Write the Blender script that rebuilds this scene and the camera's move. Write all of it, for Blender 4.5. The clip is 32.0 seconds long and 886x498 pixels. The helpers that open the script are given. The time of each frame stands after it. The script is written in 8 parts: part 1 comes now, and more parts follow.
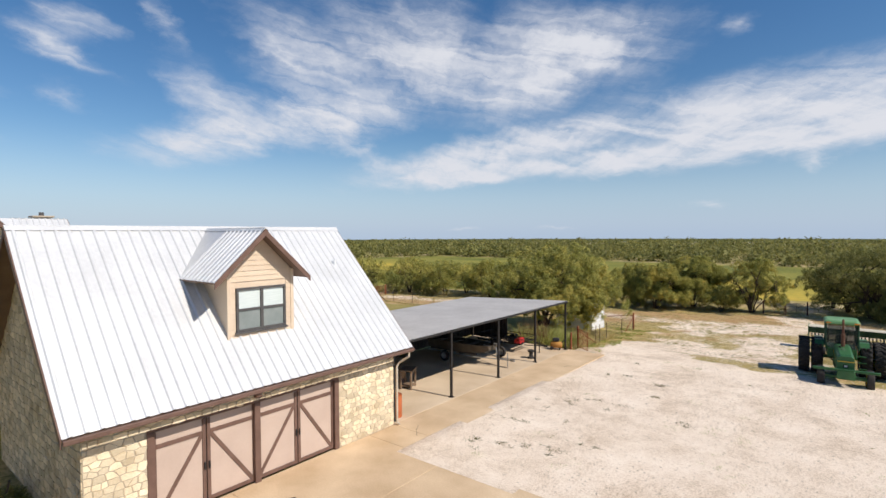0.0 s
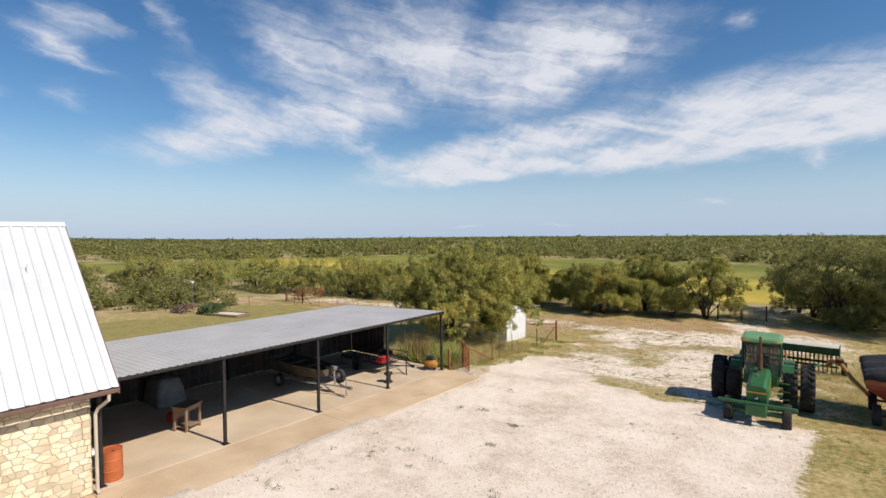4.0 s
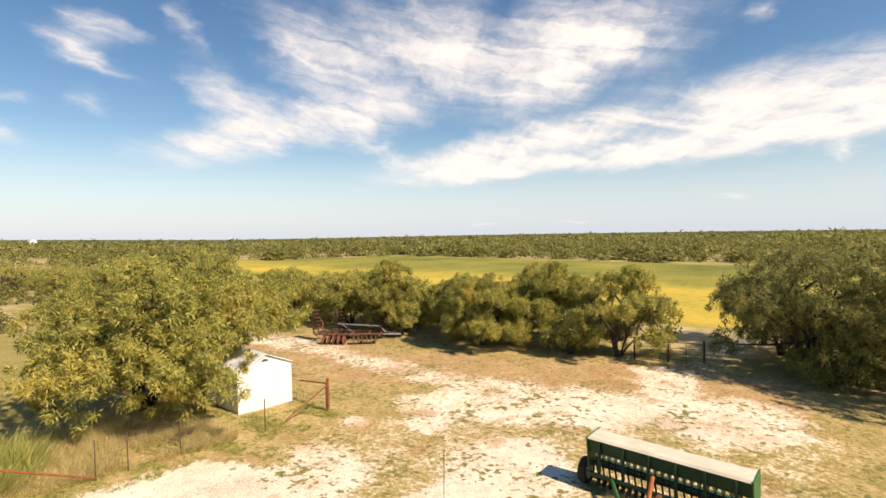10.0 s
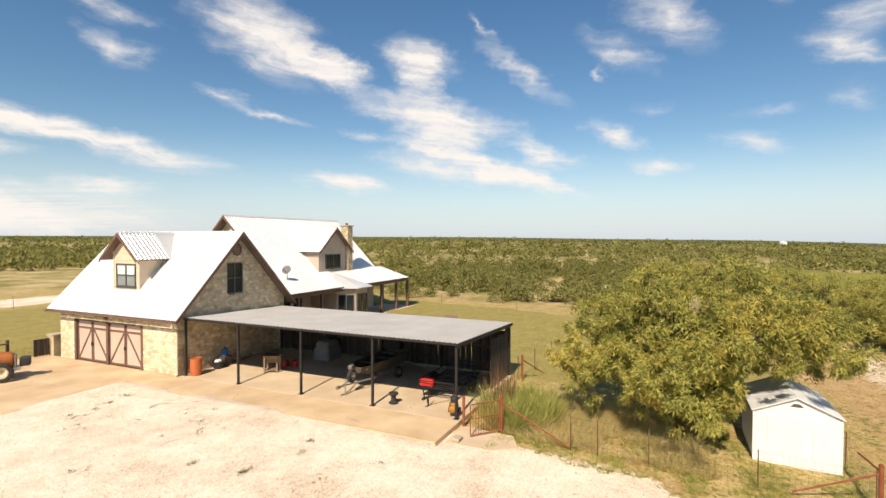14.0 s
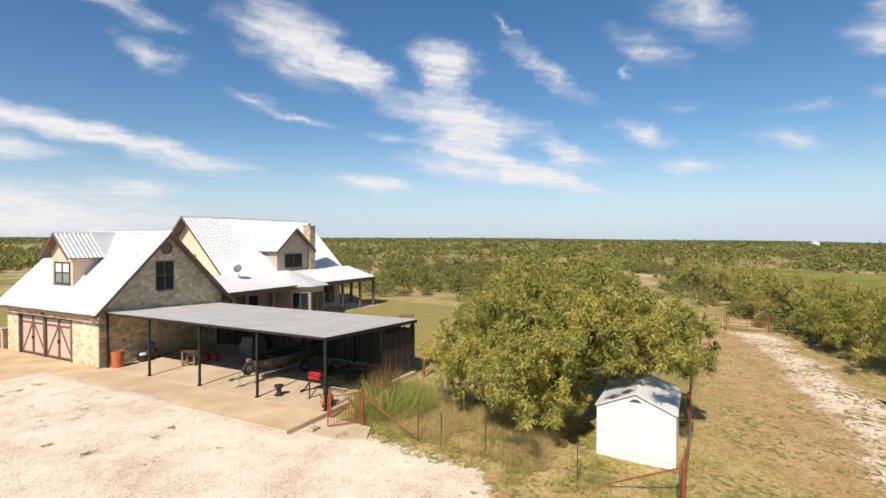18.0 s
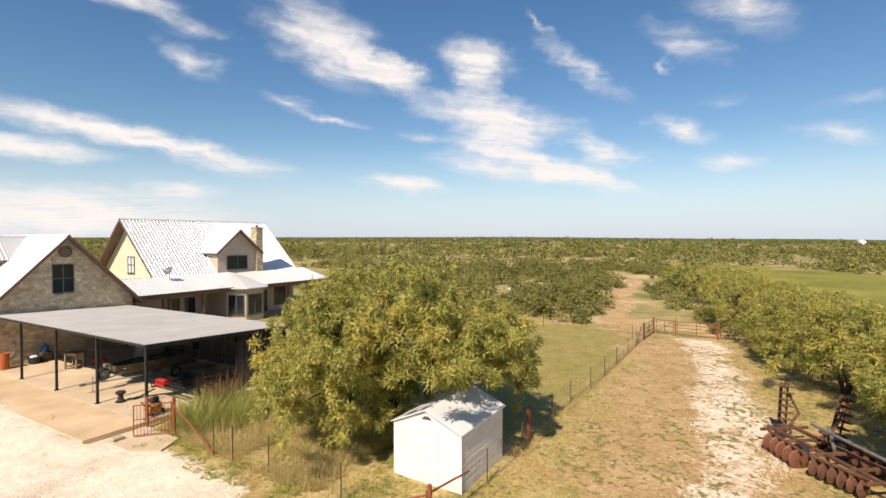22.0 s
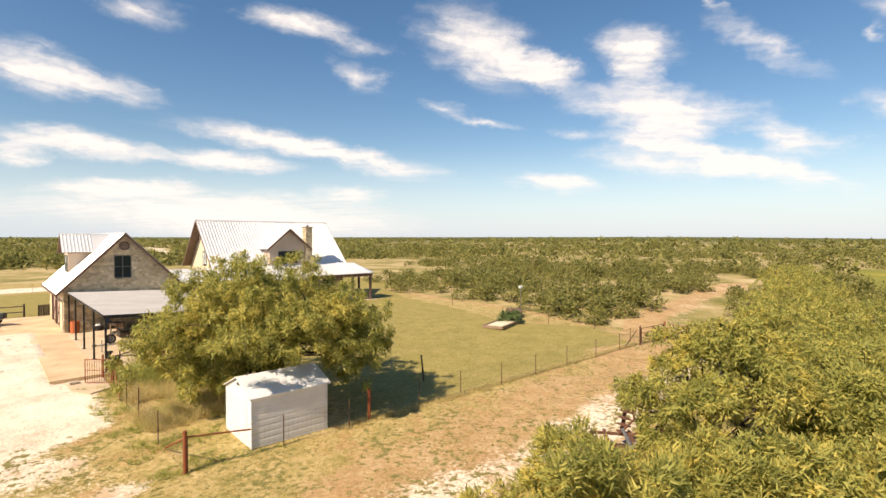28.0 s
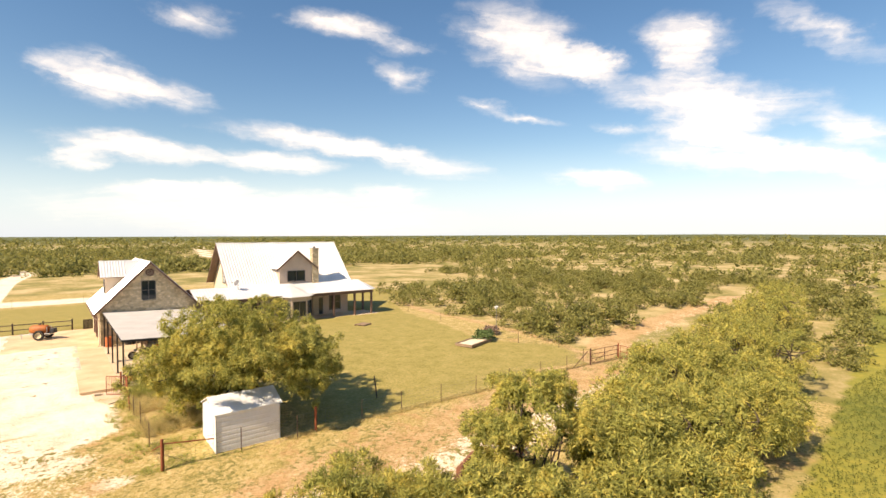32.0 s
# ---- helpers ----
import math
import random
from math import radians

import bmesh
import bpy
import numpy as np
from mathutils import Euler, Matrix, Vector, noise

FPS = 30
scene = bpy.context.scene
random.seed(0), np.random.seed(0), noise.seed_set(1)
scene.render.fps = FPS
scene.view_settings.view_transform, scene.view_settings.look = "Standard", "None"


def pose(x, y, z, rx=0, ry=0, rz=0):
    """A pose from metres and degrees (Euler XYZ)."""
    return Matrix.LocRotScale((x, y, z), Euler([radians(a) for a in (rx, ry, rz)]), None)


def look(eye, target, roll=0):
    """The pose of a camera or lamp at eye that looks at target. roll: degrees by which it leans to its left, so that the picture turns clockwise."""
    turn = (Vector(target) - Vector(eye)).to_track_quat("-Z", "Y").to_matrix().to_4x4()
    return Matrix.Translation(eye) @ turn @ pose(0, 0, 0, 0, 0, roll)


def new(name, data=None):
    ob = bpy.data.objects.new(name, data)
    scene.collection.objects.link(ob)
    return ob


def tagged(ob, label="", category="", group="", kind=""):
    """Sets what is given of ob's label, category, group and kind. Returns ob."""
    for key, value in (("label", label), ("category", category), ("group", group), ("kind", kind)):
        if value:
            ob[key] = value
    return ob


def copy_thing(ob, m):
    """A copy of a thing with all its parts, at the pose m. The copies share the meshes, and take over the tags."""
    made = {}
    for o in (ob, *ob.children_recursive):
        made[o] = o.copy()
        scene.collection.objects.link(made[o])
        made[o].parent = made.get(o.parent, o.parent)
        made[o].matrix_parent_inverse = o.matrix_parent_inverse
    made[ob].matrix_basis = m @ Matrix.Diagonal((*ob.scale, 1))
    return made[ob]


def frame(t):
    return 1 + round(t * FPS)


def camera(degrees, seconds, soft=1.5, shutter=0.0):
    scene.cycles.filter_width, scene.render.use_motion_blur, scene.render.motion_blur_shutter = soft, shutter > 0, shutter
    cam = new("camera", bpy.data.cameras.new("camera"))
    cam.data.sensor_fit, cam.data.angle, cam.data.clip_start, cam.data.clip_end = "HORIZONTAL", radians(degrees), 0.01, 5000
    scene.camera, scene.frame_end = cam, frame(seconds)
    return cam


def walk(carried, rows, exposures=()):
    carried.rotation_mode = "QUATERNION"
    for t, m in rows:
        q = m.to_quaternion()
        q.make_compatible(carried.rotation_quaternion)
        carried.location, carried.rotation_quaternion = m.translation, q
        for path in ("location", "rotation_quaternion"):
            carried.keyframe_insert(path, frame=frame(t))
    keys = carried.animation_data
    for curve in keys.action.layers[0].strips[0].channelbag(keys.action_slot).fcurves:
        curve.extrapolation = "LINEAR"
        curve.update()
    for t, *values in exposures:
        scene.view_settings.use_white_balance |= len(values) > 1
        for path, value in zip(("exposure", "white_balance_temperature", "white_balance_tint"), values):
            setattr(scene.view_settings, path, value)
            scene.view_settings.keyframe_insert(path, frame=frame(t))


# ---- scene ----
cam = camera(82.35, 32.0)

# seconds, eye x y z, then tilt, lean and turn in degrees
PATH_ROWS = [
    (0.0, 13.559, -17.432, 7.207, 88.21, 0.29, 38.74),
    (0.5, 13.948, -16.585, 7.148, 88.22, 0.27, 38.77),
    (1.0, 14.334, -15.665, 7.161, 88.23, 0.28, 38.79),
    (1.5, 14.732, -14.690, 7.159, 88.21, 0.27, 38.83),
    (2.0, 15.060, -13.584, 7.143, 88.22, 0.28, 38.87),
    (2.5, 15.399, -12.401, 7.105, 88.16, 0.32, 38.92),
    (3.0, 15.709, -11.109, 7.089, 88.13, 0.38, 38.99),
    (3.5, 16.006, -9.739, 7.086, 88.06, 0.45, 39.05),
    (5.5, 16.942, -3.948, 7.045, 87.81, 0.68, 39.28),
    (6.0, 17.080, -2.266, 7.077, 87.77, 0.70, 39.38),
    (6.5, 17.360, -0.408, 7.123, 87.61, 0.70, 39.81),
    (7.0, 17.647, 1.390, 7.145, 87.51, 0.73, 40.23),
    (7.5, 17.768, 3.177, 7.111, 87.57, 0.77, 40.36),
    (8.0, 17.786, 5.089, 7.126, 87.62, 0.83, 40.39),
    (8.5, 17.816, 6.901, 7.057, 87.77, 0.93, 40.40),
    (9.0, 17.860, 8.639, 6.998, 87.85, 0.93, 40.41),
    (9.5, 17.953, 10.167, 7.004, 87.79, 0.98, 40.46),
    (10.0, 18.050, 11.486, 6.982, 87.82, 1.10, 40.87),
    (10.5, 18.136, 12.715, 6.933, 87.98, 1.13, 44.59),
    (11.0, 18.240, 13.860, 6.953, 88.27, 1.12, 52.59),
    (11.5, 18.334, 14.938, 6.979, 88.50, 1.05, 62.01),
    (12.0, 18.332, 15.841, 6.956, 88.72, 0.81, 73.30),
    (12.5, 18.267, 16.723, 6.968, 88.75, 0.50, 85.89),
    (13.0, 18.199, 17.581, 6.982, 88.77, 0.18, 98.65),
    (13.5, 18.145, 18.366, 7.028, 88.85, 0.04, 110.14),
    (14.0, 18.177, 19.082, 7.077, 88.79, -0.11, 114.31),
    (14.5, 18.145, 19.679, 7.080, 88.82, -0.16, 115.33),
    (16.5, 17.192, 22.978, 7.053, 88.83, -0.05, 116.50),
    (17.0, 16.921, 23.823, 7.032, 88.86, -0.04, 116.80),
    (17.5, 16.603, 24.359, 7.004, 88.86, -0.03, 117.00),
    (18.0, 16.077, 25.072, 6.983, 88.88, -0.04, 117.13),
    (18.5, 15.410, 26.071, 7.026, 88.88, -0.04, 117.64),
    (19.0, 14.824, 26.934, 7.069, 88.88, -0.05, 118.33),
    (19.5, 14.365, 27.630, 7.109, 88.87, -0.05, 118.80),
    (20.0, 13.863, 28.348, 7.134, 88.86, -0.02, 119.07),
    (20.5, 13.209, 29.335, 7.151, 88.83, -0.01, 119.29),
    (21.0, 12.486, 30.249, 7.177, 88.80, 0.07, 119.52),
    (21.5, 11.808, 31.068, 7.167, 88.81, 0.09, 119.84),
    (22.0, 11.157, 31.831, 7.172, 88.80, 0.11, 120.77),
    (22.5, 10.469, 32.637, 7.206, 88.82, 0.15, 122.91),
    (23.0, 9.773, 33.425, 7.212, 88.77, 0.08, 126.56),
    (23.5, 9.124, 34.237, 7.168, 88.81, 0.03, 131.05),
    (24.0, 8.521, 35.106, 7.103, 88.87, -0.06, 134.06),
    (24.5, 7.963, 35.964, 7.110, 88.84, -0.11, 135.27),
    (25.0, 7.504, 36.827, 7.066, 88.87, -0.17, 135.97),
    (25.5, 7.097, 37.723, 7.029, 88.92, -0.16, 136.56),
    (27.5, 4.984, 41.274, 6.968, 88.82, 0.02, 137.53),
    (28.0, 4.713, 42.749, 6.961, 88.82, 0.04, 137.67),
    (28.5, 4.583, 44.263, 6.919, 88.75, 0.02, 137.73),
    (29.0, 4.342, 45.125, 6.858, 88.81, 0.02, 137.85),
    (29.5, 4.035, 45.725, 6.991, 88.83, 0.04, 137.98),
    (30.0, 3.950, 46.315, 7.358, 88.80, 0.03, 138.06),
    (30.5, 3.892, 47.321, 7.830, 88.79, 0.05, 138.21),
    (31.0, 3.765, 48.372, 8.411, 88.76, 0.13, 138.82),
    (31.5, 3.678, 49.311, 9.029, 88.68, 0.16, 140.65),
    (32.0, 3.577, 50.200, 9.632, 88.60, 0.23, 142.29),
]
EXPOSURES = [(0.0, -0.07, 6350, 13), (6.0, 0.07, 6350, 13), (9.0, 0.36, 7400, 15), (10.5, 0.44, 7900, 17), (13.0, 0.44, 7900, 17), (14.0, 0.28, 7500, 13), (17.0, 0.16, 6750, 13), (20.0, 0.18, 6800, 13), (23.0, 0.34, 7500, 16), (28.0, 0.46, 7800, 16), (32.0, 0.70, 8300, 17)]
walk(cam, [(t, pose(*p)) for t, *p in PATH_ROWS], EXPOSURES)

# ---- sky and sun ----
SUN_EL, SUN_AZ = radians(44.0), radians(6.5)
world = bpy.data.worlds.new("sky")
scene.world = world
world.use_nodes = True
wn, wl = world.node_tree.nodes, world.node_tree.links
wn.clear()


def wnode(kind, **kw):
    n = wn.new(kind)
    for k, v in kw.items():
        if k == "op":
            n.operation = v
        elif k == "vals":
            for i, x in enumerate(v):
                if x is not None:
                    n.inputs[i].default_value = x
    return n


def wmath(op, a, b=0.0, c=None):
    n = wn.new("ShaderNodeMath")
    n.operation = op
    for i, x in enumerate((a, b, c)):
        if x is None:
            continue
        if isinstance(x, (int, float)):
            n.inputs[i].default_value = x
        else:
            wl.new(x, n.inputs[i])
    return n.outputs[0]


sky = wn.new("ShaderNodeTexSky")
sky.sky_type, sky.sun_disc = "NISHITA", False
sky.sun_elevation, sky.sun_rotation = SUN_EL, radians(90) - SUN_AZ
sky.air_density, sky.dust_density, sky.ozone_density = 1.0, 0.3, 2.0
tc = wn.new("ShaderNodeTexCoord")
sep = wn.new("ShaderNodeSeparateXYZ")
wl.new(tc.outputs["Generated"], sep.inputs[0])
up_z = wmath("MAXIMUM", sep.outputs[2], 0.015)
den = wmath("ADD", up_z, 0.06)
px = wmath("DIVIDE", sep.outputs[0], den)
py = wmath("DIVIDE", sep.outputs[1], den)
# cirrus: soft streaks by bearing and height in degrees, torn by fibrous noise
bearing = wmath("MULTIPLY", wmath("ARCTAN2", wmath("MULTIPLY", sep.outputs[1], -1.0), wmath("MULTIPLY", sep.outputs[0], -1.0)), 57.2958)
height = wmath("MULTIPLY", wmath("ARCSINE", sep.outputs[2]), 57.2958)
comb = wn.new("ShaderNodeCombineXYZ")
wl.new(bearing, comb.inputs[0])
wl.new(height, comb.inputs[1])
flow = wn.new("ShaderNodeCombineXYZ")
wl.new(px, flow.inputs[0])
wl.new(py, flow.inputs[1])


def wnoise(src, scale, detail, rough, stretch, turn, dist=0.0):
    mp = wn.new("ShaderNodeMapping")
    mp.vector_type = "TEXTURE"
    mp.inputs["Rotation"].default_value = (0, 0, radians(turn))
    mp.inputs["Scale"].default_value = [1 / k for k in stretch]
    wl.new(src, mp.inputs[0])
    t = wn.new("ShaderNodeTexNoise")
    t.inputs["Scale"].default_value, t.inputs["Detail"].default_value = scale, detail
    t.inputs["Roughness"].default_value, t.inputs["Distortion"].default_value = rough, dist
    wl.new(mp.outputs[0], t.inputs["Vector"])
    return t


tear = wnoise(comb.outputs[0], 0.22, 6.0, 0.6, (1, 1.6, 1), 0)
shift = wn.new("ShaderNodeVectorMath")
shift.operation = "MULTIPLY_ADD"
wl.new(tear.outputs[1], shift.inputs[0])
shift.inputs[1].default_value = (8.0, 2.2, 0.0)
wl.new(comb.outputs[0], shift.inputs[2])
back = wn.new("ShaderNodeVectorMath")
back.operation = "SUBTRACT"
wl.new(shift.outputs[0], back.inputs[0])
back.inputs[1].default_value = (4.0, 1.1, 0.0)
# streaks: bearing and height of both ends, half width, thickness
SKY_FAN = [(-30.0, 21.7, -39.7, 14.8, 2.9, 0.8), (-38.7, 22.9, -48.5, 15.5, 3.8, 0.8), (-48.6, 23.7, -54.7, 14.2, 3.8, 0.8), (-63.4, 23.0, -57.2, 15.3, 3.8, 0.8), (-77.0, 20.1, -63.3, 16.6, 2.9, 0.7), (-69.7, 21.7, -58.5, 13.5, 2.6, 0.7), (-17.4, 8.4, -34.2, 10.0, 1.7, 0.9), (-23.4, 15.8, -31.3, 10.4, 2.2, 0.8), (-33.7, 12.0, -47.2, 13.2, 1.9, 0.9), (-30.8, 13.8, -40.9, 10.4, 1.8, 0.7), (-39.6, 10.1, -44.6, 7.7, 1.0, 0.5), (-11.6, 18.6, -18.7, 18.1, 1.2, 0.45), (-10.4, 17.0, -18.6, 14.5, 0.9, 0.6), (-13.3, 13.0, -16.7, 11.7, 0.9, 0.5), (-22.1, 21.6, -23.5, 18.4, 1.2, 0.5)]
SKY_STREAK = [(-40.0, 5.6, -68.3, 10.8, 1.6, 1.2), (-61.3, 10.0, -104.0, 13.0, 2.8, 1.15), (-45.8, 5.4, -62.1, 7.1, 0.8, 0.8), (-52.8, 6.2, -74.6, 7.7, 1.0, 0.8), (-67.4, 7.2, -104.0, 10.2, 1.5, 1.1), (-86.2, 6.3, -89.0, 6.2, 0.6, 0.8), (-77.2, 2.8, -80.8, 2.9, 0.4, 0.6), (-79.9, 19.4, -83.1, 19.3, 0.9, 0.6), (-50.8, 0.5, -55.9, 0.5, 0.2, 0.6), (-60.3, 0.6, -65.7, 0.5, 0.2, 0.6)]
SKY_MID = [(-9.7, 17.8, -18.3, 15.3, 0.9, 0.35), (-12.8, 19.0, -19.5, 19.2, 1.1, 0.4), (-7.9, 23.3, -9.7, 21.1, 0.9, 0.5), (4.4, 23.7, -3.7, 19.3, 1.8, 0.75), (9.6, 21.6, 1.1, 16.7, 1.3, 0.6), (7.3, 17.6, 6.5, 16.5, 0.6, 0.7), (3.6, 13.7, 0.2, 12.9, 0.6, 0.4), (-4.6, 11.9, -11.6, 12.1, 0.5, 0.4), (-3.9, 10.2, -10.6, 8.7, 0.8, 0.6), (8.5, 12.1, 2.7, 9.7, 1.0, 0.9), (4.3, 7.8, -1.7, 7.2, 0.8, 0.8)]
SKY_SOUTH = [(30.3, 19.8, 23.6, 18.6, 1.7, 1), (28.7, 17.9, 25.5, 15.9, 1.2, 0.6), (33.4, 14.9, 16.1, 11.6, 1.6, 1.3), (29.7, 11.1, 20.1, 9.7, 1.1, 1.2), (22.0, 8.7, 9.3, 4.7, 1.0, 1.3), (32.2, 8.8, 17.0, 6.9, 1.2, 0.9), (16.0, 10.0, 9.6, 8.4, 1.2, 1.2), (35.9, 11.8, 30.3, 10.6, 0.5, 0.6), (50.0, 14.7, 45.2, 13.6, 0.7, 0.8), (45.8, 13.4, 38.6, 12.0, 0.4, 0.7), (48.9, 22.4, 37.7, 18.4, 2.8, 1.15), (39.5, 19.0, 33.3, 16.5, 1.3, 1.0), (20.2, 21.2, 10.6, 14.2, 1.0, 0.7), (21.6, 23.9, 19.4, 21.6, 0.5, 0.6), (59.4, 18.5, 54.5, 16.3, 1.2, 0.7)]
SKY_WEST = [(89.7, 14.9, 83.5, 14.4, 1.8, 1.20), (84.3, 14.3, 76.5, 13.6, 1.1, 0.84), (89.8, 9.1, 77.1, 8.3, 1.0, 1.20), (78.1, 8.3, 63.7, 7.6, 0.8, 1.14), (89.9, 7.1, 86.3, 7.1, 0.8, 1.08), (76.5, 11.4, 57.3, 9.4, 1.0, 1.02), (64.0, 9.7, 46.2, 6.9, 1.0, 1.08), (69.0, 22.5, 57.8, 21.9, 1.0, 0.96), (60.9, 20.6, 52.8, 20.3, 0.7, 0.60), (81.1, 21.2, 74.9, 21.0, 1.2, 0.72), (89.9, 3.2, 50.9, 1.7, 2.0, 1.32), (84.9, 4.9, 73.5, 5.3, 0.7, 0.96), (61.9, 5.1, 54.2, 5.1, 0.7, 0.96), (40.2, 6.7, 30.3, 5.6, 0.8, 1.02)]
density = None
for a0, e0, a1, e1, w, thick in SKY_FAN + SKY_STREAK + SKY_MID + SKY_SOUTH + SKY_WEST:
    mp = wn.new("ShaderNodeMapping")
    mp.vector_type = "TEXTURE"
    ln = math.hypot(a1 - a0, e1 - e0)
    mp.inputs["Location"].default_value = ((a0 + a1) / 2, (e0 + e1) / 2, 0)
    mp.inputs["Rotation"].default_value = (0, 0, math.atan2(e1 - e0, a1 - a0))
    mp.inputs["Scale"].default_value = (ln * 0.6 + w * 1.0, w * 1.75, 1)
    wl.new(back.outputs[0], mp.inputs[0])
    ls = wn.new("ShaderNodeVectorMath")
    ls.operation = "LENGTH"
    wl.new(mp.outputs[0], ls.inputs[0])
    one = wmath("MULTIPLY", wmath("MAXIMUM", wmath("SUBTRACT", 1.0, ls.outputs["Value"]), 0.0), thick)
    density = one if density is None else wmath("ADD", density, one)
fibre = wnoise(back.outputs[0], 0.36, 10.0, 0.62, (0.22, 1.9, 1), 12, 0.4)
soft_n = wnoise(comb.outputs[0], 0.55, 9.0, 0.62, (0.75, 1.2, 1), -24, 0.3)
fingers = wnoise(flow.outputs[0], 2.4, 9.0, 0.6, (0.3, 1.5, 1), 128, 0.4)
grain = wmath("ADD", wmath("ADD", wmath("MULTIPLY", fibre.outputs[0], 0.52), wmath("MULTIPLY", soft_n.outputs[0], 0.16)), wmath("MULTIPLY", fingers.outputs[0], 0.32))
dens = wmath("MINIMUM", density, 1.0)
cover = wmath("ADD", wmath("MULTIPLY", dens, 0.95), wmath("MULTIPLY", wmath("SUBTRACT", grain, 0.5), wmath("ADD", wmath("MULTIPLY", dens, 3.2), 0.24)))
rng_n = wn.new("ShaderNodeMapRange")
rng_n.interpolation_type = "SMOOTHSTEP"
rng_n.inputs["From Min"].default_value, rng_n.inputs["From Max"].default_value = 0.05, 1.15
wl.new(cover, rng_n.inputs[0])
hue = wn.new("ShaderNodeHueSaturation")
hue.inputs["Saturation"].default_value = 1.28
wl.new(sky.outputs[0], hue.inputs["Color"])
mixc = wn.new("ShaderNodeMix")
mixc.data_type = "RGBA"
wl.new(rng_n.outputs[0], mixc.inputs[0])
haze = wn.new("ShaderNodeMapRange")
haze.interpolation_type = "SMOOTHSTEP"
haze.inputs["From Min"].default_value, haze.inputs["From Max"].default_value = 11.0, -1.0
wl.new(height, haze.inputs[0])
mixh = wn.new("ShaderNodeMix")
mixh.data_type = "RGBA"
wl.new(wmath("MULTIPLY", haze.outputs[0], 0.8), mixh.inputs[0])
wl.new(hue.outputs[0], mixh.inputs[6])
mixh.inputs[7].default_value = (4.4, 5.9, 7.9, 1)
wl.new(mixh.outputs[2], mixc.inputs[6])
mixc.inputs[7].default_value = (7.6, 7.8, 8.1, 1)
wbg = wn.new("ShaderNodeBackground")
wbg.inputs[1].default_value = 0.1
wo = wn.new("ShaderNodeOutputWorld")
wl.new(mixc.outputs[2], wbg.inputs[0])
wl.new(wbg.outputs[0], wo.inputs[0])

sun_data = bpy.data.lights.new("sun", "SUN")
sun_data.energy, sun_data.angle, sun_data.color = 5.0, radians(0.53), (1.0, 0.925, 0.80)
sun = new("sun", sun_data)
sun.matrix_world = look((60 * math.cos(SUN_AZ), 60 * math.sin(SUN_AZ), 58), (0, 0, 0))

# ---- mesh tools ----
rng = random.Random(7)


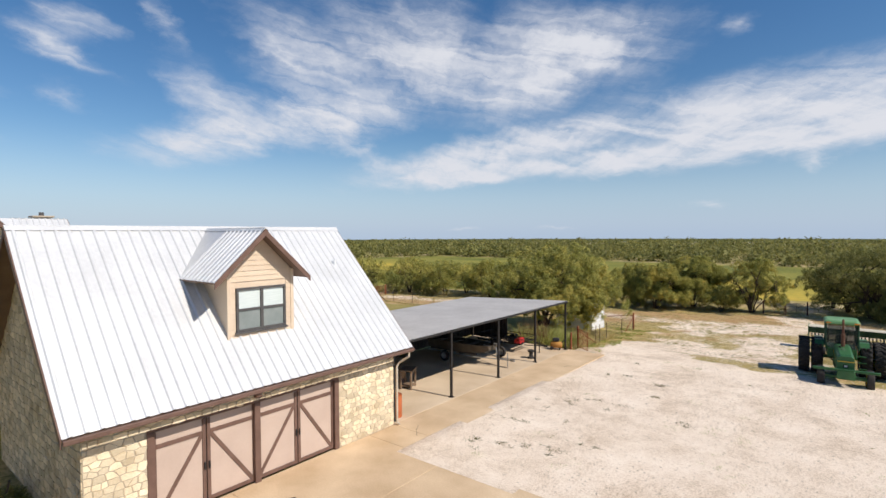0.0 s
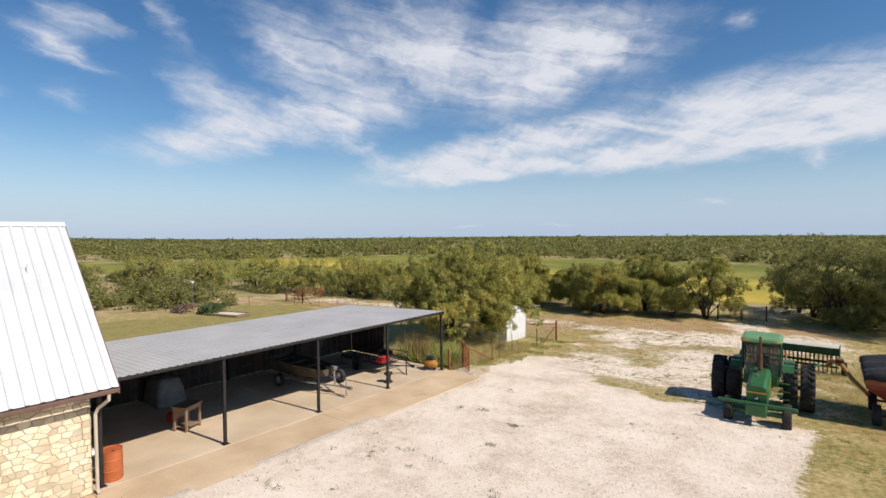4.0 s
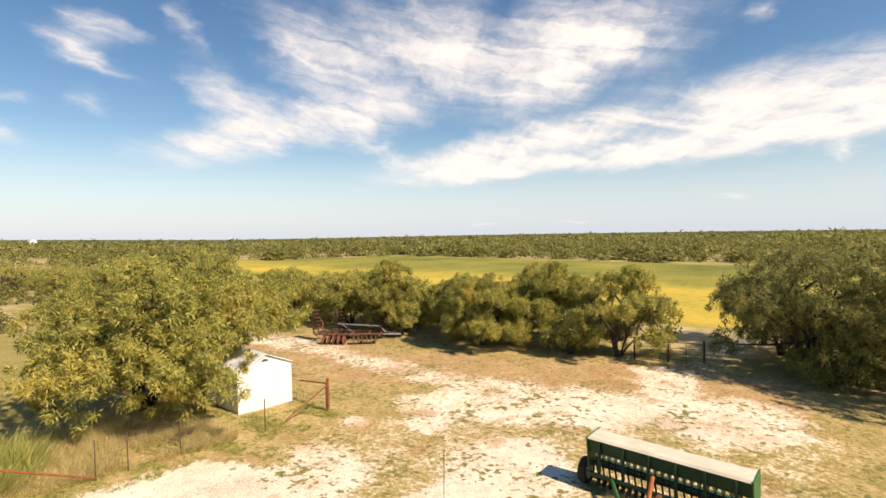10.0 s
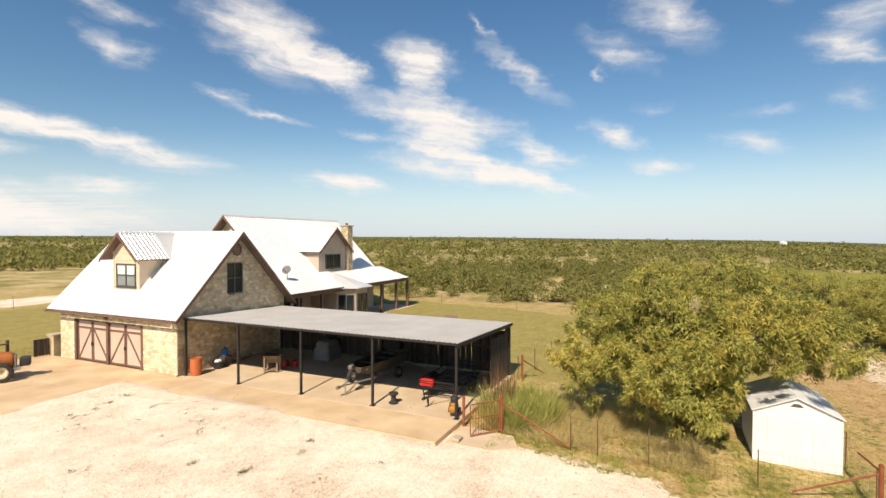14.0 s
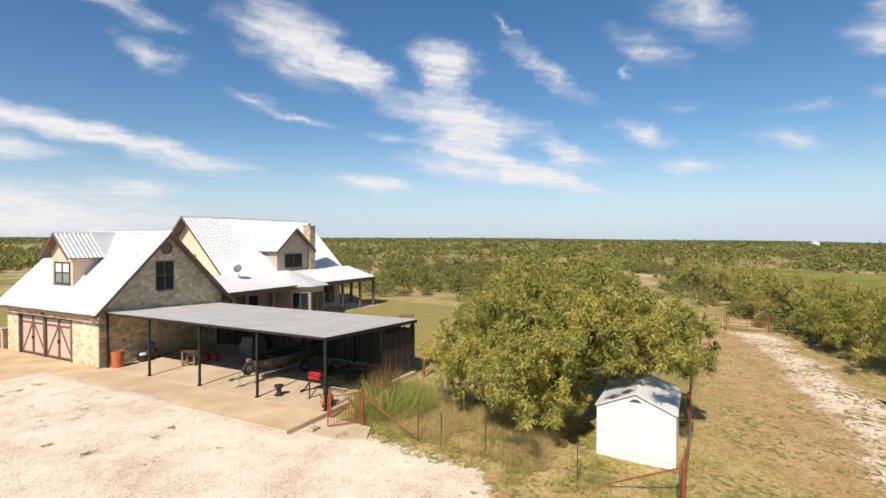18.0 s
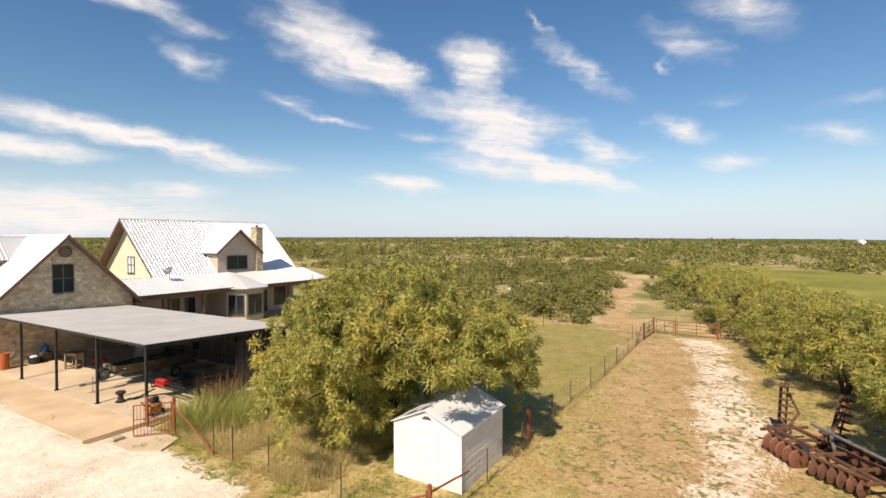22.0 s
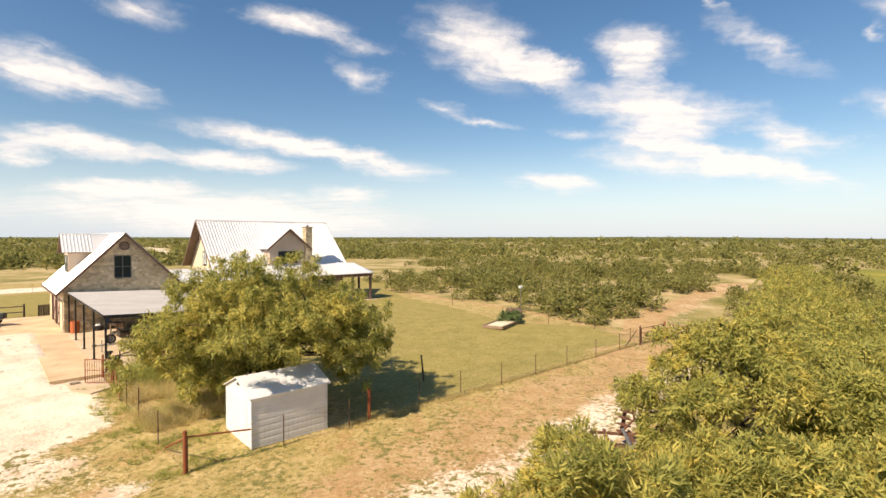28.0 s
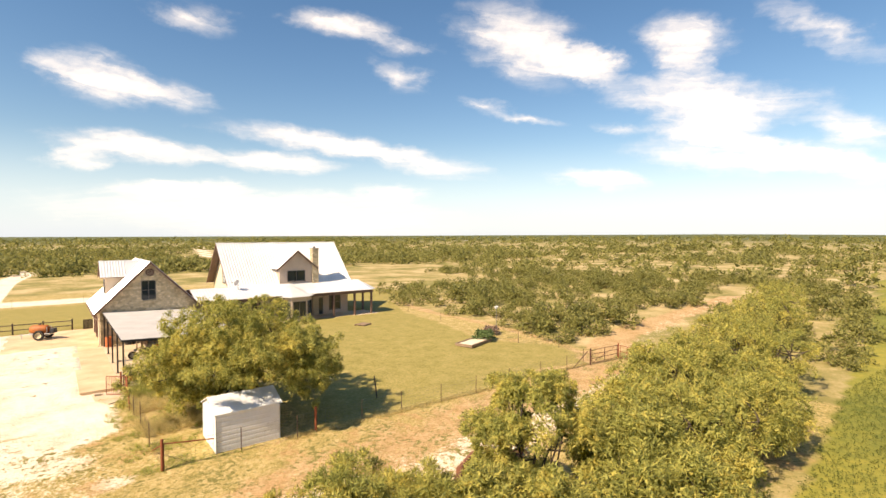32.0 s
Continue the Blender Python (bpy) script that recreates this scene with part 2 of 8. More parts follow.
class Mesh:
    """Collects faces for one mesh object."""

    def __init__(self):
        self.v, self.f = [], []

    def add(self, verts, faces):
        n = len(self.v)
        self.v.extend(tuple(p) for p in verts)
        self.f.extend(tuple(i + n for i in q) for q in faces)
        return self

    def quad(self, a, b, c, d):
        return self.add((a, b, c, d), ((0, 1, 2, 3),))

    def poly(self, pts):
        return self.add(pts, (tuple(range(len(pts))),))

    def box(self, x0, x1, y0, y1, z0, z1, b=0.0, m=None):
        x0, x1, y0, y1, z0, z1 = min(x0, x1), max(x0, x1), min(y0, y1), max(y0, y1), min(z0, z1), max(z0, z1)
        if b <= 0:
            vs = [(x, y, z) for z in (z0, z1) for y in (y0, y1) for x in (x0, x1)]
            fs = [(0, 2, 3, 1), (4, 5, 7, 6), (0, 1, 5, 4), (2, 6, 7, 3), (0, 4, 6, 2), (1, 3, 7, 5)]
        else:
            b = min(b, (x1 - x0) * 0.45, (y1 - y0) * 0.45, (z1 - z0) * 0.45)
            c = ((x0 + x1) / 2, (y0 + y1) / 2, (z0 + z1) / 2)
            hx = ((x1 - x0) / 2, (y1 - y0) / 2, (z1 - z0) / 2)
            vs, ix = [], {}
            for sx in (-1, 1):
                for sy in (-1, 1):
                    for sz in (-1, 1):
                        for ax in range(3):
                            s = (sx, sy, sz)
                            ix[s, ax] = len(vs)
                            vs.append(tuple(c[k] + s[k] * (hx[k] - (0 if k == ax else b)) for k in range(3)))
            fs = []
            for ax in range(3):
                u, w = (ax + 1) % 3, (ax + 2) % 3
                for sg in (-1, 1):
                    loop = []
                    for su, sw in ((-1, -1), (1, -1), (1, 1), (-1, 1)):
                        s = [0, 0, 0]
                        s[ax], s[u], s[w] = sg, su, sw
                        loop.append(ix[tuple(s), ax])
                    fs.append(tuple(loop if sg > 0 else loop[::-1]))
            for ax in range(3):
                u, w = (ax + 1) % 3, (ax + 2) % 3
                for su in (-1, 1):
                    for sw in (-1, 1):
                        a, bb = [0, 0, 0], [0, 0, 0]
                        a[u] = bb[u] = su
                        a[w] = bb[w] = sw
                        a[ax], bb[ax] = -1, 1
                        q = (ix[tuple(a), u], ix[tuple(bb), u], ix[tuple(bb), w], ix[tuple(a), w])
                        fs.append(q if su * sw > 0 else q[::-1])
            for s in [(i, j, k) for i in (-1, 1) for j in (-1, 1) for k in (-1, 1)]:
                q = (ix[s, 0], ix[s, 1], ix[s, 2])
                fs.append(q if s[0] * s[1] * s[2] > 0 else q[::-1])
        if m is not None:
            vs = [m @ Vector(p) for p in vs]
        return self.add(vs, fs)

    def tube(self, pts, radii, n=8, cap=True):
        """A round tube along points."""
        pts = [Vector(p) for p in pts]
        if isinstance(radii, (int, float)):
            radii = [radii] * len(pts)
        vs, fs = [], []
        side = None
        for i, p in enumerate(pts):
            d = (pts[min(i + 1, len(pts) - 1)] - pts[max(i - 1, 0)]).normalized()
            if side is None:
                side = d.orthogonal().normalized()
            side = (side - d * side.dot(d)).normalized()
            w = d.cross(side)
            for k in range(n):
                a = 2 * math.pi * k / n
                vs.append(p + radii[i] * (math.cos(a) * side + math.sin(a) * w))
        for i in range(len(pts) - 1):
            for k in range(n):
                k2 = (k + 1) % n
                fs.append((i * n + k, i * n + k2, (i + 1) * n + k2, (i + 1) * n + k))
        if cap:
            fs.append(tuple(range(n))[::-1])
            fs.append(tuple((len(pts) - 1) * n + k for k in range(n)))
        return self.add(vs, fs)

    def lathe(self, prof, axis, centre, n=20, closed=False):
        """prof: (radius, along) pairs, turned round the axis 'x', 'y' or 'z' through centre."""
        vs, fs = [], []
        for r, h in prof:
            for k in range(n):
                a = 2 * math.pi * k / n
                c, s = r * math.cos(a), r * math.sin(a)
                p = {"x": (h, c, s), "y": (s, h, c), "z": (c, s, h)}[axis]
                vs.append((p[0] + centre[0], p[1] + centre[1], p[2] + centre[2]))
        m = len(prof)
        for i in range(m if closed else m - 1):
            j = (i + 1) % m
            for k in range(n):
                k2 = (k + 1) % n
                fs.append((i * n + k, i * n + k2, j * n + k2, j * n + k))
        return self.add(vs, fs)

    def prism(self, pts, off):
        """A flat polygon pushed along off: closed solid."""
        o = Vector(off)
        n = len(pts)
        a = [Vector(p) for p in pts]
        vs = a + [p + o for p in a]
        nor = (a[1] - a[0]).cross(a[2] - a[0])
        flip = nor.dot(o) > 0
        fs = [tuple(range(n))[::-1] if flip else tuple(range(n)), tuple(range(n, 2 * n)) if flip else tuple(range(n, 2 * n))[::-1]]
        for i in range(n):
            j = (i + 1) % n
            fs.append((i, j, n + j, n + i) if flip else (j, i, n + i, n + j))
        return self.add(vs, fs)

    def turned(self, m):
        self.v = [tuple(m @ Vector(p)) for p in self.v]
        return self

    def data(self, name, material, smooth=False):
        me = bpy.data.meshes.new(name)
        me.from_pydata(self.v, [], self.f)
        if material:
            me.materials.append(material)
        if smooth:
            me.polygons.foreach_set("use_smooth", [True] * len(me.polygons))
        me.update()
        return me


def part(name, mesh, material, parent, label="", smooth=False):
    """Links a mesh as one object under a thing or a part."""
    ob = new(name, mesh if isinstance(mesh, bpy.types.Mesh) else mesh.data(name, material, smooth))
    if parent is not None:
        ob.parent = parent
    return tagged(ob, label)


def thing(name, label, category, at=(0, 0, 0), turn=0.0, group="", kind=""):
    """An empty at a thing's base."""
    ob = new(name)
    ob.empty_display_size = 0.3
    ob.matrix_basis = pose(*at, 0, 0, turn)
    return tagged(ob, label, category, group, kind)


def solid(name, mesh, material, label, category="", kind="", group="", smooth=False, at=(0, 0, 0), turn=0.0):
    """A thing that is one mesh."""
    ob = part(name, mesh, material, None, "", smooth)
    ob.matrix_basis = pose(*at, 0, 0, turn)
    return tagged(ob, label, category, group, kind)


def smoothstep(a, b, v):
    s = np.clip((np.asarray(v, dtype=float) - a) / (b - a), 0, 1)
    return s * s * (3 - 2 * s)


def ground_z(x, y):
    return -0.95 * smoothstep(4, 30, y)


def gz(x, y):
    return float(ground_z(x, y))


def far_rise(x, y):
    """Far land: it falls away to the north and climbs gently to the west and south."""
    d = np.hypot(x, y)
    b = np.degrees(np.arctan2(-np.asarray(y, float), -np.asarray(x, float)))
    north = smoothstep(-2, -32, b) * smoothstep(-175, -140, b)
    south = smoothstep(-2, 25, b) * smoothstep(160, 120, b)
    return (0.0042 * south - 0.0105 * north) * np.maximum(d - 140.0, 0) * smoothstep(140, 260, d)


# ---- materials ----
def material(name, c1, c2, scale=3.0, fine=60.0, rough=0.8, metal=0.0, bump=0.15, bump_scale=None, third=None, spec=0.4, jitter=0.0, detail=6.0, island=0.0, stretch=(1, 1, 1), fine_mix=0.35):
    """Two-colour surface with a large and a fine variation, at real size."""
    m = bpy.data.materials.new(name)
    m.use_nodes = True
    n, l = m.node_tree.nodes, m.node_tree.links
    bs = n["Principled BSDF"]
    geo = n.new("ShaderNodeNewGeometry")
    mp = n.new("ShaderNodeMapping")
    mp.inputs["Scale"].default_value = stretch
    l.new(geo.outputs["Position"], mp.inputs[0])
    a = n.new("ShaderNodeTexNoise")
    a.inputs["Scale"].default_value, a.inputs["Detail"].default_value = scale, detail
    b = n.new("ShaderNodeTexNoise")
    b.inputs["Scale"].default_value, b.inputs["Detail"].default_value = fine, 4.0
    l.new(mp.outputs[0], a.inputs["Vector"])
    l.new(mp.outputs[0], b.inputs["Vector"])
    add = n.new("ShaderNodeMix")
    add.inputs[0].default_value = fine_mix
    l.new(a.outputs[0], add.inputs[2])
    l.new(b.outputs[0], add.inputs[3])
    ramp = n.new("ShaderNodeValToRGB")
    e = ramp.color_ramp.elements
    e[0].position, e[1].position = 0.36, 0.64
    e[0].color, e[1].color = (*c1, 1), (*c2, 1)
    if third:
        t = e.new(0.72)
        t.color = (*third, 1)
    l.new(add.outputs[0], ramp.inputs[0])
    out = ramp.outputs[0]
    if jitter or island:
        info = n.new("ShaderNodeObjectInfo" if not island else "ShaderNodeNewGeometry")
        hsv = n.new("ShaderNodeHueSaturation")
        mr = n.new("ShaderNodeMapRange")
        k = jitter or island
        mr.inputs["To Min"].default_value, mr.inputs["To Max"].default_value = 1 - k, 1 + k
        l.new(info.outputs["Random"] if not island else info.outputs["Random Per Island"], mr.inputs[0])
        l.new(mr.outputs[0], hsv.inputs["Value"])
        l.new(out, hsv.inputs["Color"])
        out = hsv.outputs[0]
    l.new(out, bs.inputs["Base Color"])
    bs.inputs["Roughness"].default_value = rough
    bs.inputs["Metallic"].default_value = metal
    bs.inputs["Specular IOR Level"].default_value = spec
    if bump:
        bp = n.new("ShaderNodeBump")
        bp.inputs["Strength"].default_value, bp.inputs["Distance"].default_value = bump, 0.02
        src = b
        if bump_scale:
            src = n.new("ShaderNodeTexNoise")
            src.inputs["Scale"].default_value, src.inputs["Detail"].default_value = bump_scale, 5.0
            l.new(mp.outputs[0], src.inputs["Vector"])
        l.new(src.outputs[0], bp.inputs["Height"])
        l.new(bp.outputs[0], bs.inputs["Normal"])
    return m


def leaf_material(name, dark, light, tip, spread=0.45, tips=0.0):
    """Leaf that lets light through; colour changes from tuft to tuft and from leaf to leaf, with tips of another colour in drifts."""
    m = bpy.data.materials.new(name)
    m.use_nodes = True
    n, l = m.node_tree.nodes, m.node_tree.links
    bs, out = n["Principled BSDF"], n["Material Output"]
    geo = n.new("ShaderNodeNewGeometry")

    def tex(scale, detail):
        t = n.new("ShaderNodeTexNoise")
        t.inputs["Scale"].default_value, t.inputs["Detail"].default_value = scale, detail
        l.new(geo.outputs["Position"], t.inputs["Vector"])
        return t.outputs[0]

    mx = n.new("ShaderNodeMix")
    mx.inputs[0].default_value = 0.6
    l.new(geo.outputs["Random Per Island"], mx.inputs[2])
    l.new(tex(2.4, 3.0), mx.inputs[3])
    ramp = n.new("ShaderNodeValToRGB")
    e = ramp.color_ramp.elements
    e[0].position, e[1].position = 0.28, 0.62
    e[0].color, e[1].color = (*dark, 1), (*light, 1)
    t = e.new(0.86)
    t.color = (*tip, 1)
    l.new(mx.outputs[0], ramp.inputs[0])
    col = ramp.outputs[0]
    if tips:
        ad = n.new("ShaderNodeMath")
        ad.operation = "ADD"
        l.new(tex(0.55, 3.0), ad.inputs[0])
        l.new(tex(4.5, 2.0), ad.inputs[1])
        mr = n.new("ShaderNodeMapRange")
        mr.inputs["From Min"].default_value, mr.inputs["From Max"].default_value = 1.02, 1.22
        mr.inputs["To Max"].default_value = tips
        l.new(ad.outputs[0], mr.inputs[0])
        mc = n.new("ShaderNodeMix")
        mc.data_type = "RGBA"
        l.new(mr.outputs[0], mc.inputs[0])
        l.new(col, mc.inputs[6])
        mc.inputs[7].default_value = (*tip, 1)
        col = mc.outputs[2]
    l.new(col, bs.inputs["Base Color"])
    bs.inputs["Roughness"].default_value = 0.6
    bs.inputs["Specular IOR Level"].default_value = 0.25
    tr = n.new("ShaderNodeBsdfTranslucent")
    l.new(col, tr.inputs[0])
    ms = n.new("ShaderNodeMixShader")
    ms.inputs[0].default_value = spread
    l.new(bs.outputs[0], ms.inputs[1])
    l.new(tr.outputs[0], ms.inputs[2])
    l.new(ms.outputs[0], out.inputs[0])
    return m


def glass_material(name, tint, clear=0.0):
    m = bpy.data.materials.new(name)
    m.use_nodes = True
    bs = m.node_tree.nodes["Principled BSDF"]
    bs.inputs["Base Color"].default_value = (*tint, 1)
    bs.inputs["Roughness"].default_value = 0.04
    bs.inputs["Specular IOR Level"].default_value = 0.6
    if clear:
        nt = m.node_tree
        tr, ms = nt.nodes.new("ShaderNodeBsdfTransparent"), nt.nodes.new("ShaderNodeMixShader")
        ms.inputs[0].default_value = clear
        nt.links.new(bs.outputs[0], ms.inputs[1])
        nt.links.new(tr.outputs[0], ms.inputs[2])
        nt.links.new(ms.outputs[0], nt.nodes["Material Output"].inputs[0])
    return m


M_ROOF = material("white_metal_roof", (0.66, 0.66, 0.65), (0.78, 0.78, 0.77), 0.7, 9, 0.38, 0.25, 0.03, jitter=0.03)
M_CARROOF = material("galvanised_roof", (0.44, 0.42, 0.395), (0.53, 0.51, 0.48), 0.6, 7, 0.72, 0.0, 0.03, jitter=0.03)
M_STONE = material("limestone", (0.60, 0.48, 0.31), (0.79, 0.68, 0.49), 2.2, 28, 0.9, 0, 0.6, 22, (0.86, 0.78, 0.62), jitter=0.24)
M_MORTAR = material("mortar", (0.42, 0.345, 0.25), (0.52, 0.435, 0.325), 5, 70, 0.95, 0, 0.4)
M_BROWN = material("brown_painted_trim", (0.13, 0.075, 0.055), (0.18, 0.105, 0.08), 3, 40, 0.6, 0, 0.1)
M_PINK = material("tan_door_panel", (0.50, 0.385, 0.315), (0.56, 0.44, 0.36), 1.5, 40, 0.75, 0, 0.12)
M_SIDING = material("cream_siding", (0.62, 0.49, 0.36), (0.70, 0.57, 0.43), 1.4, 30, 0.7, 0, 0.1, jitter=0.03)
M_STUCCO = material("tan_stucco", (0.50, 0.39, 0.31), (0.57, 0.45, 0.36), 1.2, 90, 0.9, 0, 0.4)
# lighter copy of the stucco for the sunlit gable; also the pale bed soil
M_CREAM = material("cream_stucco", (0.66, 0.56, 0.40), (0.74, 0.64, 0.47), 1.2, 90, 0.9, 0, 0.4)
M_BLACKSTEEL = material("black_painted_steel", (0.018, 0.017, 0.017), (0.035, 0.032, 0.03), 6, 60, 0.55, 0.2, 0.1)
M_DARKWOOD = material("weathered_dark_boards", (0.045, 0.032, 0.026), (0.10, 0.075, 0.06), 3, 40, 0.85, 0, 0.4, stretch=(6, 6, 0.7), jitter=0.35)
M_FRAME = material("dark_window_frame", (0.075, 0.07, 0.07), (0.11, 0.105, 0.10), 5, 50, 0.5, 0.1, 0.05)
M_GLASS = glass_material("window_glass", (0.02, 0.028, 0.032))
M_BLIND = material("white_blind", (0.55, 0.62, 0.60), (0.66, 0.72, 0.70), 2, 30, 0.6, 0, 0.0, stretch=(1, 1, 12))
M_CONCRETE = material("worn_concrete", (0.50, 0.375, 0.245), (0.69, 0.55, 0.39), 0.5, 26, 0.9, 0, 0.25, 60, (0.78, 0.65, 0.49), jitter=0.05, detail=9.0)
M_SOILED = material("soil_stained_concrete", (0.48, 0.335, 0.195), (0.69, 0.52, 0.335), 0.6, 26, 0.9, 0, 0.25, 60, (0.78, 0.63, 0.45), jitter=0.06, detail=9.0)
M_WHITEMETAL = material("white_shed_steel", (0.70, 0.71, 0.72), (0.80, 0.81, 0.82), 1.4, 14, 0.5, 0.1, 0.03)
M_RUSTPIPE = material("rusty_orange_pipe", (0.20, 0.055, 0.025), (0.33, 0.10, 0.045), 7, 60, 0.8, 0.1, 0.3)
M_BARK = material("dark_bark", (0.045, 0.032, 0.023), (0.10, 0.075, 0.055), 6, 40, 0.95, 0, 0.8, 25)
M_LEAF = leaf_material("mesquite_leaf", (0.165, 0.18, 0.045), (0.46, 0.445, 0.12), (0.76, 0.60, 0.155), 0.44, 0.65)
M_LEAFDARK = leaf_material("brush_leaf", (0.125, 0.135, 0.042), (0.285, 0.275, 0.08), (0.45, 0.385, 0.13), 0.42, 0.35)

# ---- ground: one sheet out to the horizon ----
def axis_steps(lo, hi, fine_lo, fine_hi, step, grow=1.16):
    vals = list(np.arange(fine_lo, fine_hi + step / 2, step))
    s, v = step, fine_hi
    while v < hi:
        s *= grow
        v += s
        vals.append(v)
    s, v = step, fine_lo
    while v > lo:
        s *= grow
        v -= s
        vals.insert(0, v)
    return np.array(vals)


GX = axis_steps(-4200, 4200, -60, 34, 0.5)
GY = axis_steps(-4200, 4200, -26, 62, 0.5)


def vnoise(x, y, s, seed=0.0):
    return np.array([noise.noise((a * s + seed, b * s - seed, seed)) for a, b in zip(x.ravel(), y.ravel())]).reshape(x.shape)


def below(x, y, x0, y0, x1, y1):
    """Signed distance to a line; positive on its right, going from 0 to 1."""
    dx, dy = x1 - x0, y1 - y0
    n = math.hypot(dx, dy)
    return ((x - x0) * dy - (y - y0) * dx) / n


def segment(x, y, pts):
    """Distance to a line of points."""
    d = np.full(np.shape(x), 1e9)
    for (x0, y0), (x1, y1) in zip(pts, pts[1:]):
        dx, dy = x1 - x0, y1 - y0
        t = np.clip(((x - x0) * dx + (y - y0) * dy) / (dx * dx + dy * dy), 0, 1)
        d = np.minimum(d, np.hypot(x - x0 - t * dx, y - y0 - t * dy))
    return d


def inside(x, y, pts):
    c = np.zeros(np.shape(x), bool)
    for (x0, y0), (x1, y1) in zip(pts, pts[1:] + pts[:1]):
        hit = ((y0 > y) != (y1 > y)) & (x < (x1 - x0) * (y - y0) / (y1 - y0 + 1e-9) + x0)
        c ^= hit
    return c


FIELD = [(2, 52), (-12, 47), (-19.5, 43), (-47, 38.5), (-100, 29), (-150, 18), (-158, 32), (-134, 54), (-101, 122), (-60, 121), (-5, 126), (30, 118), (26, 60)]
LAWN = [(-8, -30), (-8, 3), (-7.5, 24.5), (-31.5, 25), (-34, 19.5), (-29, 14), (-32, -4), (-36, -13), (-40, -30)]
TRACK = [(9, 34), (2, 31.4), (-8, 31.5), (-15, 31.3), (-26, 30.2), (-32.5, 29.1), (-36.5, 26), (-44, 22.5), (-60, 18), (-84, 14.7)]
GATE_ROAD = [(12, 26), (11, 34), (10, 41), (12, 52)]
xx, yy = np.meshgrid(GX, GY, indexing="ij")
near = (np.abs(xx) < 160) & (np.abs(yy) < 160)
nz = np.zeros_like(xx)
nz[near] = vnoise(xx[near], yy[near], 0.16, 3.0) * 0.9 + vnoise(xx[near], yy[near], 0.5, 9.0) * 0.5
gravel = smoothstep(0.8, -0.8, np.maximum(np.maximum(yy - (17.6 - 0.30 * (xx - 3)) - 2.8 * nz, 0.9 - xx), xx - 15.3 - 0.9 * nz))
gravel = gravel * (yy > -15.5) + np.where((yy < -3) & (yy > -15.4) & (xx > 0.9) & (xx < 28), 1.0, 0.0) * (yy > -15.5)
gravel = np.clip(gravel, 0, 1)
BARE_SPOTS = [([(3.2, 28.6), (6.2, 30.2), (10, 33), (13.2, 34.4)], 2.7), ([(8.2, 26.2), (9.4, 24.4), (9.2, 20.0)], 1.9), ([(7.0, 18.6), (9.6, 19.6), (11.2, 17.4)], 2.3), ([(3.0, 21.7), (5.0, 21.2)], 1.1), ([(4.2, 26.2), (2.4, 29.9)], 1.3), ([(1.4, 24.6), (1.9, 24.5)], 0.8), ([(11, 34.5), (9.4, 39.6)], 1.6), ([(3.4, 18.6), (9, 17.6)], 1.5)]
patch = np.zeros_like(xx)
for line, wide in BARE_SPOTS:
    patch = np.maximum(patch, smoothstep(1.5, 0.35, segment(xx, yy, line) / wide - 0.75 * nz))
track = smoothstep(2.6, 0.5, segment(xx, yy, TRACK) - 0.9 * nz) * np.where(xx > -34, 1.0, 0.5)
gate_road = smoothstep(2.6, 0.8, segment(xx, yy, GATE_ROAD) - 0.6 * nz)
lawn = np.where(inside(xx, yy, LAWN) | ((yy < -15) & (yy > -40.5) & (xx < 30) & (xx > -45)), 1.0, 0.0)
field = np.where(inside(xx, yy, FIELD), 1.0, 0.0)
FRONT_ROAD = [(-28, -46), (-11, -45), (40, -46)]
SIDE_ROAD = [(12, -50), (12, -90), (8, -141), (-58, -220), (-130, -600)]
front_road = smoothstep(4.2, 3.0, segment(xx, yy, FRONT_ROAD))
front_road = np.maximum(front_road, smoothstep(2.8, 1.6, segment(xx, yy, SIDE_ROAD)))
front_lawn = (yy < -14) & (yy > -40.5) & (xx < 40) & (xx > -40)
bare = 0.7 * smoothstep(1.4, 0.3, segment(xx, yy, [(-33, 24), (-34.6, 19), (-34.6, -2), (-37, -14)]) - 0.6 * nz)
bare = np.maximum(bare, 0.8 * smoothstep(6.0, 2, segment(xx, yy, [(12, 37), (2, 34.5), (-6, 30.6), (-20, 28.8), (-30, 28.0)]) - 2 * nz))
bare = np.maximum(bare, smoothstep(2.8, 0.8, segment(xx, yy, [(-33, 24), (-41, 20.8), (-60, 17.3), (-84, 14.7)]) - 1.2 * nz) * 0.9)
worn = 0.36 * smoothstep(0.0, 3.0, np.minimum.reduce([xx - 0.3, 36.5 - yy, 19 - xx, yy - 14]))
white = np.clip(np.maximum.reduce([gravel, patch * 0.8, worn, track * 0.56, gate_road * 0.35, front_road]), 0, 1)
zz = ground_z(xx, yy)
zz = zz + np.where(near & (gravel < 0.3), 0.05 * nz, 0.012 * nz)
under = ((xx > -28.6) & (xx < 0) & (yy > -18.4) & (yy < -6.4)) | ((xx > -6.7) & (xx < 2.0) & (yy > -18) & (yy < 11.3)) | ((xx > 0) & (xx < 6.8) & (yy > -15.2) & (yy < -5.6))
berm = -0.02 - 0.05 * np.maximum(xx - 2.4, 0)
zz = np.where((xx > 2.3) & (xx < 7) & (yy > 0) & (yy < 11.9), np.maximum(zz, berm), zz)
zz = np.where(under, -0.3, zz)
far = np.hypot(xx, yy)
zz = zz + far_rise(xx, yy)
ni, nj = xx.shape
gv = np.stack([xx.ravel(), yy.ravel(), zz.ravel()], 1)
idx = np.arange(ni * nj).reshape(ni, nj)
gf = np.stack([idx[:-1, :-1].ravel(), idx[1:, :-1].ravel(), idx[1:, 1:].ravel(), idx[:-1, 1:].ravel()], 1)


